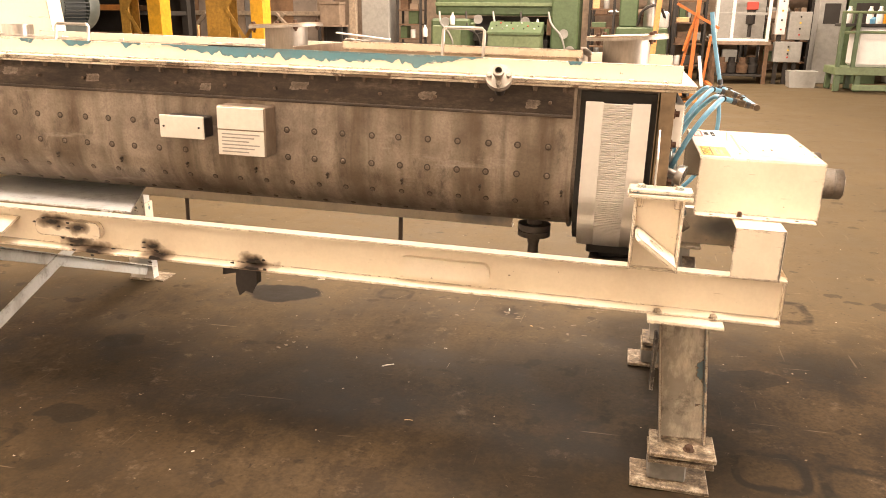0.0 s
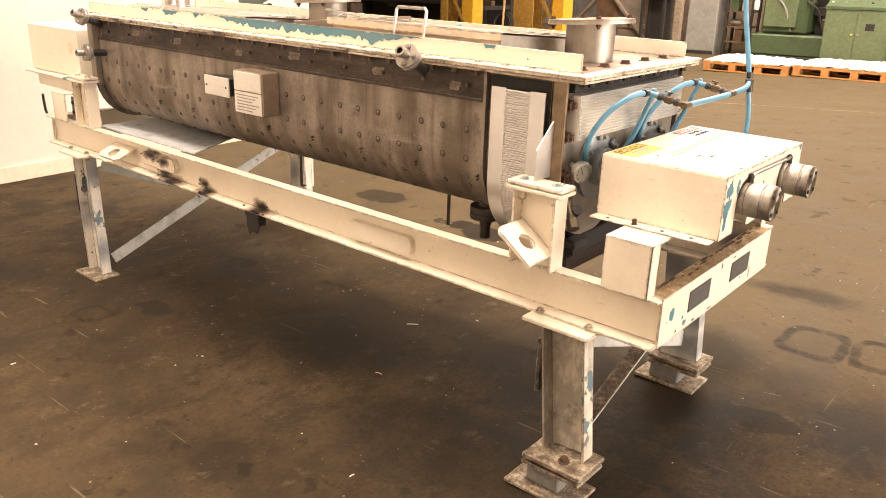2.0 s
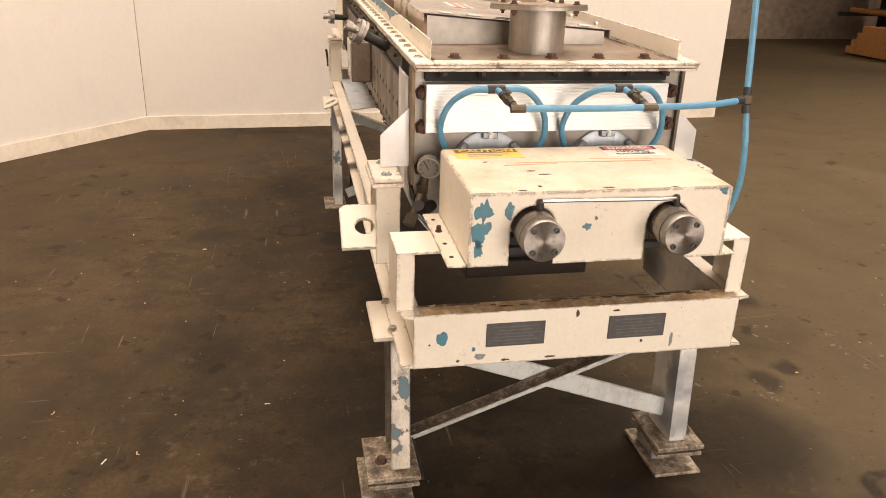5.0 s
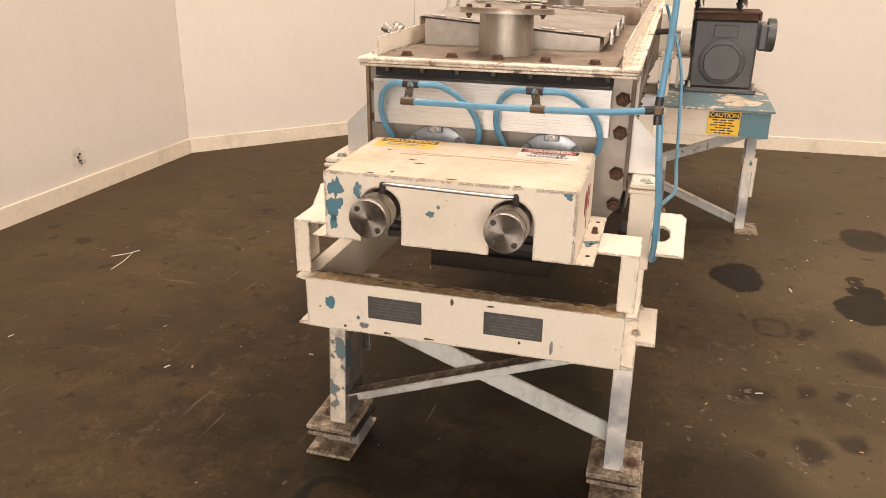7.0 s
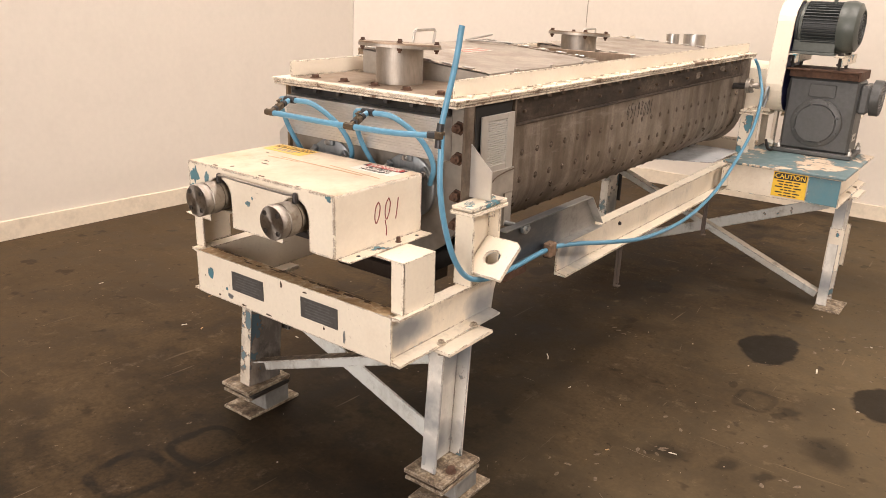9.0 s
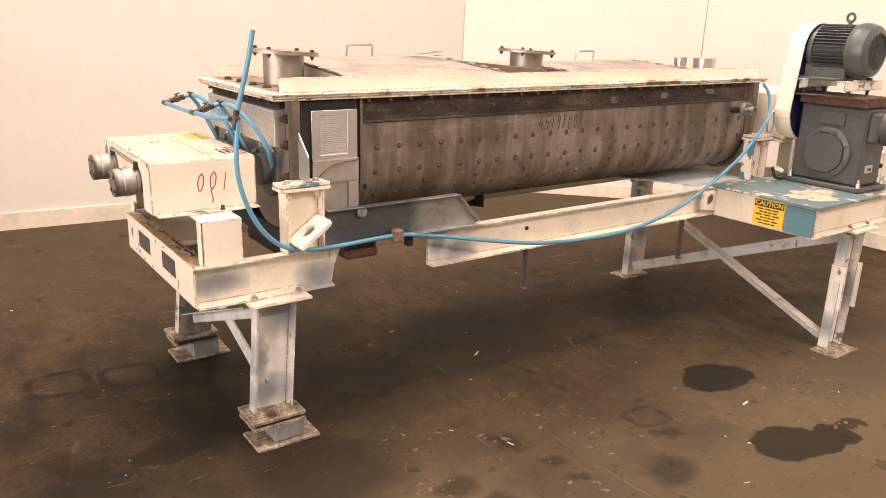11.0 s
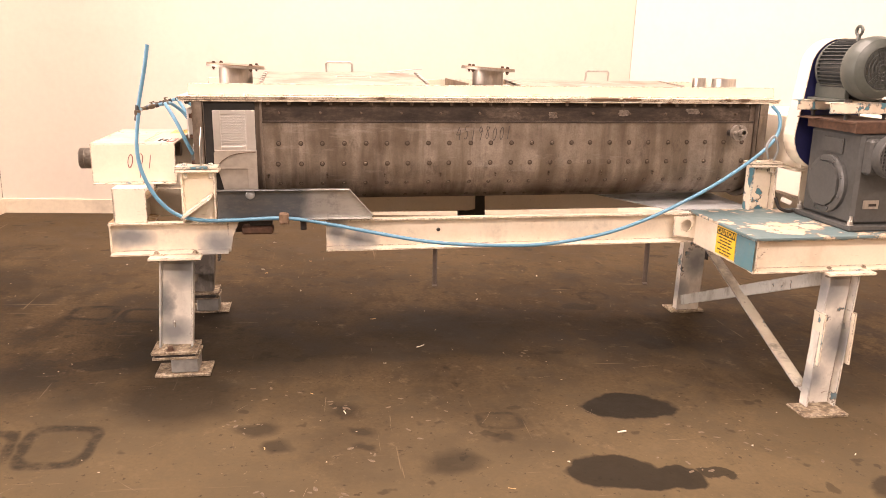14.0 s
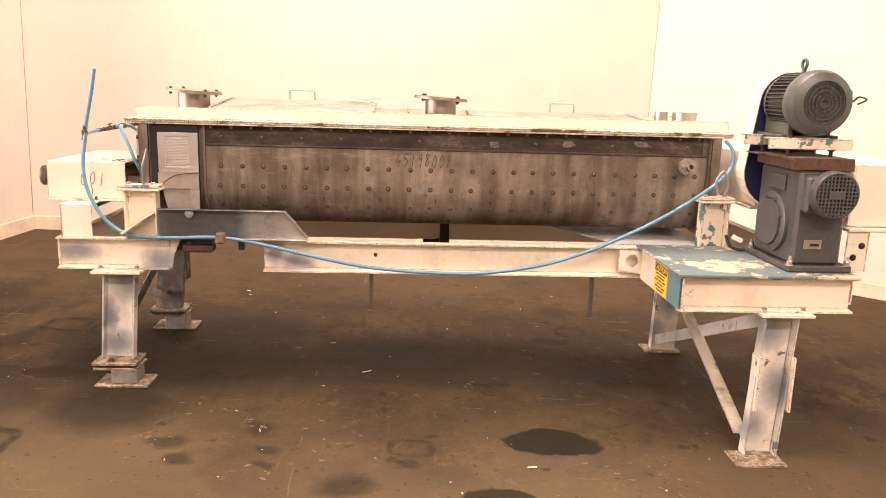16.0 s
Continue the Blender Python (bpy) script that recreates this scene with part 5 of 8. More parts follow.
part("end_knob", lathe(B(), [(0.009, 0), (0.009, 0.080), (0.021, 0.080), (0.021, 0.092), (0.017, 0.095), (0.009, 0.095), (0.009, 0.102), (0, 0.102)], (-0.112, YP - 0.004, 0.878), (0, 1, 0), 20), galvanised, pn, "round pivot at the foot of the panel", smooth=True)
# ribbed guard across the end face
XF = X_A + 0.060
bm = B()
box(bm, XF - 0.045, XF - 0.002, 2.500, 3.190, 1.120, 1.252, 0.001)
eg = part("end_guard", bm, aluminium, trough, "ribbed aluminium guard over the end wall")
bm = B()
z = 1.122
while z < 1.248:
    box(bm, XF - 0.003, XF + 0.002, 2.502, 3.188, z, z + 0.0048, 0)
    z += 0.0086
part("guard_ribs", bm, aluminium, eg)
bm = B()
box(bm, X_A + 0.015, X_A + 0.035, 2.50, 3.19, 1.256, 1.284, 0.001)
# black strip paints the shade between guard and flange
part("guard_gap", bm, dark_gap, eg)
# bolts of the end plate
first = None
for y in (2.497, 3.219):
    for z in (1.222, 1.128, 1.010, 0.918):
        if first is None:
            bm = lathe(B(), [(0.022, 0), (0.022, 0.004), (0.0165, 0.004), (0.0165, 0.020), (0.010, 0.021), (0.010, 0.032)], (X_A + 0.014, y, z), (1, 0, 0), 6)
            first = part("end_bolt", bm, rusty_steel, trough)
            p_first = (y, z)
        else:
            more("end_bolt", first, trough, (0, y - p_first[0], z - p_first[1]))
# sheet wings at the end corners
for out, y in ((1, 3.246), (-1, 2.470)):
    ya, yb = y, y + out * 0.085
    o = [(ya, 1.18), (yb, 1.10), (yb, 1.01), (ya, 1.01)]
    part("corner_wing", prism(B(), o, "x", 0.096, 0.100), aluminium, trough, "cut aluminium sheet corner wing")
# shaft seals: round hubs with clamps on the end face
for y in LC:
    bm = B()
    lathe(bm, [(0.105, 0), (0.105, 0.012), (0.098, 0.016), (0.06, 0.016), (0.06, 0.05), (0.045, 0.055)], (X_A + 0.014, y, Z_L + 0.012), (1, 0, 0), 36)
    seal = part("seal_flange", bm, galvanised, trough, "round shaft seal flange", smooth=True)
    for a in (35, 90, 145):
        part("seal_clamp", box(B(), 0, 0.014, -0.022, 0.022, 0.085, 0.105, 0.003, Matrix.Translation((X_A + 0.031, y, Z_L + 0.012)) @ Matrix.Rotation(radians(a - 90), 4, "X")), galvanised, seal)
        part("clamp_bolt", hexbolt(B(), (X_A + 0.045, y - 0.095 * math.cos(radians(a)), Z_L + 0.012 + 0.095 * math.sin(radians(a))), (1, 0, 0), 0.008, 0.008), bright_steel, seal)
# dial and small pipe by the end plate
bm = lathe(B(), [(0.010, 0), (0.010, 0.03), (0.030, 0.032), (0.033, 0.04), (0.033, 0.055), (0.028, 0.055), (0.028, 0.052), (0, 0.052)], (0.136, 2.524, 1.041), (0.92, -0.30, -0.22), 28)
part("pressure_dial", bm, bright_steel, trough, "round steel-cased dial", smooth=True)
dial_grey = plain("dial_glass", (0.27, 0.26, 0.24), 0.12, 0, 0.05)
dial_axis = Vector((0.92, -0.30, -0.22)).normalized()
dial_c = Vector((0.136, 2.524, 1.041)) + dial_axis * 0.0535
part("dial_face", lathe(B(), [(0.0275, 0), (0.0275, 0.001), (0, 0.001)], dial_c, dial_axis, 28), dial_grey, trough, "glassy grey dial face")
dial_up = Vector((0, 0, 1)) - dial_axis * dial_axis.z
part("dial_needle", bar(B(), dial_c + dial_axis * 0.002 - dial_up * 0.006, dial_c + dial_axis * 0.002 + dial_up * 0.017 + dial_axis.cross(dial_up) * 0.012, 0.0022, 0.001, dial_axis, 0), label_black, trough)
for k in range(9):
    a = radians(-135 + 270 * k / 8)
    w = dial_up.normalized() * math.cos(a) + dial_axis.cross(dial_up).normalized() * math.sin(a)
    part("dial_mark", bar(B(), dial_c + dial_axis * 0.0018 + w * 0.019, dial_c + dial_axis * 0.0018 + w * 0.025, 0.0018, 0.0008, dial_axis, 0), label_black, trough)
bm = B()
cyl(bm, (X_A + 0.036, 2.508, 1.000), (X_A + 0.040, 2.500, 0.955), 0.011, 12)
cyl(bm, (X_A + 0.040, 2.500, 0.968), (X_A + 0.042, 2.498, 0.946), 0.017, 6)
cyl(bm, (X_A + 0.042, 2.498, 0.946), (X_A + 0.100, 2.450, 0.872), 0.012, 12)
cyl(bm, (X_A + 0.082, 2.465, 0.895), (X_A + 0.100, 2.450, 0.872), 0.019, 6)
part("dial_pipe", bm, brass, trough, "brown pipe and hex fittings under the dial", smooth=True)
# added black block paints the dark area under the end plate
part("end_block", box(B(), X_A + 0.016, X_A + 0.060, 2.54, 2.62, 0.772, 0.800, 0.004), dark_steel, trough, "black block standing in for the dark area under the end plate")
part("drain_pipe", tube(B(), [(X_A + 0.02, 2.53, 0.90), (X_A + 0.06, 2.50, 0.90), (X_A + 0.09, 2.48, 0.925)], 0.016, 12, 6), dark_steel, trough, "short dark pipe stub")
# bottom discharge stub with bolted flanges
drain_brown = plain("brown_black_steel", (0.075, 0.062, 0.052), 0.5, 0.4, 0.3, 40, 0.5)
bm = lathe(B(), [(0.026, 0), (0.026, 0.03), (0.058, 0.03), (0.058, 0.048), (0.050, 0.048), (0.050, 0.056), (0.058, 0.056), (0.058, 0.074), (0.022, 0.072), (0.022, 0.10), (0.019, 0.10), (0.019, 0.15)], (-0.290, 2.685, 0.818), (0, 0, -1), 24)
part("drain_flange", bm, drain_brown, trough, "brown-black bolted drain flange", smooth=True)
part("discharge_gate", box(B(), -0.10, 0.125, 2.60, 3.12, 0.725, 0.790, 0.004), dark_gap, trough, "black gate body below the end")
tray_brown = plain("oily_brown_tray", (0.050, 0.036, 0.027), 0.5, 0.3)
part("gate_tray", box(B(), -0.09, 0.074, 2.650, 3.040, 0.638, 0.690, 0.003), tray_brown, trough, "oily brown tray hanging under the gate")
part("tray_neck", box(B(), -0.06, 0.050, 2.68, 3.01, 0.6905, 0.7245, 0.002), dark_gap, trough)
part("gate_rail", box(B(), 0.40, 0.42, 2.63, 3.10, 0.862, 0.882, 0.002), dark_steel, trough)
# flanged nozzles on the sides


def nozzle(p, way, label):
    p, way = Vector(p), Vector(way).normalized()
    bm = lathe(B(), [(0.016, -0.09), (0.016, 0.0)], p, way, 16)
    nz = part("side_nozzle", bm, dark_steel, trough, label, smooth=True)
    part("nozzle_flange", lathe(B(), [(0.02, 0), (0.040, 0), (0.040, 0.010), (0.037, 0.011), (0.037, 0.014), (0.040, 0.015), (0.040, 0.025), (0.016, 0.025)], p, way, 24), port_steel, nz, smooth=True)
    part("nozzle_pipe", lathe(B(), [(0.013, 0.02), (0.013, 0.045), (0.017, 0.045), (0.017, 0.065), (0.011, 0.065), (0.011, 0.028)], p, way, 14), port_steel, nz, smooth=True)
    u = way.orthogonal().normalized()
    repeat("nozzle_bolt", lambda bm, q: hexbolt(bm, q, way, 0.008, 0.009, False), port_steel, nz, [p + way * 0.025 + (u * math.cos(radians(45 + 90 * k)) + way.cross(u) * math.sin(radians(45 + 90 * k))) * 0.029 for k in range(4)])
    return nz


nozzle((-2.475, 3.30, 1.150), (0, 1, 0.1), "short steel nozzle with a bolted flange")
nozzle((-0.395, 2.385, 1.310), (0.1, -1, 0.55), "sloping steel nozzle with a bolted flange")
nozzle((-2.55, 2.405, 1.300), (0.1, -1, 0.45), "sloping steel nozzle with a bolted flange")
nozzle((-2.55, 2.41, 1.135), (0, -1, 0.05), "short steel nozzle with a bolted flange")
# marker number on the jacket
STROKES = {
    "4": [[(0.45, 1.0), (0.05, 0.4), (0.75, 0.45)], [(0.6, 0.75), (0.5, 0.0)]],
    "5": [[(0.75, 1.0), (0.3, 0.95), (0.2, 0.55), (0.55, 0.6), (0.65, 0.3), (0.4, 0.0), (0.1, 0.1)]],
    "1": [[(0.45, 1.0), (0.4, 0.5), (0.32, 0.0)]],
    "9": [[(0.7, 0.8), (0.45, 1.0), (0.25, 0.75), (0.45, 0.55), (0.7, 0.8), (0.6, 0.4), (0.5, 0.0)]],
    "8": [[(0.7, 0.85), (0.45, 1.0), (0.25, 0.8), (0.6, 0.4), (0.5, 0.05), (0.2, 0.15), (0.35, 0.5), (0.7, 0.85)]],
    "0": [[(0.5, 1.0), (0.25, 0.75), (0.2, 0.3), (0.4, 0.0), (0.65, 0.3), (0.7, 0.75), (0.5, 1.0)]],
}


def handwriting(name, text, place, xdir, h, w, material, parent, r=0.0016):
    """Digits drawn by hand with a marker, each its own stroke mesh, leaning a little."""
    place, xdir = Vector(place), Vector(xdir)
    for k, ch in enumerate(text):
        bm = B()
        for line in STROKES[ch]:
            tube(bm, [place + xdir * (w * (k + 0.9 * u + 0.12 * v)) + Vector((0, 0, h * (v - 0.5) + 0.004 * math.sin(k * 2.1))) for u, v in line], r, 6, 5)
        part(name, bm, material, parent)


handwriting("marker_digit", "45198001", (-1.072, LC[1] + R_L + 0.0105, 1.142), (-1, 0, 0), 0.062, 0.0345, marker_black, trough)

# switch boxes on the jacket
jb = thing("switch_box", (-1.27, 2.43, 1.0), "cream metal switch box with faded print, fixed to the trough", "switch box")
part("housing", box(B(), -1.365, -1.185, 2.405, 2.488, 1.008, 1.178, 0.004), plate_steel, jb)
part("upper_cover", box(B(), -1.360, -1.190, 2.399, 2.4045, 1.100, 1.174, 0.004), label_white, jb, "off-white cover plate")
lid2 = part("lower_label", box(B(), -1.360, -1.190, 2.400, 2.4045, 1.012, 1.096, 0.002), label_white, jb, "off-white label with worn print")
for k in range(6):
    part("print_line", box(B(), -1.345, -1.205 - 0.02 * (k % 3), 2.3992, 2.3997, 1.084 - 0.012 * k - 0.0022, 1.084 - 0.012 * k + 0.0022, 0), print_grey, lid2)
jb2 = thing("conduit_box", (-1.51, 2.45, 1.06), "small cream conduit box on the trough's side", "conduit box")
part("housing", box(B(), -1.590, -1.425, 2.425, 2.488, 1.058, 1.130, 0.004), dark_steel, jb2)
cv = part("cover", box(B(), -1.592, -1.423, 2.417, 2.4245, 1.054, 1.133, 0.004), label_white, jb2, "cream cover plate")
repeat("cover_screw", lambda bm, p: lathe(bm, [(0.004, 0), (0.004, 0.003)], p, (0, -1, 0), 8), dark_steel, cv, [(x, 2.417, 1.094) for x in (-1.575, -1.440)])

# ---- mixer: lid ----
lid = thing("cover_deck", (-1.26, YC, 1.297), "bolted steel deck over the trough with flaking cream angle edges", "cover deck")
lid_plate = part("lid_plate", box(B(), -2.71, 0.19, 2.466, 3.258, 1.2975, 1.305, 0.001), plate_steel, lid, "brown-stained lid plate with painted edges")
lid_plate.data.materials.append(cream_edge)
for poly in lid_plate.data.polygons:
    if abs(poly.normal.y) > 0.5 or poly.normal.x > 0.5:
        poly.material_index = 1
part("near_plate", box(B(), -0.160, 0.150, 2.525, 3.195, 1.3055, 1.312, 0.001), plate_steel, lid, "brown-stained steel plate")
# angle edges: a bolted leg and an upright leg
for out, y in ((-1, 2.462), (1, 3.262)):
    ya, yb = sorted((y, y - out * 0.052))
    part("edge_angle", box(B(), -2.715, 0.192, ya, yb, 1.3055, 1.3125, 0.002), cream_edge if out > 0 else cream_worn, lid, "chipped cream angle flange")
    ya, yb = sorted((y - out * 0.046, y - out * 0.052))
    part("edge_upright", box(B(), -2.70, 0.150, ya, yb, 1.3128, 1.366, 0.0015), cream_paint, lid, "cream painted upright edge")
    repeat("lid_bolt", lambda bm, p: hexbolt(bm, p, (0, 0, 1), 0.010, 0.006), cream_worn, lid, [(0.10 - 0.1015 * k, y - out * 0.024, 1.3125) for k in range(28)])


def bare_patch(x0, x1, depth, seed, n=220):
    """Where the cream coat has flaked off the upright: straight along the top, ragged below."""
    pts = [(x0 + (x1 - x0) * k / n, 1.3662) for k in range(n + 1)]
    for k in range(n, -1, -1):
        x = x0 + (x1 - x0) * k / n
        e = min(1.0, 6 * min(k, n - k) / n)
        f = 0.70 + 0.45 * noise.noise(Vector((x * 14, seed, 0))) + 0.6 * noise.noise(Vector((x * 31, seed, 5))) + 0.22 * noise.noise(Vector((x * 90, seed, 9)))
        pts.append((x, 1.366 - max(0.003, depth * e * f)))
    bm = prism(B(), pts, "y", 2.5066, 2.5078)
    return bm


part("bare_patch", bare_patch(-1.62, -0.47, 0.040, 3), teal_paint, lid, "ragged strip of bare teal paint")
for x0, x1, dd in ((-2.20, -2.14, 0.022), (-2.02, -1.90, 0.026), (-1.78, -1.70, 0.020), (-0.20, -0.155, 0.020)):
    part("bare_patch", bare_patch(x0, x1, dd, x0, 14), teal_paint, lid)
bm = box(B(), 0.150, 0.193, 2.516, 3.210, 1.3055, 1.3125, 0.002)
part("edge_angle", bm, cream_edge, lid)
repeat("plate_bolt", lambda bm, p: hexbolt(bm, p, (0, 0, 1), 0.014, 0.010), rusty_steel, lid, [(0.105, 2.585 + 0.137 * k, 1.312) for k in range(5)])
repeat("edge_bolt", lambda bm, p: hexbolt(bm, p, (0, 0, -1), 0.011, 0.014), dark_steel, lid, [(0.165, 2.545 + 0.105 * k, 1.2885) for k in range(7)])
# cross plates
part("cross_plate", box(B(), -1.135, -1.128, 2.53, 3.19, 1.3055, 1.375, 0.001), plate_steel, lid)


def port(x, y):
    z0, zt = 1.3055, 1.434
    bm = lathe(B(), [(0.080, 0), (0.080, zt - z0), (0.074, zt - z0), (0.074, 0.0)], (x, y, z0), (0, 0, 1), 40)
    p = part("inlet_port", bm, port_steel, lid, "round dull stainless inlet stub", smooth=True)
    lean = radians(3.6)
    up, along = Vector((-math.sin(lean), 0, math.cos(lean))), Vector((math.cos(lean), 0, math.sin(lean)))
    part("port_flange", lathe(B(), [(0.074, 0), (0.140, 0), (0.140, 0.009), (0.074, 0.009)], (x, y, zt - 0.006), up, 40), port_steel, p, smooth=True)
    part("port_cover", lathe(B(), [(0.0, 0.0095), (0.138, 0.0095), (0.138, 0.015), (0.0, 0.015)], (x, y, zt - 0.006), up, 40), plate_steel, p)
    qs = [Vector((x, y, zt - 0.006)) + along * 0.124 * math.cos(radians(40 + 90 * k)) + Vector((0, 0.124 * math.sin(radians(40 + 90 * k)), 0)) for k in range(4)]
    repeat("port_bolt", lambda bm, q: hexbolt(bm, q, up, 0.008, 0.008), rusty_steel, p, [q + up * 0.015 for q in qs])
    repeat("port_nut", lambda bm, q: lathe(bm, [(0.009, 0), (0.009, 0.008), (0.005, 0.008), (0.005, 0.015)], q, -up, 6), rusty_steel, p, qs)
    return p


port(-0.028, 2.853)
port(-1.300, 2.853)
# stub pipes at the drive end
part("vent_stub", lathe(B(), [(0.036, 0), (0.036, 0.094), (0.032, 0.094), (0.032, 0)], (-2.482, 2.840, 1.3055), (0, 0, 1), 20), bright_steel, lid, smooth=True)
part("vent_stub", lathe(B(), [(0.062, 0), (0.062, 0.094), (0.057, 0.094), (0.057, 0)], (-2.575, 2.935, 1.3055), (0, 0, 1), 28), bright_steel, lid, smooth=True)


def hatch(x0, x1, z_far, z_near, label, handle_x):
    """A welded coaming with a sheet lid that slopes down to one side, clips along its ends and a rod handle."""
    h = thing("inspection_hatch", ((x0 + x1) / 2, YC, 1.3055), label, "hatch", "hatches on the lid")
    ya, yb = 2.555, 3.118
    side = [(ya, 1.3055), (yb, 1.3055), (yb, z_near - 0.006), (ya, z_far - 0.006)]
    for x in (x0 - 0.004, x1):
        part("coaming_end", prism(B(), side, "x", x, x + 0.004), dull_sheet, h, "grey steel end plate")
    part("coaming_side", box(B(), x1 + 0.005, x0 - 0.005, ya, ya + 0.004, 1.3055, z_far - 0.013, 0.001), cream_dirty, h, "cream smeared side plate")
    part("coaming_side", box(B(), x1 + 0.005, x0 - 0.005, yb - 0.004, yb, 1.3055, z_near - 0.013, 0.001), hatch_steel, h)
    slope = (z_near - z_far) / (yb - ya)
    bm = B()
    n = 10
    for top in (0.0, -0.004):
        rows = []
        for k in range(n + 1):
            y = ya - 0.014 + (yb - ya + 0.028) * k / n
            row = []
            for j in range(n + 1):
                x = x1 - 0.012 + (x0 - x1 + 0.024) * j / n
                dish = -0.004 * math.sin(math.pi * k / n) * math.sin(math.pi * j / n) + 0.0015 * noise.noise(Vector((x * 5, y * 5, 3)))
                row.append(bm.verts.new((x, y, z_far + slope * (y - ya) + top + dish)))
            rows.append(row)
        for k in range(n):
            for j in range(n):
                bm.faces.new((rows[k][j], rows[k][j + 1], rows[k + 1][j + 1], rows[k + 1][j]))
    part("lid_sheet", bm, hatch_steel, h, "stained sheet lid", smooth=True)
    part("lid_lip", box(B(), x1 - 0.012, x0 + 0.012, ya - 0.016, ya - 0.012, z_far - 0.026, z_far - 0.0005, 0.001), cream_dirty, h, "folded lip")
    part("lid_lip", box(B(), x1 - 0.012, x0 + 0.012, yb + 0.012, yb + 0.016, z_near - 0.026, z_near - 0.002, 0.001), hatch_steel, h)
    for x in (x0 + 0.010, x1 - 0.010):
        part("gasket_strip", bar(B(), (x, ya, z_far + 0.0035), (x, yb, z_near + 0.0035), 0.010, 0.002), hatch_steel, h, "stained edge strip")
        places = [Vector((x, ya + 0.03 + 0.088 * k, z_far + slope * (0.03 + 0.088 * k))) for k in range(6)]
        repeat("edge_clip", lambda bm, p: bar(bm, p + Vector((0, 0, 0.008)), p + Vector((0, 0.042, 0.008 + slope * 0.042)), 0.018, 0.004, bevel=0.001), bright_steel, h, places, "bright sheet clip")
    y0, zt = 2.545, z_far + 0.054
    pts = [(handle_x + 0.068, y0 - 0.012, z_far - 0.048), (handle_x + 0.068, y0 + 0.005, zt - 0.008), (handle_x + 0.060, y0 + 0.006, zt), (handle_x - 0.060, y0 + 0.006, zt), (handle_x - 0.068, y0 + 0.005, zt - 0.008), (handle_x - 0.068, y0 - 0.012, z_far - 0.048)]
    part("handle", tube(B(), pts, 0.0055, 8, 1), bright_steel, h, "bent rod handle", smooth=True)
    def clip(bm, p):
        box(bm, p[0] - 0.020, p[0] + 0.020, p[1] - 0.006, p[1] + 0.006, p[2] - 0.040, p[2] - 0.012, 0.002)
        return box(bm, p[0] - 0.010, p[0] + 0.010, p[1] - 0.005, p[1] + 0.005, p[2] - 0.0121, p[2] + 0.008, 0.002)

    repeat("toggle_clip", clip, bright_steel, h, [Vector((x, yb + 0.024, z_near)) for x in (x0 - 0.14, (x0 + x1) / 2, x1 + 0.14)])
    return h


h1 = hatch(-0.170, -0.945, 1.400, 1.357, "raised stainless inspection hatch with a rod handle", -0.544)
part("hatch_rod", bar(B(), (-0.805, 2.575, 1.408), (-0.991, 2.575, 1.424), 0.022, 0.005), bright_steel, h1, "loose flat clip bar")
part("hatch_rod", bar(B(), (-0.805, 2.575, 1.408), (-0.930, 2.70, 1.400), 0.016, 0.005), bright_steel, h1)
hatch(-1.47, -2.36, 1.368, 1.338, "low stainless inspection hatch with a rod handle", -2.005)
label_faded = plain("faded_red_print", (0.42, 0.22, 0.17), 0.6)
lbl = part("warning_label", box(B(), -0.70, -0.52, 2.70, 2.78, 1.3885, 1.3895, 0, Matrix.Translation((0, 2.74, 1.389)) @ Matrix.Rotation(-0.0763, 4, "X") @ Matrix.Translation((0, -2.74, -1.3940))), label_white, h1, "faded white and red label")
part("label_band", box(B(), -0.695, -0.525, 2.715, 2.74, 1.3897, 1.3903, 0, Matrix.Translation((0, 2.74, 1.389)) @ Matrix.Rotation(-0.0763, 4, "X") @ Matrix.Translation((0, -2.74, -1.3940))), label_faded, lbl)
part("label_band", box(B(), -0.695, -0.525, 2.75, 2.77, 1.3897, 1.3903, 0, Matrix.Translation((0, 2.74, 1.389)) @ Matrix.Rotation(-0.0763, 4, "X") @ Matrix.Translation((0, -2.74, -1.3940))), label_faded, lbl)
part("clamp_bracket", box(B(), -1.49, -1.42, 2.60, 2.68, 1.3055, 1.345, 0.003), cream_paint, lid)

# ---- gear guard on the near end ----
guard = thing("gear_guard", (0.415, 2.848, 0.909), "cream steel gear guard with warning labels and chipped corners", "gear guard")
GX0, GX1, GY0, GY1, GZ0, GZ1 = 0.232, 0.602, 2.530, 3.166, 0.914, 1.093
t = 0.004
r = 0.007
u_out = [(GY0, GZ0), (GY0, GZ1 - r), (GY0 + 0.3 * r, GZ1 - 0.3 * r), (GY0 + r, GZ1), (GY1 - r, GZ1), (GY1 - 0.3 * r, GZ1 - 0.3 * r), (GY1, GZ1 - r), (GY1, GZ0)]
u_in = [(GY1 - t, GZ0), (GY1 - t, GZ1 - t), (GY0 + t, GZ1 - t), (GY0 + t, GZ0)]
gcov = part("cover", prism(B(), u_out + u_in, "x", GX0, GX1), cream_paint, guard, "folded cream cover with stained, scratched top")
gcov.data.materials.append(cream_dirty)
for poly in gcov.data.polygons:
    if poly.normal.z > 0.8:
        poly.material_index = 1
SY = (2.680, 3.012)
SZ = 1.006
NR = 0.054


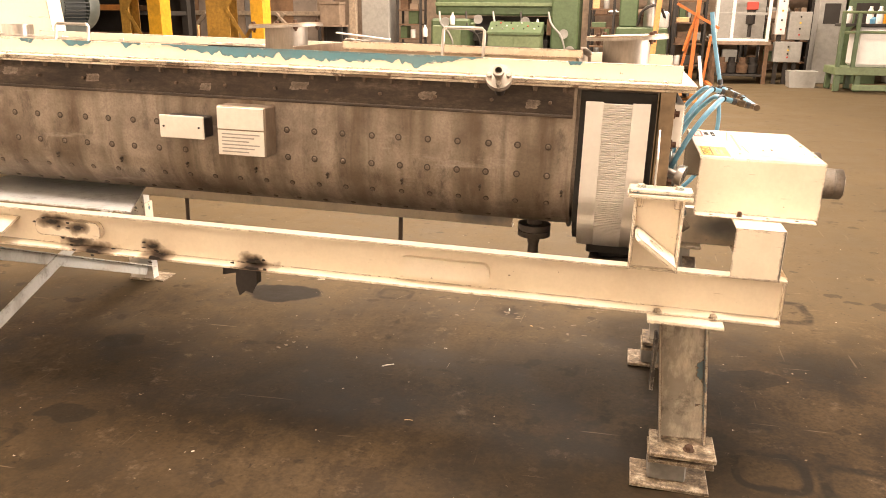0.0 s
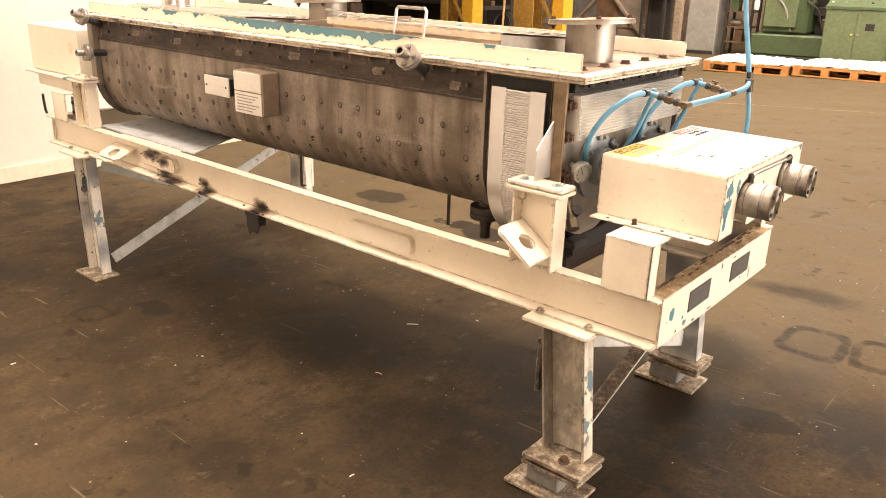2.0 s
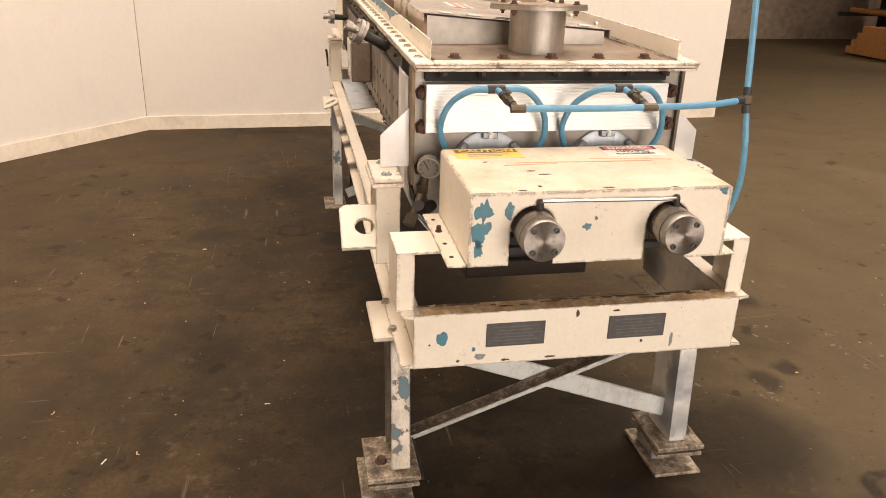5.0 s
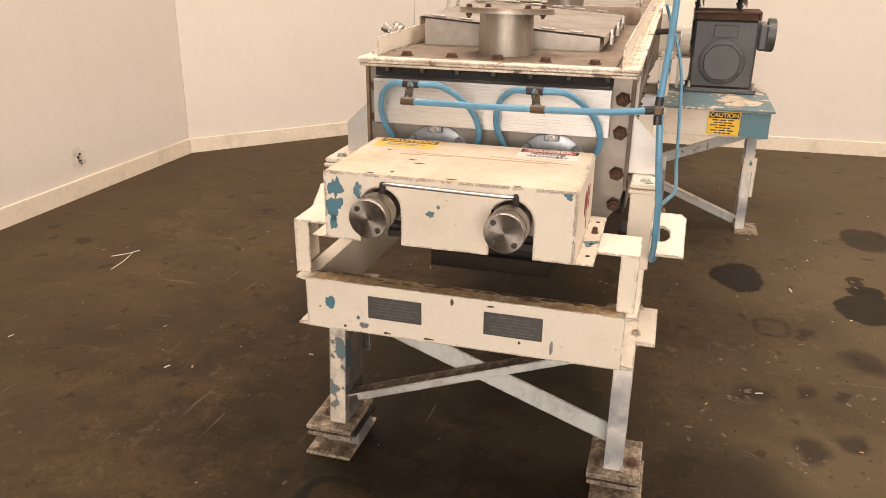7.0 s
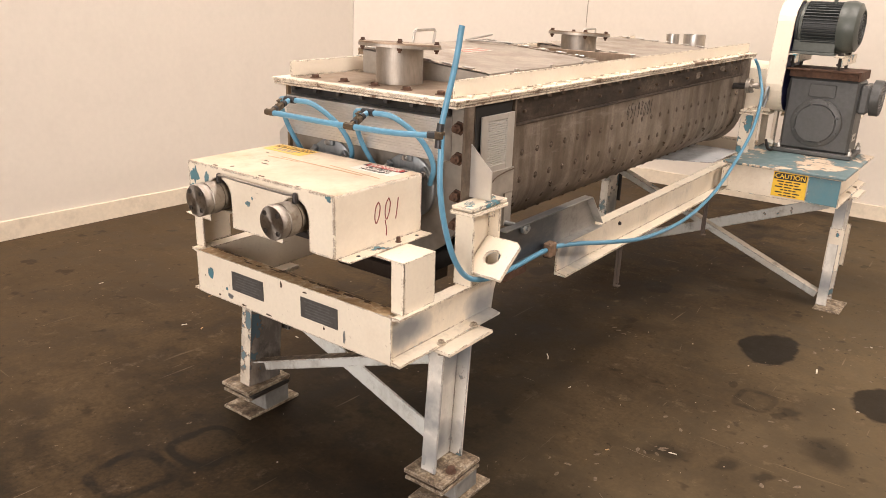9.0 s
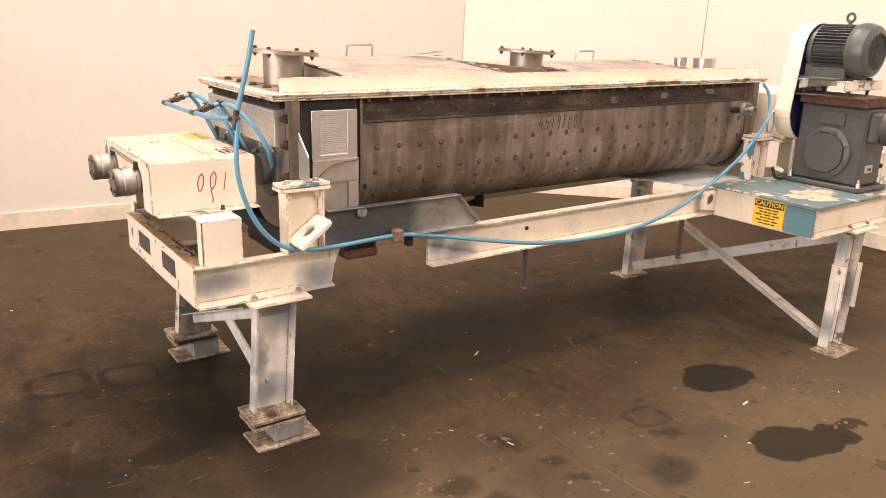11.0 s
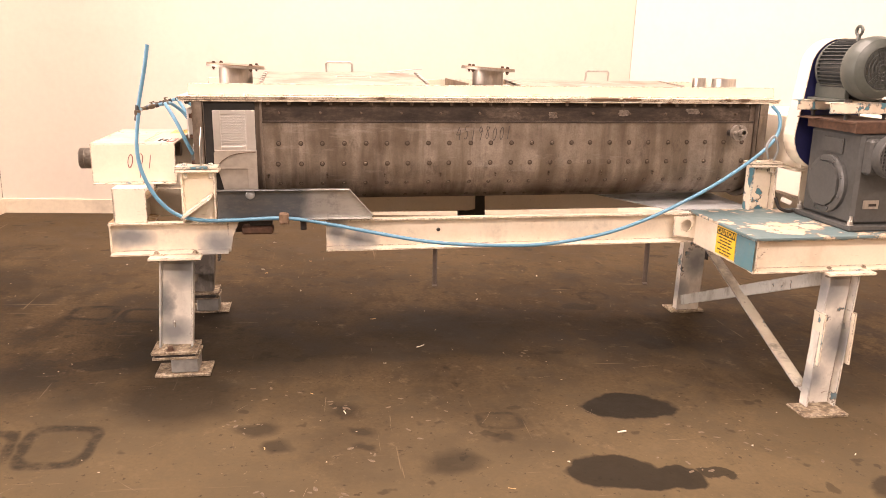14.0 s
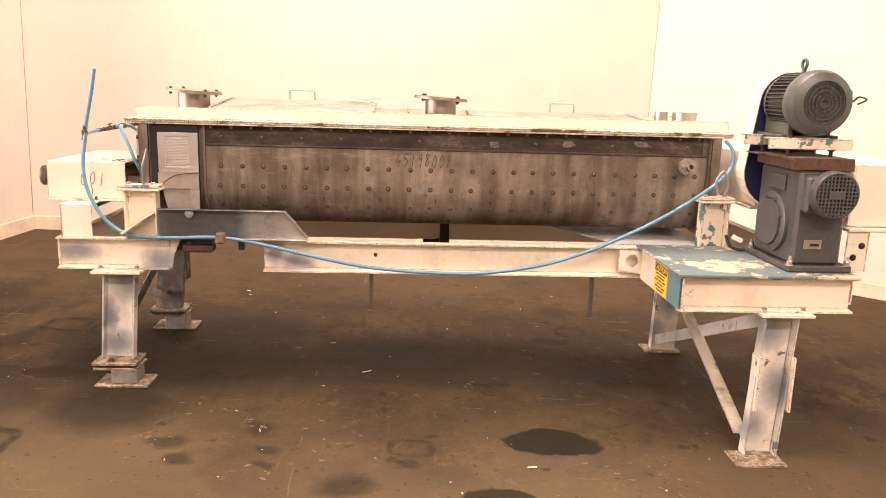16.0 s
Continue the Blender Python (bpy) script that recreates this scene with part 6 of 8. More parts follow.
def notched_front():
    bm = B()
    pts = [(GY0 + t, GZ0), (SY[0] - NR, GZ0)]
    pts += [(SY[0] - NR * math.cos(radians(a)), SZ + NR * math.sin(radians(a))) for a in range(0, 181, 15)]
    pts += [(SY[0] + NR, GZ0), (SY[1] - NR, GZ0)]
    pts += [(SY[1] - NR * math.cos(radians(a)), SZ + NR * math.sin(radians(a))) for a in range(0, 181, 15)]
    pts += [(SY[1] + NR, GZ0), (GY1 - t, GZ0), (GY1 - t, GZ1 - t), (GY0 + t, GZ1 - t)]
    return prism(bm, pts, "x", GX1 - t, GX1)


fp = part("front_plate", notched_front(), cream_paint, guard, "front plate notched round two shafts")
for out, y in ((1, GY1), (-1, GY0)):
    ya, yb = sorted((y, y + out * 0.045))
    fl = part("foot_flange", box(B(), GX0, GX1 - 0.01, ya, yb, GZ0 - 0.004, GZ0, 0.001), cream_worn, guard)
    part("flange_bolt", hexbolt(B(), (GX0 + 0.135, y + out * 0.025, GZ0), (0, 0, 1), 0.007, 0.014), rusty_steel, fl)
    repeat("flange_hole", lambda bm, p: lathe(bm, [(0.006, 0), (0.006, 0.001)], p, (0, 0, 1), 10), label_black, fl, [(GX0 + 0.05 + 0.085 * k, y + out * 0.025, GZ0) for k in (0, 2, 3)])
screw_steel = plain("oily_screw_steel", (0.11, 0.10, 0.09), 0.4, 0.8)
# bearing caps on the two shafts
for y in SY:
    bm = lathe(B(), [(0.035, -0.30), (0.035, -0.01), (0.046, -0.01), (0.046, 0.030), (0.044, 0.031), (0.044, 0.038), (0.049, 0.039), (0.049, 0.072), (0.0468, 0.074), (0.0468, 0.078), (0.049, 0.080), (0.049, 0.100), (0.047, 0.103), (0, 0.103)], (0.585, y, SZ), (1, 0, 0), 40)
    cap = part("bearing_cap", bm, cap_steel, guard, "turned stainless bearing cap", smooth=True)
    repeat("cap_screw", lambda bm, p: lathe(bm, [(0.0072, 0), (0.0072, 0.003), (0.0042, 0.003), (0.004, 0.0002), (0, 0.0002)], p, (1, 0, 0), 12), screw_steel, cap, [(0.688, y + 0.036 * math.cos(radians(a)), SZ + 0.036 * math.sin(radians(a))) for a in (45, 135, 225, 315)])
    part("grease_nipple", lathe(B(), [(0.008, 0), (0.008, 0.02), (0.005, 0.028)], (0.61, y + 0.01, SZ + 0.043), (0, 0, 1), 10), dark_steel, cap)
part("grease_line", tube(B(), [(0.612, SY[0] + 0.012, SZ + 0.066), (0.616, SY[0] + 0.05, SZ + 0.068), (0.616, SY[1] - 0.05, SZ + 0.064), (0.612, SY[1] + 0.008, SZ + 0.064)], 0.004, 8, 6), bright_steel, guard, "thin steel grease line")
for cy, cz, ry, rz in ((2.560, 1.050, 0.018, 0.030), (2.556, 1.000, 0.020, 0.036), (2.552, 0.960, 0.015, 0.022), (2.622, 1.052, 0.014, 0.020), (2.812, 1.005, 0.012, 0.008), (2.83, 1.025, 0.004, 0.007), (3.145, 1.082, 0.012, 0.008)):
    pts = []
    for k in range(36):
        a = 2 * math.pi * k / 36
        f = 0.85 + 0.7 * noise.noise(Vector((math.cos(a) * 1.6, math.sin(a) * 1.6, cy * 50 + cz * 30))) + 0.35 * noise.noise(Vector((math.cos(a) * 5, math.sin(a) * 5, cy * 40)))
        pts.append((min(cy + ry * max(0.3, f) * math.cos(a), GY1 - 0.004), cz + rz * max(0.3, f) * math.sin(a)))
    part("paint_chip", prism(B(), pts, "x", GX1 + 0.0002, GX1 + 0.001), teal_paint, fp, "teal patch under chipped cream paint")
# flakes lost and rusty rub marks on the top
for cx, cy, rx, ry, seed, mat in ((0.445, 2.715, 0.004, 0.012, 1.1, chip_brown), (0.475, 2.742, 0.004, 0.016, 2.6, chip_brown), (0.565, 2.70, 0.007, 0.006, 4.2, chip_brown), (0.592, 2.652, 0.005, 0.010, 5.5, chip_brown), (0.588, 2.86, 0.005, 0.014, 6.1, chip_brown), (0.36, 2.62, 0.004, 0.008, 7.7, chip_brown), (0.596, 3.02, 0.003, 0.010, 8.8, chip_brown)):
    part("paint_chip", prism(B(), ragged(cx, cy, rx, ry, seed), "z", GZ1 + 0.0002, GZ1 + 0.0007), mat, guard)
rub_brown = plain("rusty_rub_mark", (0.50, 0.33, 0.19), 0.6, 0, 0.12, 70, 0.3)
for p0, p1, w in (((0.372, 2.70, GZ1 + 0.0003), (0.380, 3.06, GZ1 + 0.0003), 0.007), ((0.392, 2.66, GZ1 + 0.0003), (0.386, 2.80, GZ1 + 0.0003), 0.004), ((0.350, 2.90, GZ1 + 0.0003), (0.372, 3.12, GZ1 + 0.0003), 0.004)):
    part("rub_mark", bar(B(), p0, p1, w, 0.0006, bevel=0), rub_brown, guard, "faint rusty rub mark")
# labels on the top: read from the front end
ZL = GZ1 + 0.0006
lab = part("caution_label", box(B(), 0.240, 0.326, 2.556, 2.735, GZ1, ZL, 0), yellow_worn, guard, "worn yellow caution label")
part("label_band", box(B(), 0.244, 0.276, 2.562, 2.729, ZL, ZL + 0.0003, 0), band_faded, lab)
words("label_word", "CAUTION", 0.033, yellow_worn, lab, basis((0.260, 2.646, ZL + 0.0008), (0, 1, 0), (-1, 0, 0)), bold=0.0005)
for k in range(2):
    part("print_line", box(B(), 0.287 + 0.014 * k, 0.295 + 0.014 * k, 2.59, 2.70 - 0.02 * k, ZL, ZL + 0.0003, 0), print_grey, lab)
lab = part("danger_label", box(B(), 0.240, 0.334, 2.963, 3.128, GZ1, ZL, 0), label_white, guard, "white danger label with a red band")
part("label_band", box(B(), 0.243, 0.277, 2.967, 3.124, ZL, ZL + 0.0003, 0), label_black, lab)
part("label_oval", box(B(), 0.246, 0.274, 2.975, 3.116, ZL + 0.0003, ZL + 0.0006, 0.001), label_red, lab)
words("label_word", "DANGER", 0.030, label_white, lab, basis((0.260, 3.046, ZL + 0.0010), (0, 1, 0), (-1, 0, 0)), bold=0.0005)
words("label_text", "MOVING", 0.024, label_black, lab, basis((0.292, 3.046, ZL + 0.0006), (0, 1, 0), (-1, 0, 0)))
words("label_text", "MACHINERY", 0.020, label_black, lab, basis((0.315, 3.046, ZL + 0.0006), (0, 1, 0), (-1, 0, 0)))
# red marker digits on the side, drawn upside down
handwriting("marker_digit", "001", (0.452, GY1 + 0.0002, 1.012), (-1, 0, 0), 0.062, 0.044, marker_red, guard, 0.0018)
part("marker_tail", tube(B(), [(0.398, GY1 + 0.0002, 0.983), (0.392, GY1 + 0.0002, 0.955), (0.393, GY1 + 0.0002, 0.935)], 0.0018, 6, 4), marker_red, guard)

# ---- drive: gearbox, motor, belt guard, far chain guard ----
gb = thing("gearbox", (-2.90, 3.615, 0.764), "grey enamelled gear reducer bolted to the platform", "gearbox")
bm = box(B(), -2.992, -2.776, 3.445, 3.815, 0.790, 1.198, 0.014)
part("casing", bm, gear_grey, gb)
part("foot", box(B(), -3.035, -2.752, 3.42, 3.842, 0.7645, 0.792, 0.006), gear_grey, gb)
repeat("foot_bolt", lambda bm, p: lathe(hexbolt(bm, p, (0, 0, 1), 0.013, 0.020), [(0.007, 0.02), (0.007, 0.04)], p, (0, 0, 1), 8), bright_steel, gb, [(x, y, 0.792) for x in (-3.018, -2.766) for y in (3.45, 3.826)])
bm = lathe(B(), [(0.135, 0), (0.135, 0.018), (0.128, 0.024), (0.108, 0.026), (0.104, 0.020), (0, 0.020)], (-2.777, 3.625, 0.950), (1, 0, 0), 36)
part("round_cover", bm, gear_grey, gb, "large round bearing cover", smooth=True)
part("cover_plate", prism(B(), [(3.625 + 0.106 * math.cos(radians(a)), 0.950 + 0.106 * math.sin(radians(a))) for a in (20, 45, 70, 110, 135, 160, 200, 225, 250, 290, 315, 340)], "x", -2.758, -2.742), gear_grey, gb, "flat-sided inner cover plate")
repeat("cover_bolt", lambda bm, p: hexbolt(bm, p, (1, 0, 0), 0.009, 0.007, False), gear_grey, gb, [(-2.757, 3.625 + 0.119 * math.cos(radians(22 + 45 * k)), 0.950 + 0.119 * math.sin(radians(22 + 45 * k))) for k in range(8)])
part("inspection_cover", box(B(), -2.776, -2.766, 3.56, 3.70, 1.095, 1.165, 0.004), gear_grey, gb)
part("fan_housing", box(B(), -2.985, -2.782, 3.8155, 3.868, 1.022, 1.178, 0.012), gear_grey, gb)
FX, FZ = -2.885, 1.107
cowl = part("fan_cowl", lathe(B(), [(0.098, 0), (0.098, 0.040), (0.092, 0.046), (0.088, 0.046), (0.088, 0.01), (0, 0.01)], (FX, 3.8685, FZ), (0, 1, 0), 36), gear_grey, gb, "round fan cowl with a square grid", smooth=True)
bm = B()
for k in range(-5, 6):
    u = k * 0.0155
    h = math.sqrt(0.089 ** 2 - u * u)
    box(bm, FX + u - 0.003, FX + u + 0.003, 3.910, 3.915, FZ - h, FZ + h, 0)
    box(bm, FX - h, FX + h, 3.9102, 3.9148, FZ + u - 0.003, FZ + u + 0.003, 0)
box(bm, FX - 0.034, FX + 0.034, 3.9142, 3.918, FZ - 0.017, FZ + 0.017, 0.002)
# black disc paints the shaded inside of the cowl
part("fan_back", lathe(B(), [(0.086, 0), (0.086, 0.002)], (FX, 3.8795, FZ), (0, 1, 0), 24), dark_gap, cowl)
part("fan_grid", bm, gear_grey, cowl, kind="stuff")
pl = part("nameplate", box(B(), -2.900, -2.822, 3.8155, 3.818, 0.862, 0.902, 0.001), bright_steel, gb, "small silver nameplate")
part("print_line", box(B(), -2.888, -2.850, 3.8181, 3.8186, 0.874, 0.886, 0), dark_steel, pl)
bm = box(B(), -3.000, -2.735, 3.433, 3.812, 1.236, 1.248, 0.002)
box(bm, -2.7345, -2.700, 3.433, 3.560, 1.240, 1.246, 0.001)
box(bm, -3.000, -2.735, 3.804, 3.816, 1.1985, 1.2495, 0.002)
box(bm, -2.99, -2.75, 3.447, 3.80, 1.1985, 1.2355, 0.002)
part("mount_plate", bm, rusty_steel, gb, "rusty motor mounting plate")
part("output_hub", lathe(B(), [(0.075, 0), (0.075, 0.020), (0.045, 0.0205), (0.045, 0.07)], (-2.92, 3.445, 1.10), (0, -1, 0), 28), gear_grey, gb, smooth=True)

mo = thing("electric_motor", (-2.90, 3.56, 1.248), "grey-green finned electric motor on slide rails above the gearbox", "electric motor")
for y in (3.46, 3.70):
    bm = bar(B(), (-2.665, y, 1.322), (-3.035, y, 1.322), 0.045, 0.006)
    bar(bm, (-2.665, y + 0.02, 1.300), (-3.035, y + 0.02, 1.300), 0.005, 0.044)
    part("slide_rail", bm, cream_worn, mo, "cream angle slide rail")


def stud(bm, p):
    return lathe(bm, [(0.009, 0), (0.009, 0.022), (0.016, 0.022), (0.016, 0.034), (0.009, 0.034), (0.009, 0.076), (0.016, 0.076), (0.016, 0.088), (0.007, 0.090)], p, (0, 0, 1), 8)


repeat("adjusting_stud", stud, dark_steel, mo, [(x, y, 1.2485) for x in (-2.77, -2.96) for y in (3.45, 3.69)])
MZ, MX = 1.474, -2.874
for s in (-1, 1):
    bm = box(B(), MX + s * 0.10 - 0.028, MX + s * 0.10 + 0.028, 3.42, 3.66, 1.322, 1.336, 0.003)
    box(bm, MX + s * 0.085 - 0.012, MX + s * 0.085 + 0.012, 3.43, 3.65, 1.335, 1.40, 0.003)
    part("foot", bm, motor_grey, mo)
part("body", lathe(B(), [(0.112, 0), (0.112, 0.23)], (MX, 3.43, MZ), (0, 1, 0), 36), motor_dark, mo, smooth=True)
for k in range(44):
    a = 2 * math.pi * k / 44
    part("cooling_fin", box(B(), 0.108, 0.131, 3.466, 3.655, -0.0022, 0.0022, 0, Matrix.Translation((MX, 0, MZ)) @ Matrix.Rotation(a, 4, "Y")), motor_dark, mo)
part("end_bell", lathe(B(), [(0.060, 0), (0.105, 0.006), (0.125, 0.018), (0.125, 0.034)], (MX, 3.431, MZ), (0, 1, 0), 36), motor_grey, mo, smooth=True)
fc = part("fan_cowl", lathe(B(), [(0.134, 0), (0.140, 0.02), (0.140, 0.055), (0.128, 0.088), (0.098, 0.104), (0.092, 0.104), (0.092, 0.09), (0, 0.09)], (MX, 3.645, MZ), (0, 1, 0), 44), motor_grey, mo, "smooth rounded fan cowl", smooth=True)
bm = B()
for r in (0.018, 0.035, 0.052, 0.069, 0.086):
    tube(bm, [(MX + r * math.cos(2 * math.pi * k / 28), 3.747, MZ + r * math.sin(2 * math.pi * k / 28)) for k in range(29)], 0.0022, 5, 1)
for k in range(16):
    a = 2 * math.pi * k / 16
    bar(bm, (MX + 0.016 * math.cos(a), 3.746, MZ + 0.016 * math.sin(a)), (MX + 0.093 * math.cos(a), 3.746, MZ + 0.093 * math.sin(a)), 0.003, 0.004, (0, 1, 0), 0)
part("fan_grille", bm, motor_dark, fc)
part("shaft", lathe(B(), [(0.021, 0), (0.021, 0.08)], (MX, 3.355, MZ), (0, 1, 0), 20), bright_steel, mo, smooth=True)


def ring(bm, c, u, v, r, rr, n=20):
    c, u, v = Vector(c), Vector(u), Vector(v)
    return tube(bm, [c + u * r * math.cos(2 * math.pi * k / n) + v * r * math.sin(2 * math.pi * k / n) for k in range(n + 1)], rr, 8, 1)


bm = ring(B(), (MX + 0.031, 3.601, MZ + 0.164), (0, 1, 0), (0, 0, 1), 0.020, 0.007)
cyl(bm, (MX + 0.031, 3.601, MZ + 0.118), (MX + 0.031, 3.601, MZ + 0.148), 0.010, 10)
part("lifting_eye", bm, motor_grey, mo, smooth=True)
tb = box(B(), MX - 0.20, MX - 0.125, 3.49, 3.61, MZ - 0.05, MZ + 0.06, 0.008)
part("terminal_box", tb, motor_grey, mo)
part("loose_cable", tube(B(), [(MX - 0.16, 3.60, MZ), (MX - 0.17, 3.66, MZ + 0.01), (MX - 0.16, 3.72, MZ + 0.03), (MX - 0.19, 3.73, MZ + 0.02), (MX - 0.17, 3.70, MZ + 0.0)], 0.0042, 6, 6), brass, mo)

bg = thing("belt_guard", (-2.86, 3.38, 0.76), "tall rounded belt guard, cream outside and navy blue inside", "belt guard")


def guard_outline(off, n=14):
    """Two circles of the guard, the upper round the motor pulley, joined by tangents."""
    (xu, zu, ru), (xl, zl, rl) = (MX - 0.015, 1.46, 0.150), (MX + 0.006, 1.150, 0.167)
    pts = [(xu + (ru + off) * math.cos(math.pi * k / n), zu + (ru + off) * math.sin(math.pi * k / n)) for k in range(n + 1)]
    return pts + [(xl + (rl + off) * math.cos(math.pi + math.pi * k / n), zl + (rl + off) * math.sin(math.pi + math.pi * k / n)) for k in range(n + 1)]


part("back_plate", prism(B(), guard_outline(-0.003), "y", 3.418, 3.422), navy_paint, bg, "navy blue inner plate")
bm = B()
o, i = guard_outline(0.0), guard_outline(-0.004)
rings = [[bm.verts.new((x, y, z)) for x, z in loop] for loop, y in ((o, 3.335), (o, 3.430), (i, 3.430), (i, 3.335))]
n = len(o)
for a in range(4):
    p, q = rings[a], rings[(a + 1) % 4]
    for k in range(n):
        bm.faces.new((p[k], p[(k + 1) % n], q[(k + 1) % n], q[k]))
part("rim", bm, cream_paint, bg, "cream outer rim")
part("front_plate", prism(B(), guard_outline(-0.005), "y", 3.339, 3.343), cream_paint, bg)
part("stay", box(B(), -2.905, -2.865, 3.37, 3.390, 0.7645, 0.9835, 0.002), cream_worn, bg)

cg = thing("chain_guard", (-3.10, 2.86, 0.752), "cream box-shaped chain guard at the drive end", "chain guard")
part("cover", box(B(), -3.36, -2.80, 2.470, 3.36, 0.976, 1.225, 0.006), cream_paint, cg)
part("side_cover", box(B(), -3.36, -3.060, 3.362, 3.725, 0.946, 1.222, 0.006), cream_paint, cg, "cream cover reaching behind the gearbox")
part("foot_flange", box(B(), -3.38, -2.78, 2.43, 3.360, 0.962, 0.974, 0.003), cream_worn, cg)
part("side_flange", box(B(), -3.38, -3.045, 3.364, 3.765, 0.930, 0.944, 0.003), cream_worn, cg)
part("rust_stain", ragged_patch(-2.875, 1.125, 0.032, 0.030, 2.4698, 5.5, 0.0008, 28), plain("faint_rust_stain", (0.72, 0.55, 0.38), 0.6, 0, 0.12, 60, 0.3), cg, "faint orange rust stain")
part("skirt", box(B(), -3.33, -2.93, 2.478, 2.50, 0.892, 0.960, 0.003), cream_paint, cg)
for x0, x1, ya, yb, zt in ((-2.985, -2.845, 2.388, 2.440, 0.892), (-2.985, -2.845, 3.276, 3.312, 0.960), (-3.150, -3.050, 3.700, 3.752, 0.928)):
    bm = B()
    south = ya < 2.5
    box(bm, x0, x0 + 0.006, ya, yb, Z_T + 0.0005, zt, 0.001)
    box(bm, x0 + 0.0065, x1, ya if south else yb - 0.006, ya + 0.006 if south else yb, Z_T + 0.0005, zt, 0.001)
    box(bm, x0, x1, ya, yb, zt, zt + 0.006, 0.001)
    part("bracket", bm, cream_paint, cg, "folded cream bracket")
part("grey_plate", box(B(), -2.835, -2.79, 2.418, 2.424, 0.775, 0.885, 0.001), primer_grey, cg, "grey primed plate beside the bracket")
repeat("bracket_bolt", lambda bm, p: hexbolt(bm, p, (0, 1, 0), 0.011, 0.01), dark_steel, cg, [(-3.118, 3.7525, 0.868), (-3.085, 3.7525, 0.815)])
repeat("plate_bolt", lambda bm, p: hexbolt(bm, p, (0, -1, 0), 0.008, 0.007), dark_steel, cg, [(-2.815, 2.418, z) for z in (0.805, 0.855)])
part("hanging_rod", tube(B(), [(-3.075, 2.380, 0.872), (-3.085, 2.385, 0.83), (-3.092, 2.390, 0.785), (-3.075, 2.388, 0.770)], 0.0075, 8, 6), dark_steel, cg, "bent dark rod hanging by the bracket", smooth=True)

cp = thing("stay_rod", (-2.74, 3.40, 0.765), "short white stay bar and bent black rod on the platform", "stay rod")
part("stay_bar", bar(B(), (-2.690, 3.40, 0.835), (-2.735, 3.42, 0.815), 0.012, 0.022), label_white, cp, "short white stay bar")
part("bent_rod", tube(B(), [(-2.66, 3.40, 0.84), (-2.68, 3.41, 0.790), (-2.72, 3.42, 0.774), (-2.75, 3.42, 0.776)], 0.008, 8, 5), dark_steel, cp, smooth=True)

# ---- air hose with its fittings ----
hose = thing("air_hose", (0.30, 3.30, 0.76), "light blue plastic air hose with brass valves", "air hose")
R_H = 0.0085
part("riser", tube(B(), [(0.285, 3.333, 1.530), (0.305, 3.330, 1.43), (0.335, 3.322, 1.31), (0.350, 3.318, 1.243)], R_H, 12), hose_blue, hose, "upright free end", smooth=True)
part("long_run", tube(B(), [(0.345, 3.322, 1.243), (0.361, 3.333, 1.108), (0.347, 3.343, 0.992), (0.292, 3.344, 0.871), (0.209, 3.342, 0.793), (0.10, 3.352, 0.768), (-0.03, 3.352, 0.766), (-0.268, 3.350, 0.770), (-0.472, 3.352, 0.737), (-0.674, 3.375, 0.698), (-0.93, 3.405, 0.656), (-1.199, 3.412, 0.635), (-1.479, 3.410, 0.633), (-1.764, 3.410, 0.675), (-1.99, 3.408, 0.746), (-2.194, 3.404, 0.838), (-2.343, 3.398, 0.915), (-2.502, 3.375, 1.008), (-2.631, 3.345, 1.096), (-2.692, 3.310, 1.165), (-2.700, 3.285, 1.235), (-2.665, 3.270, 1.280)], R_H, 12), hose_blue, hose, smooth=True)
part("cross_run", tube(B(), [(0.352, 3.315, 1.243), (0.380, 3.20, 1.237), (0.395, 3.06, 1.236), (0.398, 2.90, 1.235), (0.398, 2.76, 1.236), (0.398, 2.684, 1.236)], R_H, 12), hose_blue, hose, smooth=True)
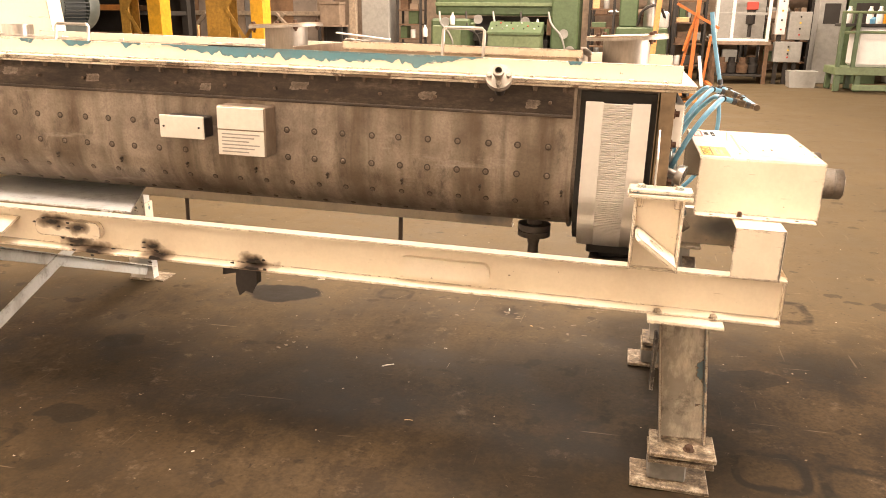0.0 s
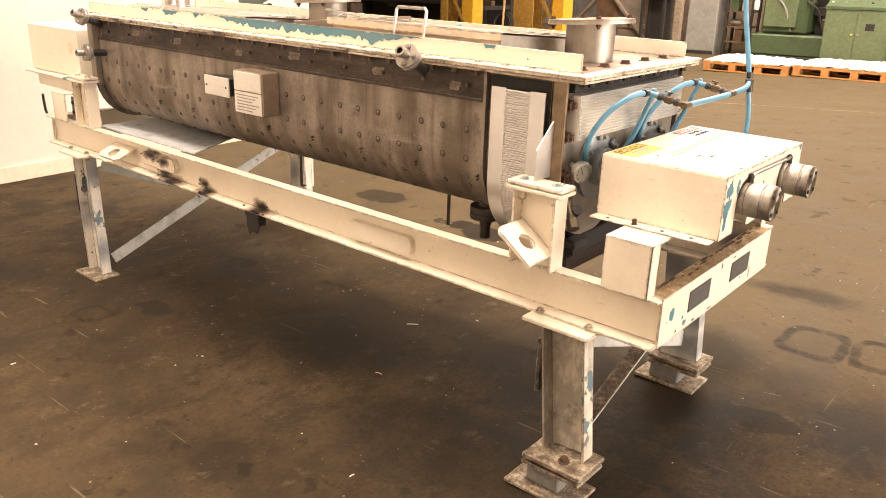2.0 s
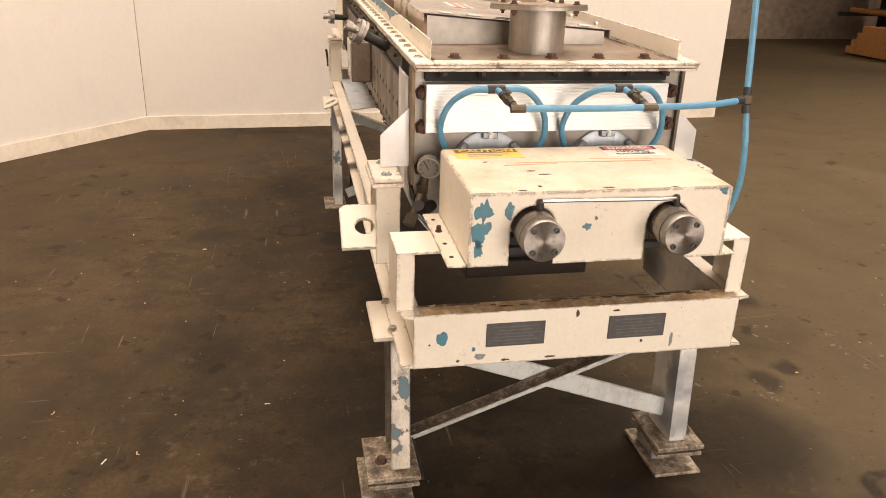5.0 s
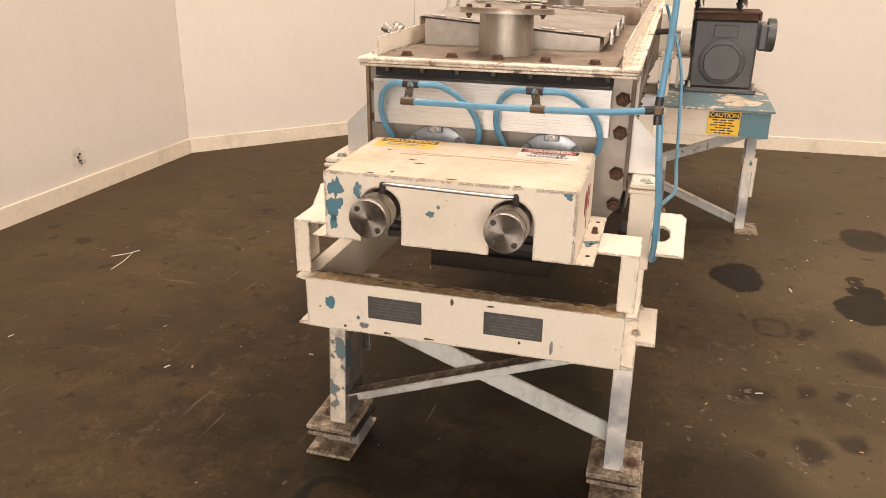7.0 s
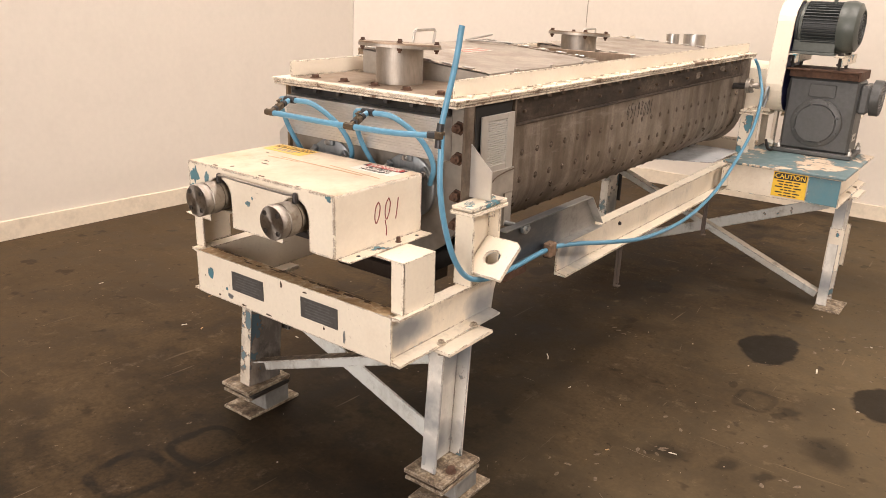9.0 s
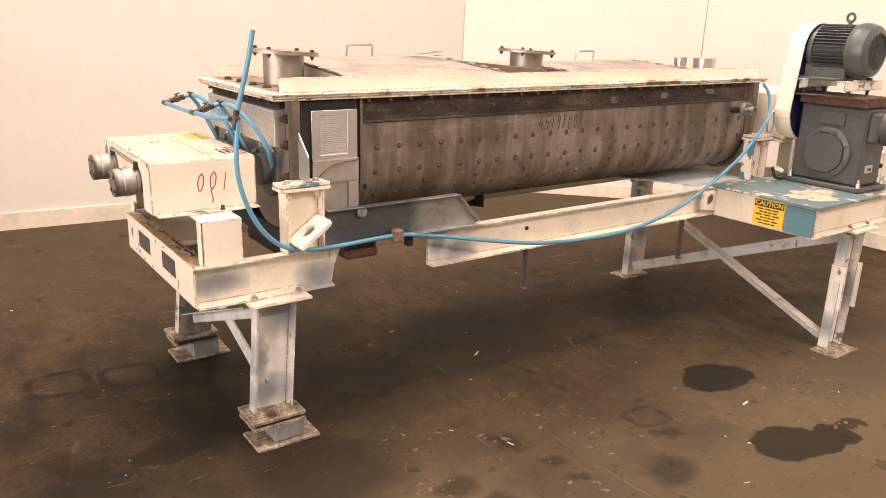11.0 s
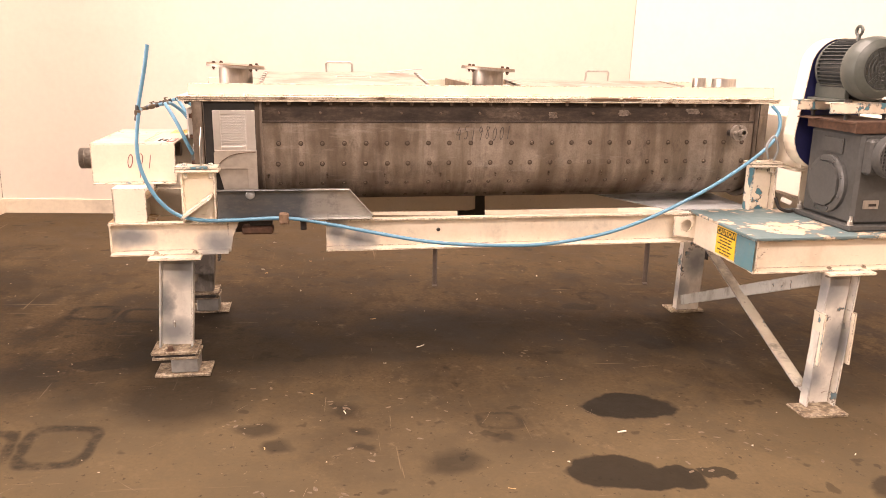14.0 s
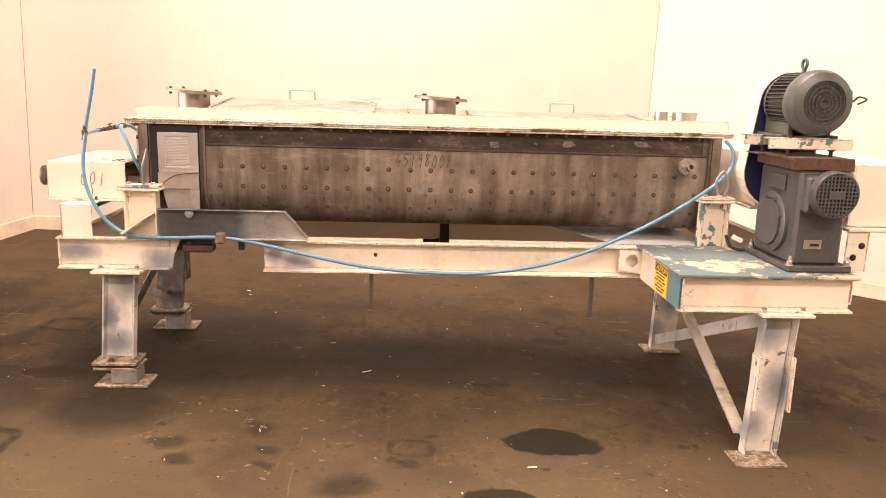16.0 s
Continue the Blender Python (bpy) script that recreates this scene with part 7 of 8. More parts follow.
for y in (2.684, 3.026):
    end, tee = Vector((0.398, y, 1.236)), Vector((0.288, y - 0.026, 1.262))
    along = tee - end
    yt = tee.y
    part("loop", tube(B(), [tee + Vector((0, -0.012, 0)), (0.270, yt - 0.065, 1.254), (0.228, yt - 0.108, 1.21), (0.186, yt - 0.122, 1.14), (0.160, yt - 0.100, 1.075), (0.150, yt - 0.075, 1.04)], R_H, 12), hose_blue, hose, smooth=True)
    part("loop", tube(B(), [tee + Vector((0, 0.012, 0)), (0.268, yt + 0.085, 1.254), (0.220, yt + 0.150, 1.19), (0.182, yt + 0.170, 1.11), (0.158, yt + 0.140, 1.04)], R_H, 12), hose_blue, hose, smooth=True)
    part("stub", cyl(B(), end + along * 0.70, end + along * 0.97, R_H, 12), hose_blue, hose, smooth=True)
    part("fitting", cyl(B(), tee - Vector((0, 0.022, 0)), tee + Vector((0, 0.022, 0)), 0.0110, 12), black_rubber, hose)
    for f0, f1 in ((0.20, 0.30), (0.60, 0.72)):
        part("fitting", cyl(B(), end + along * f0, end + along * f1, 0.0105, 12), black_rubber, hose)
    bm = cyl(B(), end + along * 0.28, end + along * 0.62, 0.0080, 12)
    mid = end + along * 0.45
    turn = Matrix.Translation(mid) @ along.to_track_quat("X", "Z").to_matrix().to_4x4()
    box(bm, -0.013, 0.013, -0.010, 0.010, -0.011, 0.011, 0.004, turn)
    cyl(bm, mid + Vector((0, 0, 0.010)), mid + Vector((0, 0, 0.018)), 0.005, 8)
    box(bm, -0.006, 0.018, -0.005, 0.005, 0.018, 0.022, 0.0015, turn)
    part("valve", bm, brass, hose, "tarnished brass valve with a small lever")
    part("elbow", cyl(cyl(B(), end + Vector((0, -0.016, 0)), end + Vector((0, 0.020, 0)), 0.0105, 8), end, end + along * 0.22, 0.0085, 10), brass, hose)
for a, b in (((0.346, 3.319, 1.275), (0.349, 3.318, 1.255)), ((0.352, 3.318, 1.230), (0.356, 3.319, 1.208)), ((0.353, 3.308, 1.243), (0.358, 3.285, 1.242))):
    part("fitting", cyl(B(), a, b, 0.0105, 12), black_rubber, hose)
part("tee", box(B(), 0.338, 0.362, 3.306, 3.330, 1.231, 1.255, 0.004), brass, hose)
part("hose_clip", box(B(), -0.280, -0.236, 3.336, 3.370, 0.744, 0.796, 0.006), plain("brown_clip", (0.19, 0.125, 0.08), 0.7, 0.2, 0.3, 60, 0.5), hose, "rusty hose clip")
part("inner_loop", tube(B(), [(-2.62, 3.36, 1.03), (-2.60, 3.37, 1.09), (-2.63, 3.375, 1.14), (-2.66, 3.37, 1.08), (-2.65, 3.36, 1.02)], 0.006, 8), galvanised, hose, "grey plastic tube")

# ---- shop floor behind ----


def flat_floor(x, y):
    return floor_z(x, y)


def pallet(x, y, w, d, turn, label):
    z = flat_floor(x, y)
    m = Matrix.Translation((x, y, z)) @ Matrix.Rotation(radians(turn), 4, "Z")
    p = thing("pallet", (0, 0, 0), label, "pallet", "pallets on the shop floor", frame_m=m)
    for sy in (-d / 2 + 0.05, 0, d / 2 - 0.05):
        part("stringer", box(B(), -w / 2, w / 2, sy - 0.045, sy + 0.045, 0.12, 0.16, 0.003), wood_orange, p)
        for k in range(4):
            sx = -w / 2 + 0.07 + k * (w - 0.14) / 3
            part("block", box(B(), sx - 0.06, sx + 0.06, sy - 0.045, sy + 0.045, 0.021, 0.119, 0.003), wood_orange, p)
        part("bottom_board", box(B(), -w / 2, w / 2, sy - 0.05, sy + 0.05, 0.0, 0.02, 0.002), wood_orange, p)
    n = max(2, int(w / 0.17))
    for k in range(n):
        xx = -w / 2 + 0.07 + k * (w - 0.14) / (n - 1)
        part("deck_board", box(B(), xx - 0.06, xx + 0.06, -d / 2, d / 2, 0.161, 0.181, 0.002), wood_pale, p)
    return m


def crumpled(m, w, d, z0, rise, seed, label, drape=0.0):
    """White sheeting thrown over a load: rumpled, its edges falling over the pallet's side."""
    bm = B()
    bmesh.ops.create_grid(bm, x_segments=48, y_segments=24, size=1)
    for v in bm.verts:
        f = max(abs(v.co.x), abs(v.co.y))
        q = Vector((v.co.x * w * 3.2 + seed, v.co.y * d * 3.2, 1))
        bump = 0.05 * noise.noise(q) + 0.035 * noise.noise(q * 2.7)
        v.co.z = max(0.004, rise * (1 - f ** 7) + bump * (0.4 + 0.6 * (1 - f))) + z0 - (drape * (0.4 + 0.6 * noise.noise(q * 1.3)) if f > 0.985 else 0)
        edge = 1 + 0.05 * noise.noise(q * 0.8 + Vector((9, 2, 1)))
        v.co.x *= w / 2 * edge
        v.co.y *= d / 2 * edge
    sh = solo("plastic_sheet", bm, sheet_white, (0, 0, z0), label, "plastic sheet", "white sheets", frame_m=m, smooth=True)
    s = sh.modifiers.new("thick", "SOLIDIFY")
    s.thickness = 0.004
    return sh


for k, (px, py, pw) in enumerate(((-3.62, 15.2, 1.5), (-2.06, 15.25, 1.5), (-1.02, 15.2, 0.5))):
    pm = pallet(px, py, pw, 1.1, (1, -1, 2)[k], "orange wooden pallet carrying white sheeting")
    crumpled(pm, pw * 0.98, 1.08, 0.186, 0.06, 3.0 + 5 * k, "crumpled white plastic sheet lying on a pallet", 0.05)
pm = pallet(0.50, 14.45, 1.3, 1.1, 2, "orange wooden pallet with a white wrapped load")
crumpled(pm, 1.15, 1.0, 0.186, 0.17, 21.0, "white wrapped load on a pallet", 0.0)


def yellow_column(x0, x1, y, wide_left, wide_right, h=6.5):
    """A laced roof column: two yellow channels joined by flat lacing bars."""
    z = flat_floor((x0 + x1) / 2, y)
    c = thing("roof_column", ((x0 + x1) / 2, y, z), "yellow painted steel roof column with crossed lacing bars", "column", "yellow columns", frame_m=GROUND)
    for xa, w in ((x0, wide_left), (x1 - wide_right, wide_right)):
        bm = B()
        box(bm, xa, xa + w, y - 0.15, y - 0.13, z + 0.025, h, 0.002)
        box(bm, xa, xa + w, y + 0.13, y + 0.15, z + 0.025, h, 0.002)
        box(bm, xa if xa == x0 else xa + w - 0.02, xa + 0.02 if xa == x0 else xa + w, y - 0.129, y + 0.129, z + 0.025, h, 0.002)
        part("post", bm, bg_yellow_dull if xa == x0 else bg_yellow, c)
    a, b = x0 + wide_left - 0.05, x1 - wide_right + 0.05
    zz, k = z + 0.1, 0
    while zz < h - 1.0:
        p, q = (a, b) if k % 2 == 0 else (b, a)
        part("lacing_bar", bar(B(), (p, y - 0.155, zz), (q, y - 0.155, zz + 0.75), 0.008, 0.06, (1, 0, 0), 0), bg_yellow_dull, c)
        part("lacing_bar", bar(B(), (q, y + 0.155, zz), (p, y + 0.155, zz + 0.75), 0.008, 0.06, (1, 0, 0), 0), bg_yellow_dull, c)
        zz += 0.75
        k += 1
    part("base", box(B(), x0 - 0.08, x1 + 0.08, y - 0.24, y + 0.24, z, z + 0.024, 0.004), bg_dark, c, "dark steel base plate")


# duller yellow for each column's west post and the lacing bars
bg_yellow_dull = plain("dull_yellow_paint", (0.34, 0.19, 0.03), 0.6, 0, 0.25, 20, 0.7)
yellow_column(-6.98, -5.95, 12.45, 0.42, 0.22)
yellow_column(-8.33, -7.58, 12.05, 0.16, 0.24)

# ---- green machine tool with its control desk ----
z = flat_floor(-2.8, 18)
GY = 17.6
mt = thing("machine_tool", (-2.85, 18.2, z), "long dark-green machine tool with many small tool heads", "machine tool", "green machine tools", frame_m=GROUND)
part("bed", box(B(), -4.6, -1.1, GY, 19.2, z + 0.06, z + 0.48, 0.03), bg_green, mt)
part("plinth", box(B(), -4.7, -1.0, GY - 0.1, 19.3, z, z + 0.059, 0.01), bg_dark, mt)
part("headstock", box(B(), -4.45, -3.55, GY + 0.1, 19.0, z + 0.49, z + 1.35, 0.05), bg_green, mt)
part("gear_cover", box(B(), -4.40, -3.75, GY + 0.02, GY + 0.099, z + 0.62, z + 1.2, 0.02), bg_green_light, mt)
part("column", box(B(), -1.75, -1.15, GY + 0.2, 19.0, z + 0.49, z + 2.3, 0.04), bg_green, mt)
part("cross_beam", box(B(), -4.4, -1.2, GY + 0.35, 18.6, z + 1.42, z + 2.15, 0.04), bg_green, mt)
part("sill", box(B(), -4.4, -1.2, GY + 0.3, GY + 0.349, z + 1.62, z + 1.70, 0.008), bg_green_light, mt)
# thin dark sheet paints the shade behind the tool heads
part("recess", box(B(), -3.54, -1.76, 18.3, 18.36, z + 0.49, z + 1.41, 0), bg_dark, mt, "dark sheet standing in for the shaded recess behind the tools")
tool_rng = random.Random(77)
for k in range(26):
    tx = -3.5 + 0.068 * k + tool_rng.uniform(-0.02, 0.02)
    tw, th = tool_rng.uniform(0.04, 0.12), tool_rng.uniform(0.08, 0.45)
    tz = z + tool_rng.uniform(0.5, 1.15)
    ty = GY + tool_rng.uniform(0.12, 0.6)
    mat_k = tool_rng.choice([bg_dark, bg_grey, bg_green, bg_green_light, bg_brown, bg_green])
    if k % 3:
        part("tool_slide", box(B(), tx - tw, tx + tw, ty, ty + 0.2, tz, tz + th, 0.01), mat_k, mt)
    else:
        part("tool_spindle", lathe(B(), [(0.02, 0), (0.02, 0.08), (0.055, 0.09), (0.06, 0.22), (0.03, 0.24)], (tx, ty, tz), (0, -0.2, 1), 14), mat_k, mt, smooth=True)
for k, (hx, hz) in enumerate(((-4.1, 1.28), (-3.35, 1.34), (-2.3, 1.30), (-1.45, 1.05), (-1.3, 0.7))):
    part("hand_wheel", lathe(B(), [(0.03, 0), (0.03, 0.06), (0.10, 0.06), (0.10, 0.085), (0.08, 0.085), (0.08, 0.07), (0.03, 0.07)], (hx, GY + 0.1, z + hz), (0, -1, 0), 20), bg_grey, mt, smooth=True)
for k in range(5):
    xa = -4.3 + 0.62 * k
    part("pipe", tube(B(), [(xa, GY + 0.3, z + 1.5), (xa + 0.1, GY + 0.05, z + 1.25 - 0.1 * (k % 2)), (xa + 0.32, GY + 0.0, z + 1.0), (xa + 0.45, GY + 0.1, z + 0.55)], 0.022, 8, 5), bg_dark if k % 2 else bg_grey, mt, smooth=True)
for bx, bz in ((-3.92, 1.22), (-2.02, 1.10), (-4.55, 0.95)):
    part("oil_bottle", lathe(B(), [(0.05, 0), (0.055, 0.02), (0.055, 0.17), (0.02, 0.22), (0.02, 0.26)], (bx, GY - 0.02, z + bz), (0, 0, 1), 14), sheet_white, mt, "white oil reservoir bottle", smooth=True)

z = flat_floor(-2.4, 16.9)
dk = thing("control_desk", (-2.4, 17.0, z), "pale green two-door control desk with a sloping panel", "control desk", frame_m=GROUND)
part("plinth", box(B(), -2.95, -1.87, 16.78, 17.28, z, z + 0.12, 0.01), navy_paint, dk)
part("body", box(B(), -2.97, -1.85, 16.75, 17.3, z + 0.121, z + 1.04, 0.012), bg_green_light, dk)
part("sloping_panel", prism(B(), [(16.72, z + 1.041), (16.72, z + 1.09), (17.18, z + 1.30), (17.28, z + 1.30), (17.28, z + 1.041)], "x", -2.98, -1.84), bg_green, dk)
for s, xa in ((0, -2.955), (1, -2.405)):
    dr = part("door", box(B(), xa, xa + 0.54, 16.735, 16.749, z + 0.15, z + 1.01, 0.006), bg_green_light, dk)
    part("handle", lathe(B(), [(0.02, 0), (0.02, 0.03), (0.012, 0.035)], (xa + (0.49 if s == 0 else 0.05), 16.735, z + 0.6), (0, -1, 0), 12), label_yellow if s == 0 else bright_steel, dr)
part("badge", box(B(), -2.25, -2.10, 16.728, 16.734, z + 0.68, z + 0.80, 0), bg_dark, dk)
for k in range(14):
    kx = -2.90 + 0.075 * k
    part("button", box(B(), kx - 0.016, kx + 0.016, -0.012, 0.012, 0, 0.02, 0.003, Matrix.Translation((0, 16.86 + 0.12 * (k % 3), z + 1.155 + 0.055 * (k % 3))) @ Matrix.Rotation(radians(24.5), 4, "X")), (sheet_white, bg_dark, label_red, bg_grey)[k % 4], dk)

# second machine, shelves of rollers and tools
z = flat_floor(0.2, 18.2)
m2 = thing("machine_tool", (0.1, 18.3, z), "narrow green machine with a steel cylinder", "machine tool", "green machine tools", frame_m=GROUND)
part("body", box(B(), -0.35, 0.75, 17.9, 19.0, z, z + 1.15, 0.03), bg_green, m2)
part("door", box(B(), -0.22, 0.35, 17.885, 17.899, z + 0.2, z + 1.0, 0.01), bg_green_light, m2)
part("column", box(B(), -0.30, 0.10, 18.3, 18.9, z + 1.151, z + 2.4, 0.03), bg_green, m2)
part("cylinder", lathe(B(), [(0.14, 0), (0.16, 0.02), (0.16, 0.42), (0.10, 0.46), (0.10, 0.9)], (0.38, 18.15, z + 1.151), (0, 0, 1), 24), bright_steel, m2, smooth=True)
part("cylinder", lathe(B(), [(0.09, 0), (0.10, 0.02), (0.10, 0.30), (0.05, 0.34)], (0.66, 18.05, z + 1.151), (0, 0, 1), 18), sheet_white, m2, smooth=True)
part("pipe", tube(B(), [(0.1, 18.0, z + 1.2), (0.2, 17.85, z + 1.5), (0.5, 17.85, z + 1.6), (0.7, 18.0, z + 1.3)], 0.03, 8), bg_dark, m2)


def shelf_unit(x0, x1, y0, y1, heights, label, top, seed, group="shelves of parts"):
    """Open shelving crowded with odd boxes, cans and rollers, each thing on its own."""
    z = flat_floor((x0 + x1) / 2, y0)
    u = thing("shelf_unit", ((x0 + x1) / 2, y0, z), label, "shelf", group, frame_m=GROUND)
    for sx in (x0, x1 - 0.05):
        for sy in (y0, y1 - 0.05):
            part("post", box(B(), sx, sx + 0.05, sy, sy + 0.05, z, z + top, 0.003), bg_dark, u)
    rr = random.Random(seed)
    for h in heights:
        part("shelf", box(B(), x0 + 0.051, x1 - 0.051, y0, y1, z + h - 0.03, z + h, 0.003), bg_brown, u)
        xx = x0 + 0.08
        while xx < x1 - 0.2:
            w = rr.uniform(0.10, 0.34)
            hh = rr.uniform(0.08, 0.32)
            if xx + w > x1 - 0.06:
                break
            yy = y0 + rr.uniform(0.0, 0.1)
            kind = rr.random()
            if kind < 0.55:
                mt_ = rr.choice([bg_tan, bg_brown, bg_grey, bg_dark, bg_green, bg_brown, wood_pale])
                solo("storage_box", box(B(), xx, xx + w, yy, yy + 0.3, z + h, z + h + hh, 0.01), mt_, (xx, yy, z + h), "storage box on a crowded shop shelf", "box", "boxes on the shelves", frame_m=GROUND)
            elif kind < 0.75:
                solo("can", lathe(B(), [(0.06, 0), (0.065, 0.01), (0.065, 0.17), (0.055, 0.18), (0.055, 0.2), (0.02, 0.2)], (xx + 0.07, yy + 0.1, z + h), (0, 0, 1), 14), rr.choice([sheet_white, bg_grey, bg_red, bg_green_light]), (xx + 0.07, yy + 0.1, z + h), "metal can standing on a shop shelf", "can", "cans on the shelves", frame_m=GROUND, smooth=True)
                w = 0.14
            elif kind < 0.9:
                solo("steel_roller", lathe(B(), [(0.02, 0), (0.02, 0.05), (0.07, 0.05), (0.07, 0.05 + w), (0.02, 0.05 + w), (0.02, 0.1 + w)], (xx, yy + 0.12, z + h + 0.07), (1, 0, 0), 14), rr.choice([bg_grey, bright_steel, bg_tan]), (xx, yy + 0.12, z + h), "steel roller lying on a shop shelf", "roller", "rollers on the shelves", frame_m=GROUND, smooth=True)
                w += 0.1
            xx += w + rr.uniform(0.01, 0.09)


bg_red = plain("red_can_paint", (0.40, 0.05, 0.03), 0.5, 0, 0.1, 20, 0.3)
shelf_unit(-0.98, -0.40, 18.4, 18.9, (0.3, 0.75, 1.15, 1.55, 1.95), "dark shelves crowded with rollers and tools", 2.3, 5)
shelf_unit(0.85, 1.55, 18.2, 18.8, (0.35, 0.8, 1.25, 1.7), "dark shelves crowded with cans and parts", 2.1, 8)
shelf_unit(2.75, 3.75, 18.6, 19.1, (0.4, 0.85, 1.3, 1.75), "dark shelves crowded with boxes", 2.2, 11)
shelf_unit(-5.35, -4.75, 18.0, 18.5, (0.3, 0.62, 0.94, 1.26, 1.58, 1.9), "wire rack packed with thin stock", 2.2, 14)
shelf_unit(4.3, 5.9, 19.3, 19.9, (0.5, 1.0, 1.5), "dark shelves crowded with boxes", 2.2, 23)

shelf_unit(-1.0, 0.9, 20.5, 21.1, (0.4, 0.9, 1.4, 1.9, 2.4), "tall dark shelves crowded with shop parts", 3.0, 31)
shelf_unit(1.0, 2.6, 20.3, 20.9, (0.3, 0.8, 1.3, 1.8, 2.3), "tall dark shelves crowded with shop parts", 2.9, 37)
shelf_unit(2.7, 4.2, 20.6, 21.2, (0.4, 0.9, 1.4, 1.9, 2.4), "tall dark shelves crowded with shop parts", 3.0, 41)
shelf_unit(5.0, 7.6, 18.6, 19.2, (0.4, 0.9, 1.4, 1.9), "dark shelves crowded with shop parts", 2.4, 43)
# machine cabinets behind
for k, (x, w, mat_k) in enumerate(((3.95, 0.5, bg_grey), (4.6, 0.7, bg_green), (5.5, 0.6, bg_grey))):
    z = flat_floor(x, 18.2)
    cbk = thing("electric_cabinet", (x, 18.2, z), "grey or green electric cabinet with a dark window", "cabinet", "electric cabinets", frame_m=GROUND)
    part("body", box(B(), x - w / 2, x + w / 2, 17.9, 18.4, z, z + 1.9, 0.01), mat_k, cbk)
    part("window", box(B(), x - w * 0.3, x + w * 0.3, 17.885, 17.899, z + 1.2, z + 1.6, 0.004), bg_dark, cbk)
    part("handle", box(B(), x + w * 0.36, x + w * 0.40, 17.88, 17.899, z + 0.8, z + 1.0, 0.003), bright_steel, cbk)
# leaning pale post
solo("timber_post", bar(B(), (0.37, 15.66, flat_floor(0.37, 15.66) + 0.02), (0.52, 16.25, 2.6), 0.10, 0.09, (0, 1, 0)), wood_orange, (0.37, 15.66, 0), "pale orange timber post leaning upright", "timber", frame_m=GROUND)
# orange hoist frame
z = flat_floor(1.25, 17.0)
ho = thing("engine_hoist", (1.2, 17.0, z), "orange steel lifting hoist with sloping braces", "hoist", frame_m=GROUND)
part("mast", bar(B(), (1.22, 17.0, z + 0.08), (1.30, 17.05, z + 2.6), 0.08, 0.08, (0, 1, 0)), bg_orange, ho)
part("brace", bar(B(), (0.98, 17.0, z + 0.10), (1.22, 17.02, z + 1.35), 0.05, 0.06, (0, 1, 0)), bg_orange, ho)
part("brace", bar(B(), (1.48, 17.0, z + 0.10), (1.56, 17.02, z + 1.0), 0.05, 0.06, (0, 1, 0)), bg_orange, ho)
part("boom", bar(B(), (0.85, 16.9, z + 1.62), (1.7, 17.05, z + 1.15), 0.05, 0.07, (0, 1, 0)), bg_orange, ho)
part("ram", lathe(B(), [(0.035, 0), (0.035, 0.5), (0.02, 0.5), (0.02, 0.8)], (1.05, 16.95, z + 0.7), (0.25, 0, 1), 12), bg_orange, ho)
for s in (-0.3, 0.38):
    part("foot", box(B(), 1.2 + s - 0.04, 1.2 + s + 0.04, 16.3, 17.3, z + 0.03, z + 0.1, 0.006), bg_orange, ho)
    part("caster", lathe(B(), [(0.04, 0), (0.04, 0.03)], (1.185 + s, 16.4, z + 0.04), (1, 0, 0), 12), bg_dark, ho)
solo("white_tube", bar(B(), (1.42, 16.4, z + 0.05), (1.34, 16.6, z + 0.62), 0.06, 0.05, (0, 1, 0)), sheet_white, (1.42, 16.4, z), "white plastic tube leaning by the hoist", "tube", frame_m=GROUND)

# glazed guard cabinet on a dark bench
z = flat_floor(2.1, 17.6)
be = thing("work_bench", (2.2, 17.9, z), "dark steel bench with parts stowed below", "bench", frame_m=GROUND)
part("top", box(B(), 1.66, 2.80, 17.55, 18.35, z + 0.80, z + 0.87, 0.006), bg_tan, be)
for x in (1.68, 2.70):
    for y in (17.58, 18.25):
        part("leg", box(B(), x, x + 0.08, y, y + 0.08, z, z + 0.799, 0.004), bg_brown, be)
part("lower_shelf", box(B(), 1.77, 2.69, 17.6, 18.3, z + 0.16, z + 0.20, 0.004), bg_dark, be)
for k in range(4):
    solo("machine_part", lathe(B(), [(0.05, 0), (0.11, 0.02), (0.12, 0.18), (0.07, 0.24), (0.07, 0.34)], (1.90 + 0.21 * k, 17.8 + 0.08 * (k % 2), z + 0.201), (0, 0, 1), 16), bg_dark if k % 2 else bg_brown, (1.9 + 0.21 * k, 17.8, z + 0.201), "dark machine part on a bench shelf", "machine part", "parts under the bench", frame_m=GROUND, smooth=True)
gc = thing("guard_cabinet", (2.2, 17.9, z + 0.871), "white-framed glazed machine guard on the bench", "machine guard", frame_m=GROUND)
for x in (1.70, 2.02, 2.72):
    part("frame_post", box(B(), x - 0.03, x + 0.03, 17.60, 17.66, z + 0.871, z + 2.0, 0.004), sheet_white, gc)
for zz in (0.90, 1.42, 1.97):
    part("frame_rail", box(B(), 1.731, 2.689, 17.605, 17.655, z + zz - 0.025, z + zz + 0.025, 0.004), bg_grey if zz == 1.42 else sheet_white, gc)
part("back_panel", box(B(), 1.70, 2.72, 18.2, 18.22, z + 0.871, z + 2.0, 0), bg_grey, gc)
part("spindle", lathe(B(), [(0.04, 0), (0.04, 0.25), (0.09, 0.27), (0.09, 0.6)], (2.4, 17.95, z + 0.95), (0, 0, 1), 16), bg_dark, gc)
part("red_head", box(B(), 2.30, 2.52, 17.85, 18.0, z + 1.5, z + 1.66, 0.01), bg_red, gc)
z = flat_floor(3.1, 17.6)
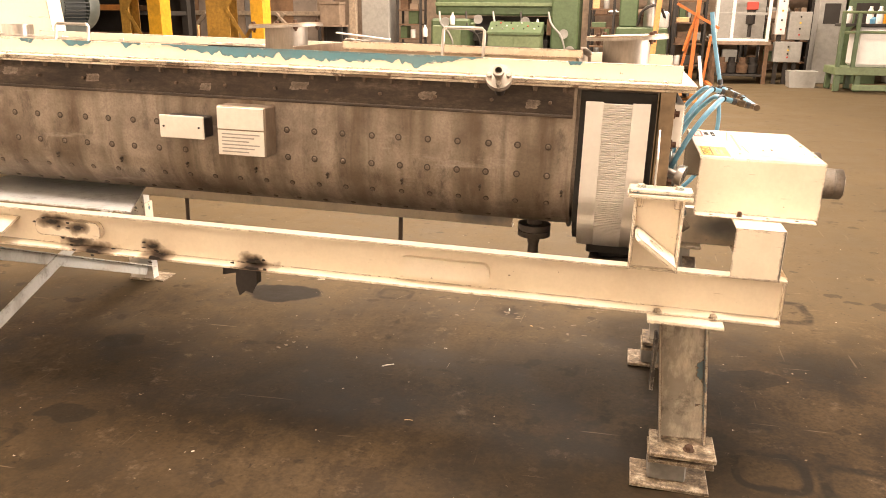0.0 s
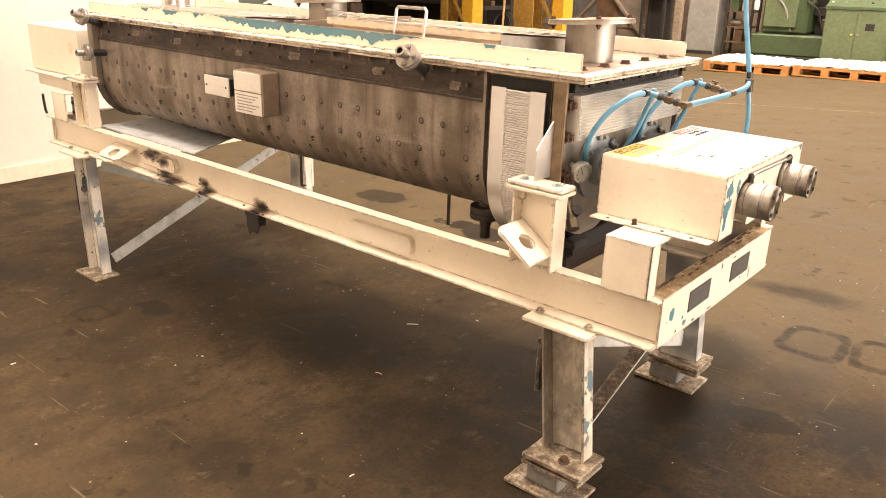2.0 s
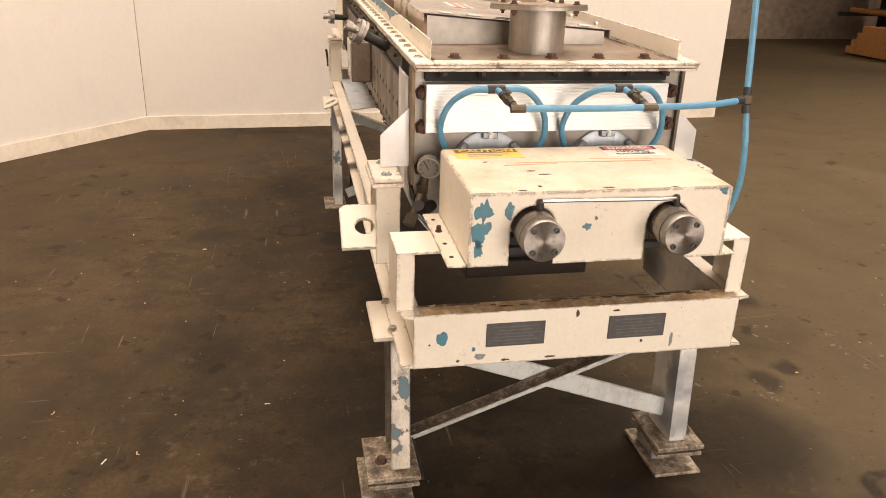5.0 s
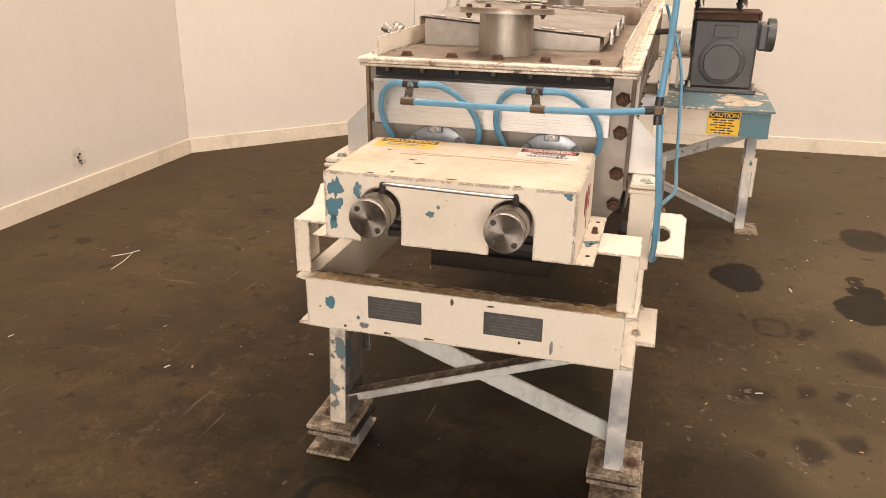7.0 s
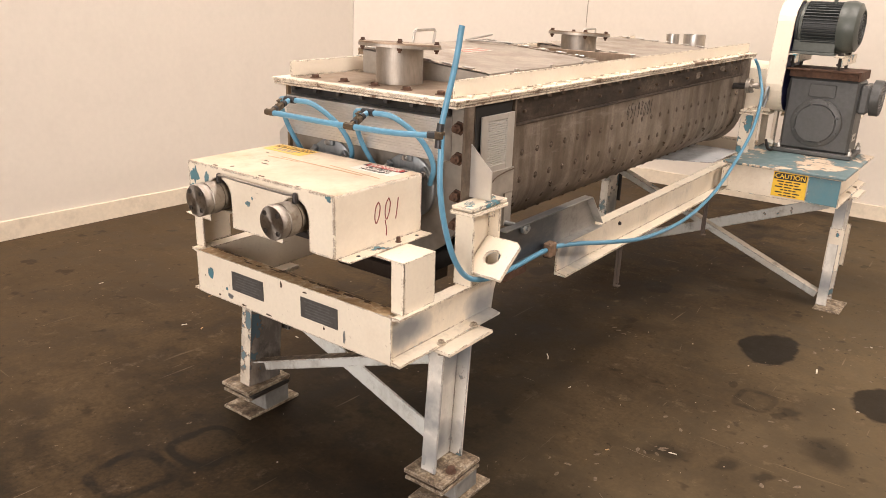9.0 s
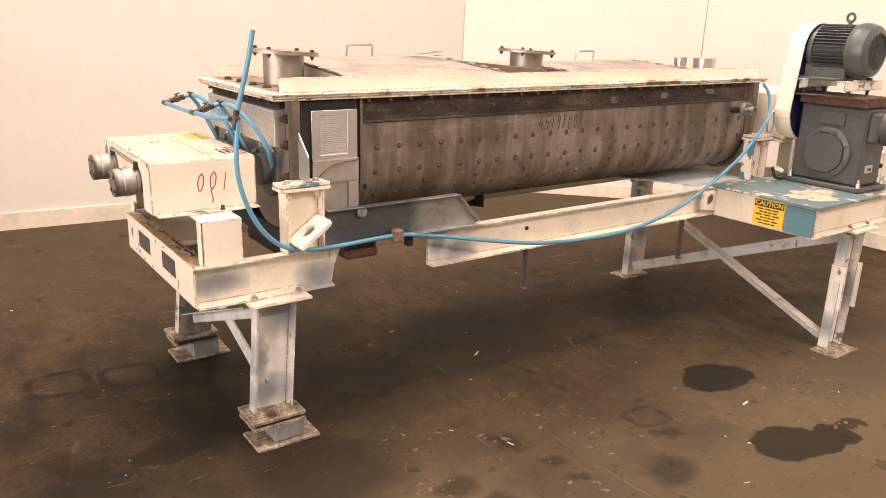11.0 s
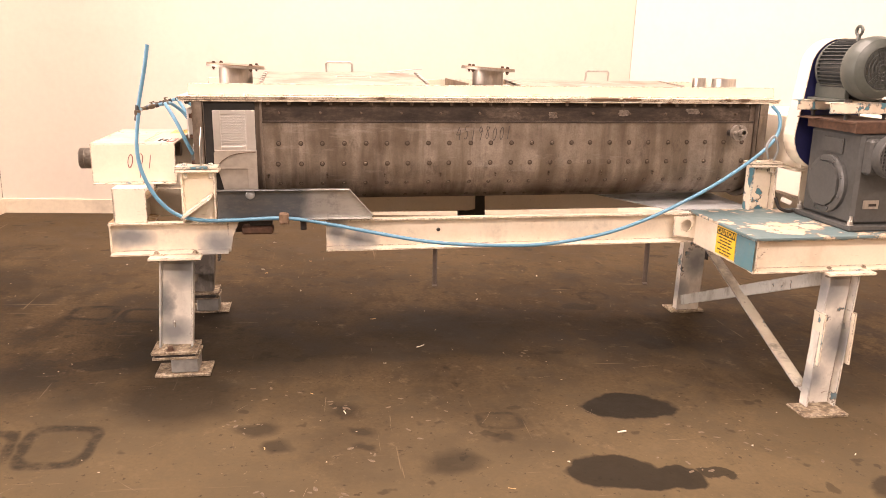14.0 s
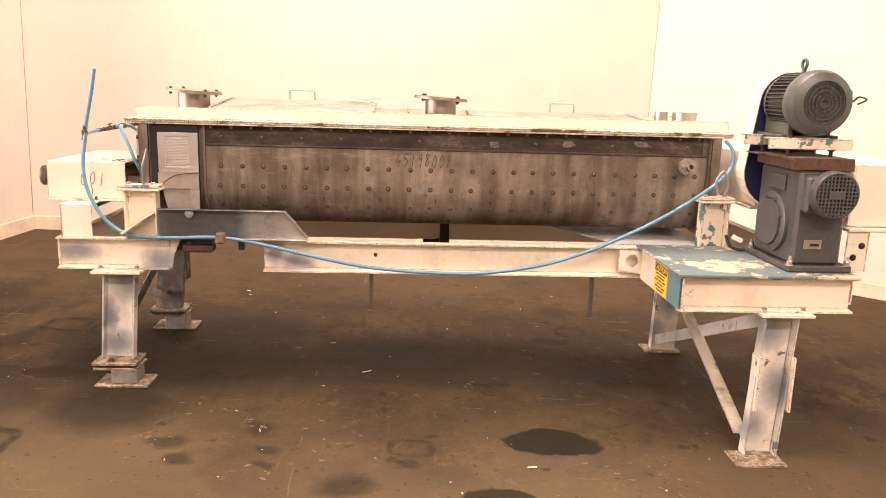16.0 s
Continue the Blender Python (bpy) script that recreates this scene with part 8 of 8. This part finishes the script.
for k, (x0, x1, za, zb) in enumerate(((2.86, 3.04, 1.0, 1.75), (3.10, 3.52, 0.9, 1.45), (2.88, 3.40, 0.45, 0.86))):
    cb = thing("control_box", ((x0 + x1) / 2, 17.7, z + za), "grey control box with a row of buttons on a stand", "control box", "control boxes", frame_m=GROUND)
    part("body", box(B(), x0, x1, 17.55, 17.8, z + za, z + zb, 0.01), bg_grey if k != 0 else sheet_white, cb)
    part("stand", box(B(), (x0 + x1) / 2 - 0.04, (x0 + x1) / 2 + 0.04, 17.62, 17.70, z, z + za - 0.001, 0.004), bg_dark, cb)
    for j in range(4):
        part("button", lathe(B(), [(0.018, 0), (0.018, 0.015)], ((x0 + x1) / 2, 17.55, z + za + 0.1 + (zb - za - 0.2) * j / 3), (0, -1, 0), 10), (label_red, bg_dark, label_yellow, bg_dark)[j], cb)
z = flat_floor(3.4, 17.0)
bk = thing("plastic_crate", (3.35, 17.0, z), "grey-blue plastic crate on the floor", "crate", frame_m=GROUND)
part("body", prism(B(), [(3.12, z + 0.0), (3.08, z + 0.32), (3.62, z + 0.32), (3.58, z + 0.0)], "y", 16.8, 17.2), bg_grey, bk)

# cart with a white tank
z = flat_floor(4.6, 16.4)
ct = thing("tank_cart", (4.6, 16.4, z), "green steel cart carrying a white tank", "cart", frame_m=GROUND)
part("deck", box(B(), 3.72, 5.9, 16.0, 16.9, z + 0.30, z + 0.44, 0.01), bg_green_light, ct)
for x in (3.80, 4.15, 5.6):
    for y in (16.1, 16.8):
        part("leg", box(B(), x - 0.05, x + 0.05, y - 0.05, y + 0.05, z, z + 0.299, 0.006), bg_green, ct)
part("foot_rail", box(B(), 4.0, 5.8, 15.7, 15.8, z + 0.05, z + 0.15, 0.006), bg_green_light, ct)
for x in (3.76, 4.02, 5.86):
    part("upright", box(B(), x - 0.035, x + 0.035, 16.01, 16.08, z + 0.441, z + 1.40, 0.006), bg_green, ct)
for zz in (1.40, 1.05):
    part("top_rail", tube(B(), [(3.72, 16.04, z + zz + 0.02), (4.8, 16.04, z + zz + 0.02), (5.95, 16.04, z + zz + 0.02)], 0.025, 8, 1), bg_green_light, ct)
part("tank", box(B(), 4.06, 4.86, 16.15, 16.8, z + 0.445, z + 1.16, 0.05), sheet_white, ct, "white plastic tank")
part("tank_lid", box(B(), 3.80, 4.95, 16.1, 16.85, z + 1.165, z + 1.22, 0.01), bg_dark, ct)
part("pump", lathe(B(), [(0.14, 0), (0.16, 0.1), (0.16, 0.55), (0.08, 0.65)], (5.2, 16.4, z + 0.445), (0, 0, 1), 20), bg_green, ct, smooth=True)
part("pump", lathe(B(), [(0.09, 0), (0.1, 0.1), (0.1, 0.4), (0.06, 0.5)], (5.0, 16.3, z + 0.445), (0, 0, 1), 16), bg_dark, ct, smooth=True)
part("hose", tube(B(), [(4.75, 16.12, z + 1.2), (4.65, 16.08, z + 0.95), (4.7, 16.06, z + 0.6), (5.0, 16.1, z + 0.5)], 0.015, 8), bg_dark, ct)
for k, (x, mat_k) in enumerate(((3.9, sheet_white), (4.28, sheet_white), (4.42, sheet_white), (4.33, hose_blue), (5.15, hose_blue))):
    solo("bottle", lathe(B(), [(0.055, 0), (0.06, 0.02), (0.06, 0.2), (0.03, 0.27), (0.03, 0.31)] if mat_k is sheet_white else [(0.08, 0), (0.09, 0.08), (0.05, 0.12)], (x, 16.3 + 0.1 * (k % 2), z + 1.221), (0, 0, 1), 14), mat_k, (x, 16.3, z + 1.221), "plastic bottle standing on the tank lid", "bottle", "bottles on the cart", frame_m=GROUND, smooth=True)
tr = thing("tray", (4.9, 16.5, z + 1.221), "yellow plastic tray on the cart", "tray", frame_m=GROUND)
part("floor_plate", box(B(), 4.60, 5.2, 16.45, 16.8, z + 1.221, z + 1.235, 0.003), bg_yellow, tr)
for y in (16.45, 16.79):
    part("side", box(B(), 4.60, 5.2, y, y + 0.012, z + 1.236, z + 1.40, 0.003), bg_yellow, tr)

# tall cabinet, brown carton, braced partition
z = flat_floor(-5.9, 18.2)
cb = thing("steel_cabinet", (-5.9, 18.3, z), "tall grey-green steel cabinet with an open edge", "cabinet", frame_m=GROUND)
part("body", box(B(), -6.2, -5.52, 18.0, 18.7, z, z + 2.6, 0.01), bg_grey, cb)
part("door", box(B(), -6.18, -5.54, 17.985, 17.998, z + 0.08, z + 2.5, 0.006), bg_grey, cb)
part("plinth", box(B(), -6.19, -5.53, 17.99, 17.999, z, z + 0.07, 0), bg_dark, cb)
solo("timber_upright", box(B(), -6.42, -6.26, 17.75, 17.9, flat_floor(-6.34, 17.8), 5.0, 0.006), wood_grey, (-6.34, 17.8, 0), "weathered grey timber upright", "timber", frame_m=GROUND)
partition = thing("partition", (-10.4, 17.95, -0.3), "grey-tan boarded partition wall with patched panels", "wall", kind="structure", frame_m=GROUND)
part("backing", box(B(), -13.9, -6.85, 17.9, 18.0, -0.3, 6.4, 0.004), bg_partition, partition)
board_rng = random.Random(19)
boards = [bg_partition, plain("brown_panel", (0.20, 0.115, 0.06), 0.8, 0, 0.25, 6, 0.6), plain("grey_panel", (0.17, 0.155, 0.14), 0.8, 0, 0.25, 5, 0.7), bg_tan]
bx0 = -13.9
k = 0
while bx0 < -6.9:
    bw = min(board_rng.uniform(0.5, 1.0), -6.853 - bx0)
    zs = board_rng.uniform(0.45, 0.75)
    part("board", box(B(), bx0 + 0.006, bx0 + bw - 0.006, 17.878, 17.8995, -0.2, zs, 0.002), boards[(k + 2) % 4], partition)
    part("board", box(B(), bx0 + 0.006, bx0 + bw - 0.006, 17.872, 17.8995, zs + 0.008, 2.6, 0.002), boards[(k * 3 + 1) % 4], partition)
    bx0 += bw
    k += 1
for x0, x1, z0, z1 in ((-8.25, -6.88, 1.50, 0.05), (-9.55, -8.05, 0.05, 1.50), (-11.6, -10.1, 0.05, 1.50), (-11.9, -13.3, 0.05, 1.50)):
    yy = 17.775 if z0 > z1 else 17.795
    solo("wall_brace", bar(B(), (x0, yy, z0), (x1, yy, z1), 0.05, 0.12, (0, 1, 0)), wood_grey, (x0, yy, z0), "diagonal timber brace on the partition", "timber brace", "wall braces", frame_m=GROUND)
for zz in (0.50, 1.45):
    solo("wall_rail", box(B(), -13.8, -6.86, 17.825, 17.871, zz, zz + 0.10, 0.004), wood_grey, (-10, 17.85, zz), "horizontal timber rail on the partition", "timber rail", "wall rails", frame_m=GROUND)
z = flat_floor(-5.2, 17.3)
# added dark stand; its black back paints the shade of a recess
st = thing("recess_stand", (-6.67, 17.55, z), "dark stand added below a brown carton, filling in for a dark recess", "stand", frame_m=GROUND)
for x in (-7.00, -6.48):
    for y in (17.36, 17.72):
        part("leg", box(B(), x - 0.03, x + 0.03, y - 0.03, y + 0.03, z, z + 1.19, 0.003), bg_dark, st)
part("top", box(B(), -7.04, -6.44, 17.32, 17.76, z + 1.191, z + 1.23, 0.003), bg_tan, st)
part("back", box(B(), -6.97, -6.51, 17.70, 17.72, z + 0.02, z + 1.19, 0), bg_dark, st)
bx = thing("carton", (-6.67, 17.55, z + 1.231), "brown cardboard carton with a taped lid", "carton", frame_m=GROUND)
part("body", box(B(), -6.98, -6.50, 17.35, 17.72, z + 1.231, z + 1.68, 0.008), bg_tan, bx)
part("lid", box(B(), -6.99, -6.49, 17.34, 17.73, z + 1.681, z + 1.74, 0.006), bg_tan, bx)

# bar stock rack west of the columns
z = flat_floor(-11, 14.5)
rk = thing("stock_rack", (-11.0, 14.6, z), "dark steel cantilever rack for long bar stock", "rack", frame_m=GROUND)
for x in (-13.4, -11.6, -9.7, -8.95):
    part("upright", box(B(), x - 0.07, x + 0.07, 14.9, 15.05, z, z + 3.0, 0.006), bg_dark, rk)
    for k in range(5):
        part("arm", box(B(), x - 0.05, x + 0.05, 13.9, 14.899, z + 0.5 + 0.52 * k, z + 0.58 + 0.52 * k, 0.004), bg_dark, rk)
part("back_sheet", box(B(), -13.6, -8.8, 15.06, 15.08, z, z + 3.0, 0), bg_dark, rk)
stock = random.Random(51)
for k in range(5):
    for j in range(5):
        yy = 13.98 + 0.17 * j
        zz = z + 0.585 + 0.52 * k
        x0 = -13.3 + stock.uniform(0, 0.6)
        x1 = -8.9 - stock.uniform(0, 0.9)
        if stock.random() < 0.7:
            solo("bar_stock", lathe(B(), [(0.055, 0), (0.055, x1 - x0)], (x0, yy, zz + 0.056), (1, 0, 0), 10), stock.choice([bg_brown, wood_orange, bg_dark, rusty_steel, bg_brown]), (x0, yy, zz), "long rusty bar lying in the rack", "bar stock", "bars in the rack", frame_m=GROUND, smooth=True)
        else:
            solo("timber_stock", box(B(), x0, x1, yy - 0.06, yy + 0.06, zz + 0.001, zz + 0.1, 0.004), stock.choice([bg_brown, wood_orange]), (x0, yy, zz), "long brown timber lying in the rack", "timber", "timber in the rack", frame_m=GROUND)
# timber pile on the floor in front
for k in range(4):
    for j in range(3 - k % 2):
        x0, x1 = -11.0 + 0.12 * k + 0.1 * j, -9.10 - 0.16 * k - 0.05 * j
        zb = max(flat_floor(x0, 12.6), flat_floor(x1, 12.6)) + 0.005
        solo("timber_beam", box(B(), x0, x1, 12.35 + 0.22 * j, 12.55 + 0.22 * j, zb + 0.13 * k, zb + 0.127 + 0.13 * k, 0.006), wood_orange, (-10, 12.4 + 0.22 * j, zb + 0.13 * k), "orange-brown timber baulk in a low pile", "timber", "timber pile", frame_m=GROUND)

# between the columns: hand truck, extinguisher, can
z = flat_floor(-7.1, 12.1)
ht = thing("hand_truck", (-7.1, 12.1, z), "pale pole stand with a coiled dark cable", "hand truck", frame_m=GROUND)
part("pole", tube(B(), [(-7.08, 12.12, z + 0.08), (-7.06, 12.1, z + 0.6), (-7.03, 12.1, z + 1.35)], 0.022, 8), wood_pale, ht)
part("base", box(B(), -7.33, -6.88, 12.02, 12.22, z + 0.04, z + 0.09, 0.01), wood_pale, ht)
for s in (-0.18, 0.18):
    part("wheel", lathe(B(), [(0.04, 0), (0.04, 0.04)], (-7.12 + s, 12.05, z + 0.04), (1, 0, 0), 16), bg_dark, ht)
for k in range(3):
    part("cable_coil", ring(B(), (-7.05 + 0.02 * k, 12.07, z + 0.85), (1, 0, 0), (0, 0.2, 1), 0.17 + 0.015 * k, 0.012), bg_dark, ht)
z = flat_floor(-7.5, 11.9)
fe = thing("fire_extinguisher", (-7.60, 11.80, z), "red fire extinguisher with a white label on the floor", "fire extinguisher", frame_m=GROUND)
part("cylinder", lathe(B(), [(0.08, 0), (0.085, 0.02), (0.085, 0.42), (0.03, 0.5), (0.03, 0.54)], (-7.60, 11.80, z), (0, 0, 1), 20), bg_red, fe, smooth=True)
part("label_band", lathe(B(), [(0.086, 0.14), (0.0865, 0.14), (0.0865, 0.30), (0.086, 0.30)], (-7.60, 11.80, z), (0, 0, 1), 20), sheet_white, fe)
part("valve", box(B(), -7.66, -7.54, 11.78, 11.82, z + 0.541, z + 0.60, 0.004), bg_dark, fe)
solo("red_can", lathe(B(), [(0.11, 0), (0.12, 0.01), (0.12, 0.28), (0.05, 0.33), (0.05, 0.36)], (-8.2, 11.9, flat_floor(-8.2, 11.9)), (0, 0, 1), 18), bg_red, (-8.2, 11.9, 0), "red metal can on the floor", "can", frame_m=GROUND, smooth=True)
# drums and a bench seen past the columns
for k, (x, y) in enumerate(((-9.9, 16.9),)):
    z = flat_floor(x, y)
    solo("drum", lathe(B(), [(0.28, 0), (0.29, 0.02), (0.28, 0.28), (0.29, 0.30), (0.28, 0.32), (0.28, 0.58), (0.29, 0.60), (0.28, 0.62), (0.29, 0.86), (0.27, 0.87), (0.27, 0.85), (0, 0.85)], (x, y, z), (0, 0, 1), 24), bg_brown, (x, y, z), "steel drum standing on the shop floor", "drum", "steel drums", frame_m=GROUND, smooth=True)

# ---- litter on the floor of the bay ----
chip_white = plain("white_scrap", (0.66, 0.60, 0.50), 0.6)
grit_tan = plain("pale_grit", (0.38, 0.31, 0.23), 0.8)


def scrap(x, y, length, turn, material, label, bend=0.0, r=0.004):
    z = floor_z(x, y) + r * 0.9
    a = radians(turn)
    d = Vector((math.cos(a), math.sin(a), 0.0))
    n = Vector((-d.y, d.x, 0))
    p = Vector((x, y, z))
    bm = tube(B(), [p - d * length / 2, p + n * bend, p + d * length / 2], r, 6, 4)
    return solo("scrap", bm, material, p, label, "scrap", "litter on the floor", frame_m=GROUND)


scrap(-0.95, 3.02, 0.055, 35, chip_white, "thin white stick lying on the floor", 0.003, 0.0025)
scrap(-1.68, 4.05, 0.040, 10, chip_white, "small white scrap lying on the floor", 0.0, 0.004)
scrap(-1.01, 0.53, 0.26, 12, chip_white, "thin bent straw lying on the floor", 0.01, 0.0025)
scrap(-1.12, 0.47, 0.16, -35, chip_white, "thin bent straw lying on the floor", 0.01, 0.0025)
scrap_rng = random.Random(8)
for x, y in ((-0.74, 3.25), (-0.38, 3.6), (-1.99, 1.63), (-0.3, 2.01), (-0.36, 1.26), (-0.73, 2.57), (-1.43, 2.19), (-0.52, 3.8), (-1.37, 4.28), (-0.03, 1.5), (-0.06, 1.6), (-0.07, 0.68), (-0.2, 4.1), (-1.1, 4.45), (-2.2, 4.2), (0.9, 1.4), (1.3, 2.6), (-2.3, 1.2), (-2.6, 4.3)):
    scrap(x, y, scrap_rng.uniform(0.010, 0.032), scrap_rng.uniform(0, 180), scrap_rng.choice([chip_white, chip_white, wood_pale]), "small pale scrap lying on the floor", scrap_rng.uniform(-0.006, 0.006), scrap_rng.uniform(0.0013, 0.0025))
bm = B()
for k in range(170):
    x, y = scrap_rng.uniform(-3.4, 2.6), scrap_rng.uniform(-0.2, 6.0)
    s = scrap_rng.uniform(0.0018, 0.0048)
    z = floor_z(x, y)
    q = [bm.verts.new((x + s * scrap_rng.uniform(0.6, 1.9) * math.cos(a), y + s * scrap_rng.uniform(0.6, 1.9) * math.sin(a), z)) for a in (0.3, 2.4, 4.4)]
    top = bm.verts.new((x, y, z + s * 0.9))
    for i in range(3):
        bm.faces.new((q[i], q[(i + 1) % 3], top))
solo("floor_grit", bm, grit_tan, (0, 0, 0), "tiny pale crumbs scattered over the floor", "grit", kind="stuff", frame_m=GROUND)

bm = B()
for k in range(18):
    x, y = scrap_rng.uniform(-2.4, 0.9), scrap_rng.uniform(2.8, 4.8)
    a, ln, curl = scrap_rng.uniform(0, math.pi), scrap_rng.uniform(0.04, 0.16), scrap_rng.uniform(-0.2, 0.2)
    w = scrap_rng.uniform(0.0005, 0.0011)
    prev = None
    for j in range(7):
        aa = a + curl * j / 6
        x, y = x + math.cos(aa) * ln / 6, y + math.sin(aa) * ln / 6
        wj = w * (0.4 + 0.6 * math.sin(math.pi * (j + 0.5) / 7)) * (0.7 + 0.6 * abs(noise.noise(Vector((x * 30, y * 30, 0)))))
        nx, ny = -math.sin(aa) * wj, math.cos(aa) * wj
        pair = (bm.verts.new((x - nx, y - ny, floor_z(x, y) + 0.0008)), bm.verts.new((x + nx, y + ny, floor_z(x, y) + 0.0008)))
        if prev:
            bm.faces.new((prev[0], pair[0], pair[1], prev[1]))
        prev = pair
solo("floor_scratches", bm, plain("scratch_tan", (0.16, 0.12, 0.08), 0.8), (0, 0, 0), "thin pale drag scratches on the floor", "scratches", kind="stuff", frame_m=GROUND)

# places where the floor's skin has chipped off pale, in loose clusters
CHIPPED = ((-0.29, 4.40, 0.07), (-0.74, 4.10, 0.10), (-0.89, 3.84, 0.08), (-0.20, 3.56, 0.06), (-0.12, 3.91, 0.05), (-0.49, 4.36, 0.09), (-0.51, 3.76, 0.05), (-2.30, 4.21, 0.10), (-1.94, 4.10, 0.08), (-2.85, 4.17, 0.08), (-2.20, 4.04, 0.07), (-1.81, 4.30, 0.06), (-1.51, 3.15, 0.06))
chip_bm = B()
for cx, cy, spread in CHIPPED:
    for k in range(6):
        x, y = scrap_rng.gauss(cx, spread), scrap_rng.gauss(cy, spread)
        r0, turn = scrap_rng.uniform(0.003, 0.011), scrap_rng.uniform(0, math.pi)
        ring_v = []
        for j in range(9):
            a = 2 * math.pi * j / 9
            f = r0 * (0.75 + 0.7 * abs(noise.noise(Vector((x * 50 + math.cos(a) * 1.3, y * 50 + math.sin(a) * 1.3, k)))))
            u, v = f * 1.8 * math.cos(a), f * 0.8 * math.sin(a)
            px, py = x + u * math.cos(turn) - v * math.sin(turn), y + u * math.sin(turn) + v * math.cos(turn)
            ring_v.append(chip_bm.verts.new((px, py, floor_z(px, py) + 0.0007)))
        chip_bm.faces.new(ring_v)
solo("floor_chips", chip_bm, plain("chipped_floor", (0.118, 0.088, 0.058), 0.85, 0, 0.4, 90, 0.6), (0, 0, 0), "small pale chips in the floor's worn skin", "floor chips", kind="stuff", frame_m=GROUND)


def floor_streak(pts, w, seed):
    """A thin uneven streak lying on the floor along a line of places."""
    bm = B()
    prev = None
    for j, p in enumerate(smooth_path([Vector((x, y, 0)) for x, y in pts], 12)):
        f = 0.35 + 0.9 * abs(noise.noise(Vector((p.x * 3, p.y * 3, seed))))
        pair = [bm.verts.new((p.x, p.y + d * w * f, floor_z(p.x, p.y) + 0.001)) for d in (-1, 1)]
        if prev:
            bm.faces.new((prev[0], pair[0], pair[1], prev[1]))
        prev = pair
    return bm


solo("floor_mark", floor_streak([(-3.1, 10.75), (-2.3, 11.0), (-1.3, 11.2), (-0.2, 11.45), (1.0, 11.6)], 0.020, 2.0), plain("pale_lane_mark", (0.27, 0.205, 0.14), 0.8), (0, 0, 0), "worn pale line across the shop floor", "floor mark", kind="structure", frame_m=GROUND)
solo("floor_mark", floor_streak([(-2.66, 9.36), (-2.5, 9.46), (-2.32, 9.56)], 0.035, 7.0), oil_dark, (0, 0, 0), "dark oily streak on the shop floor", "floor mark", kind="structure", frame_m=GROUND)

# scuffs on the bay's walls
WALL_B = Matrix.Translation((-2.064, -0.590, 0)) @ Matrix.Rotation(math.atan2(0.39, 5.84), 4, "Z")
for k, (u, zz, rx, rz) in enumerate(((-0.005, 0.262, 0.014, 0.012), (0.014, 0.242, 0.012, 0.016), (0.0, 0.216, 0.018, 0.012), (-0.012, 0.195, 0.012, 0.006))):
    bm = ragged_patch(u, zz, rx, rz, 0.0035, k + 40.0, 0.003, 16)
    solo("wall_scuff", bm, dark_steel, (0, 0, zz), "dark gouge in the white wall", "scuff", kind="structure", frame_m=WALL_B)
smudge = [plain("pale_smudge", (0.60, 0.55, 0.49), 0.7, 0, 0.06, 40, 0.3), plain("grey_smudge", (0.47, 0.43, 0.39), 0.7, 0, 0.1, 40, 0.4)]
for k, (u, zz, rx, rz, yy) in enumerate(((0.005, 0.235, 0.075, 0.085, 0.0012), (-0.005, 0.225, 0.030, 0.050, 0.0018), (0.04, 0.27, 0.018, 0.012, 0.0018), (-0.05, 0.20, 0.016, 0.022, 0.0018))):
    solo("wall_scuff", ragged_patch(u, zz, rx, rz, yy, k + 60.0, 0.001, 40), smudge[min(k, 1)], (0, 0, zz), "rubbed grey smudge on the white wall", "scuff", kind="structure", frame_m=WALL_B)
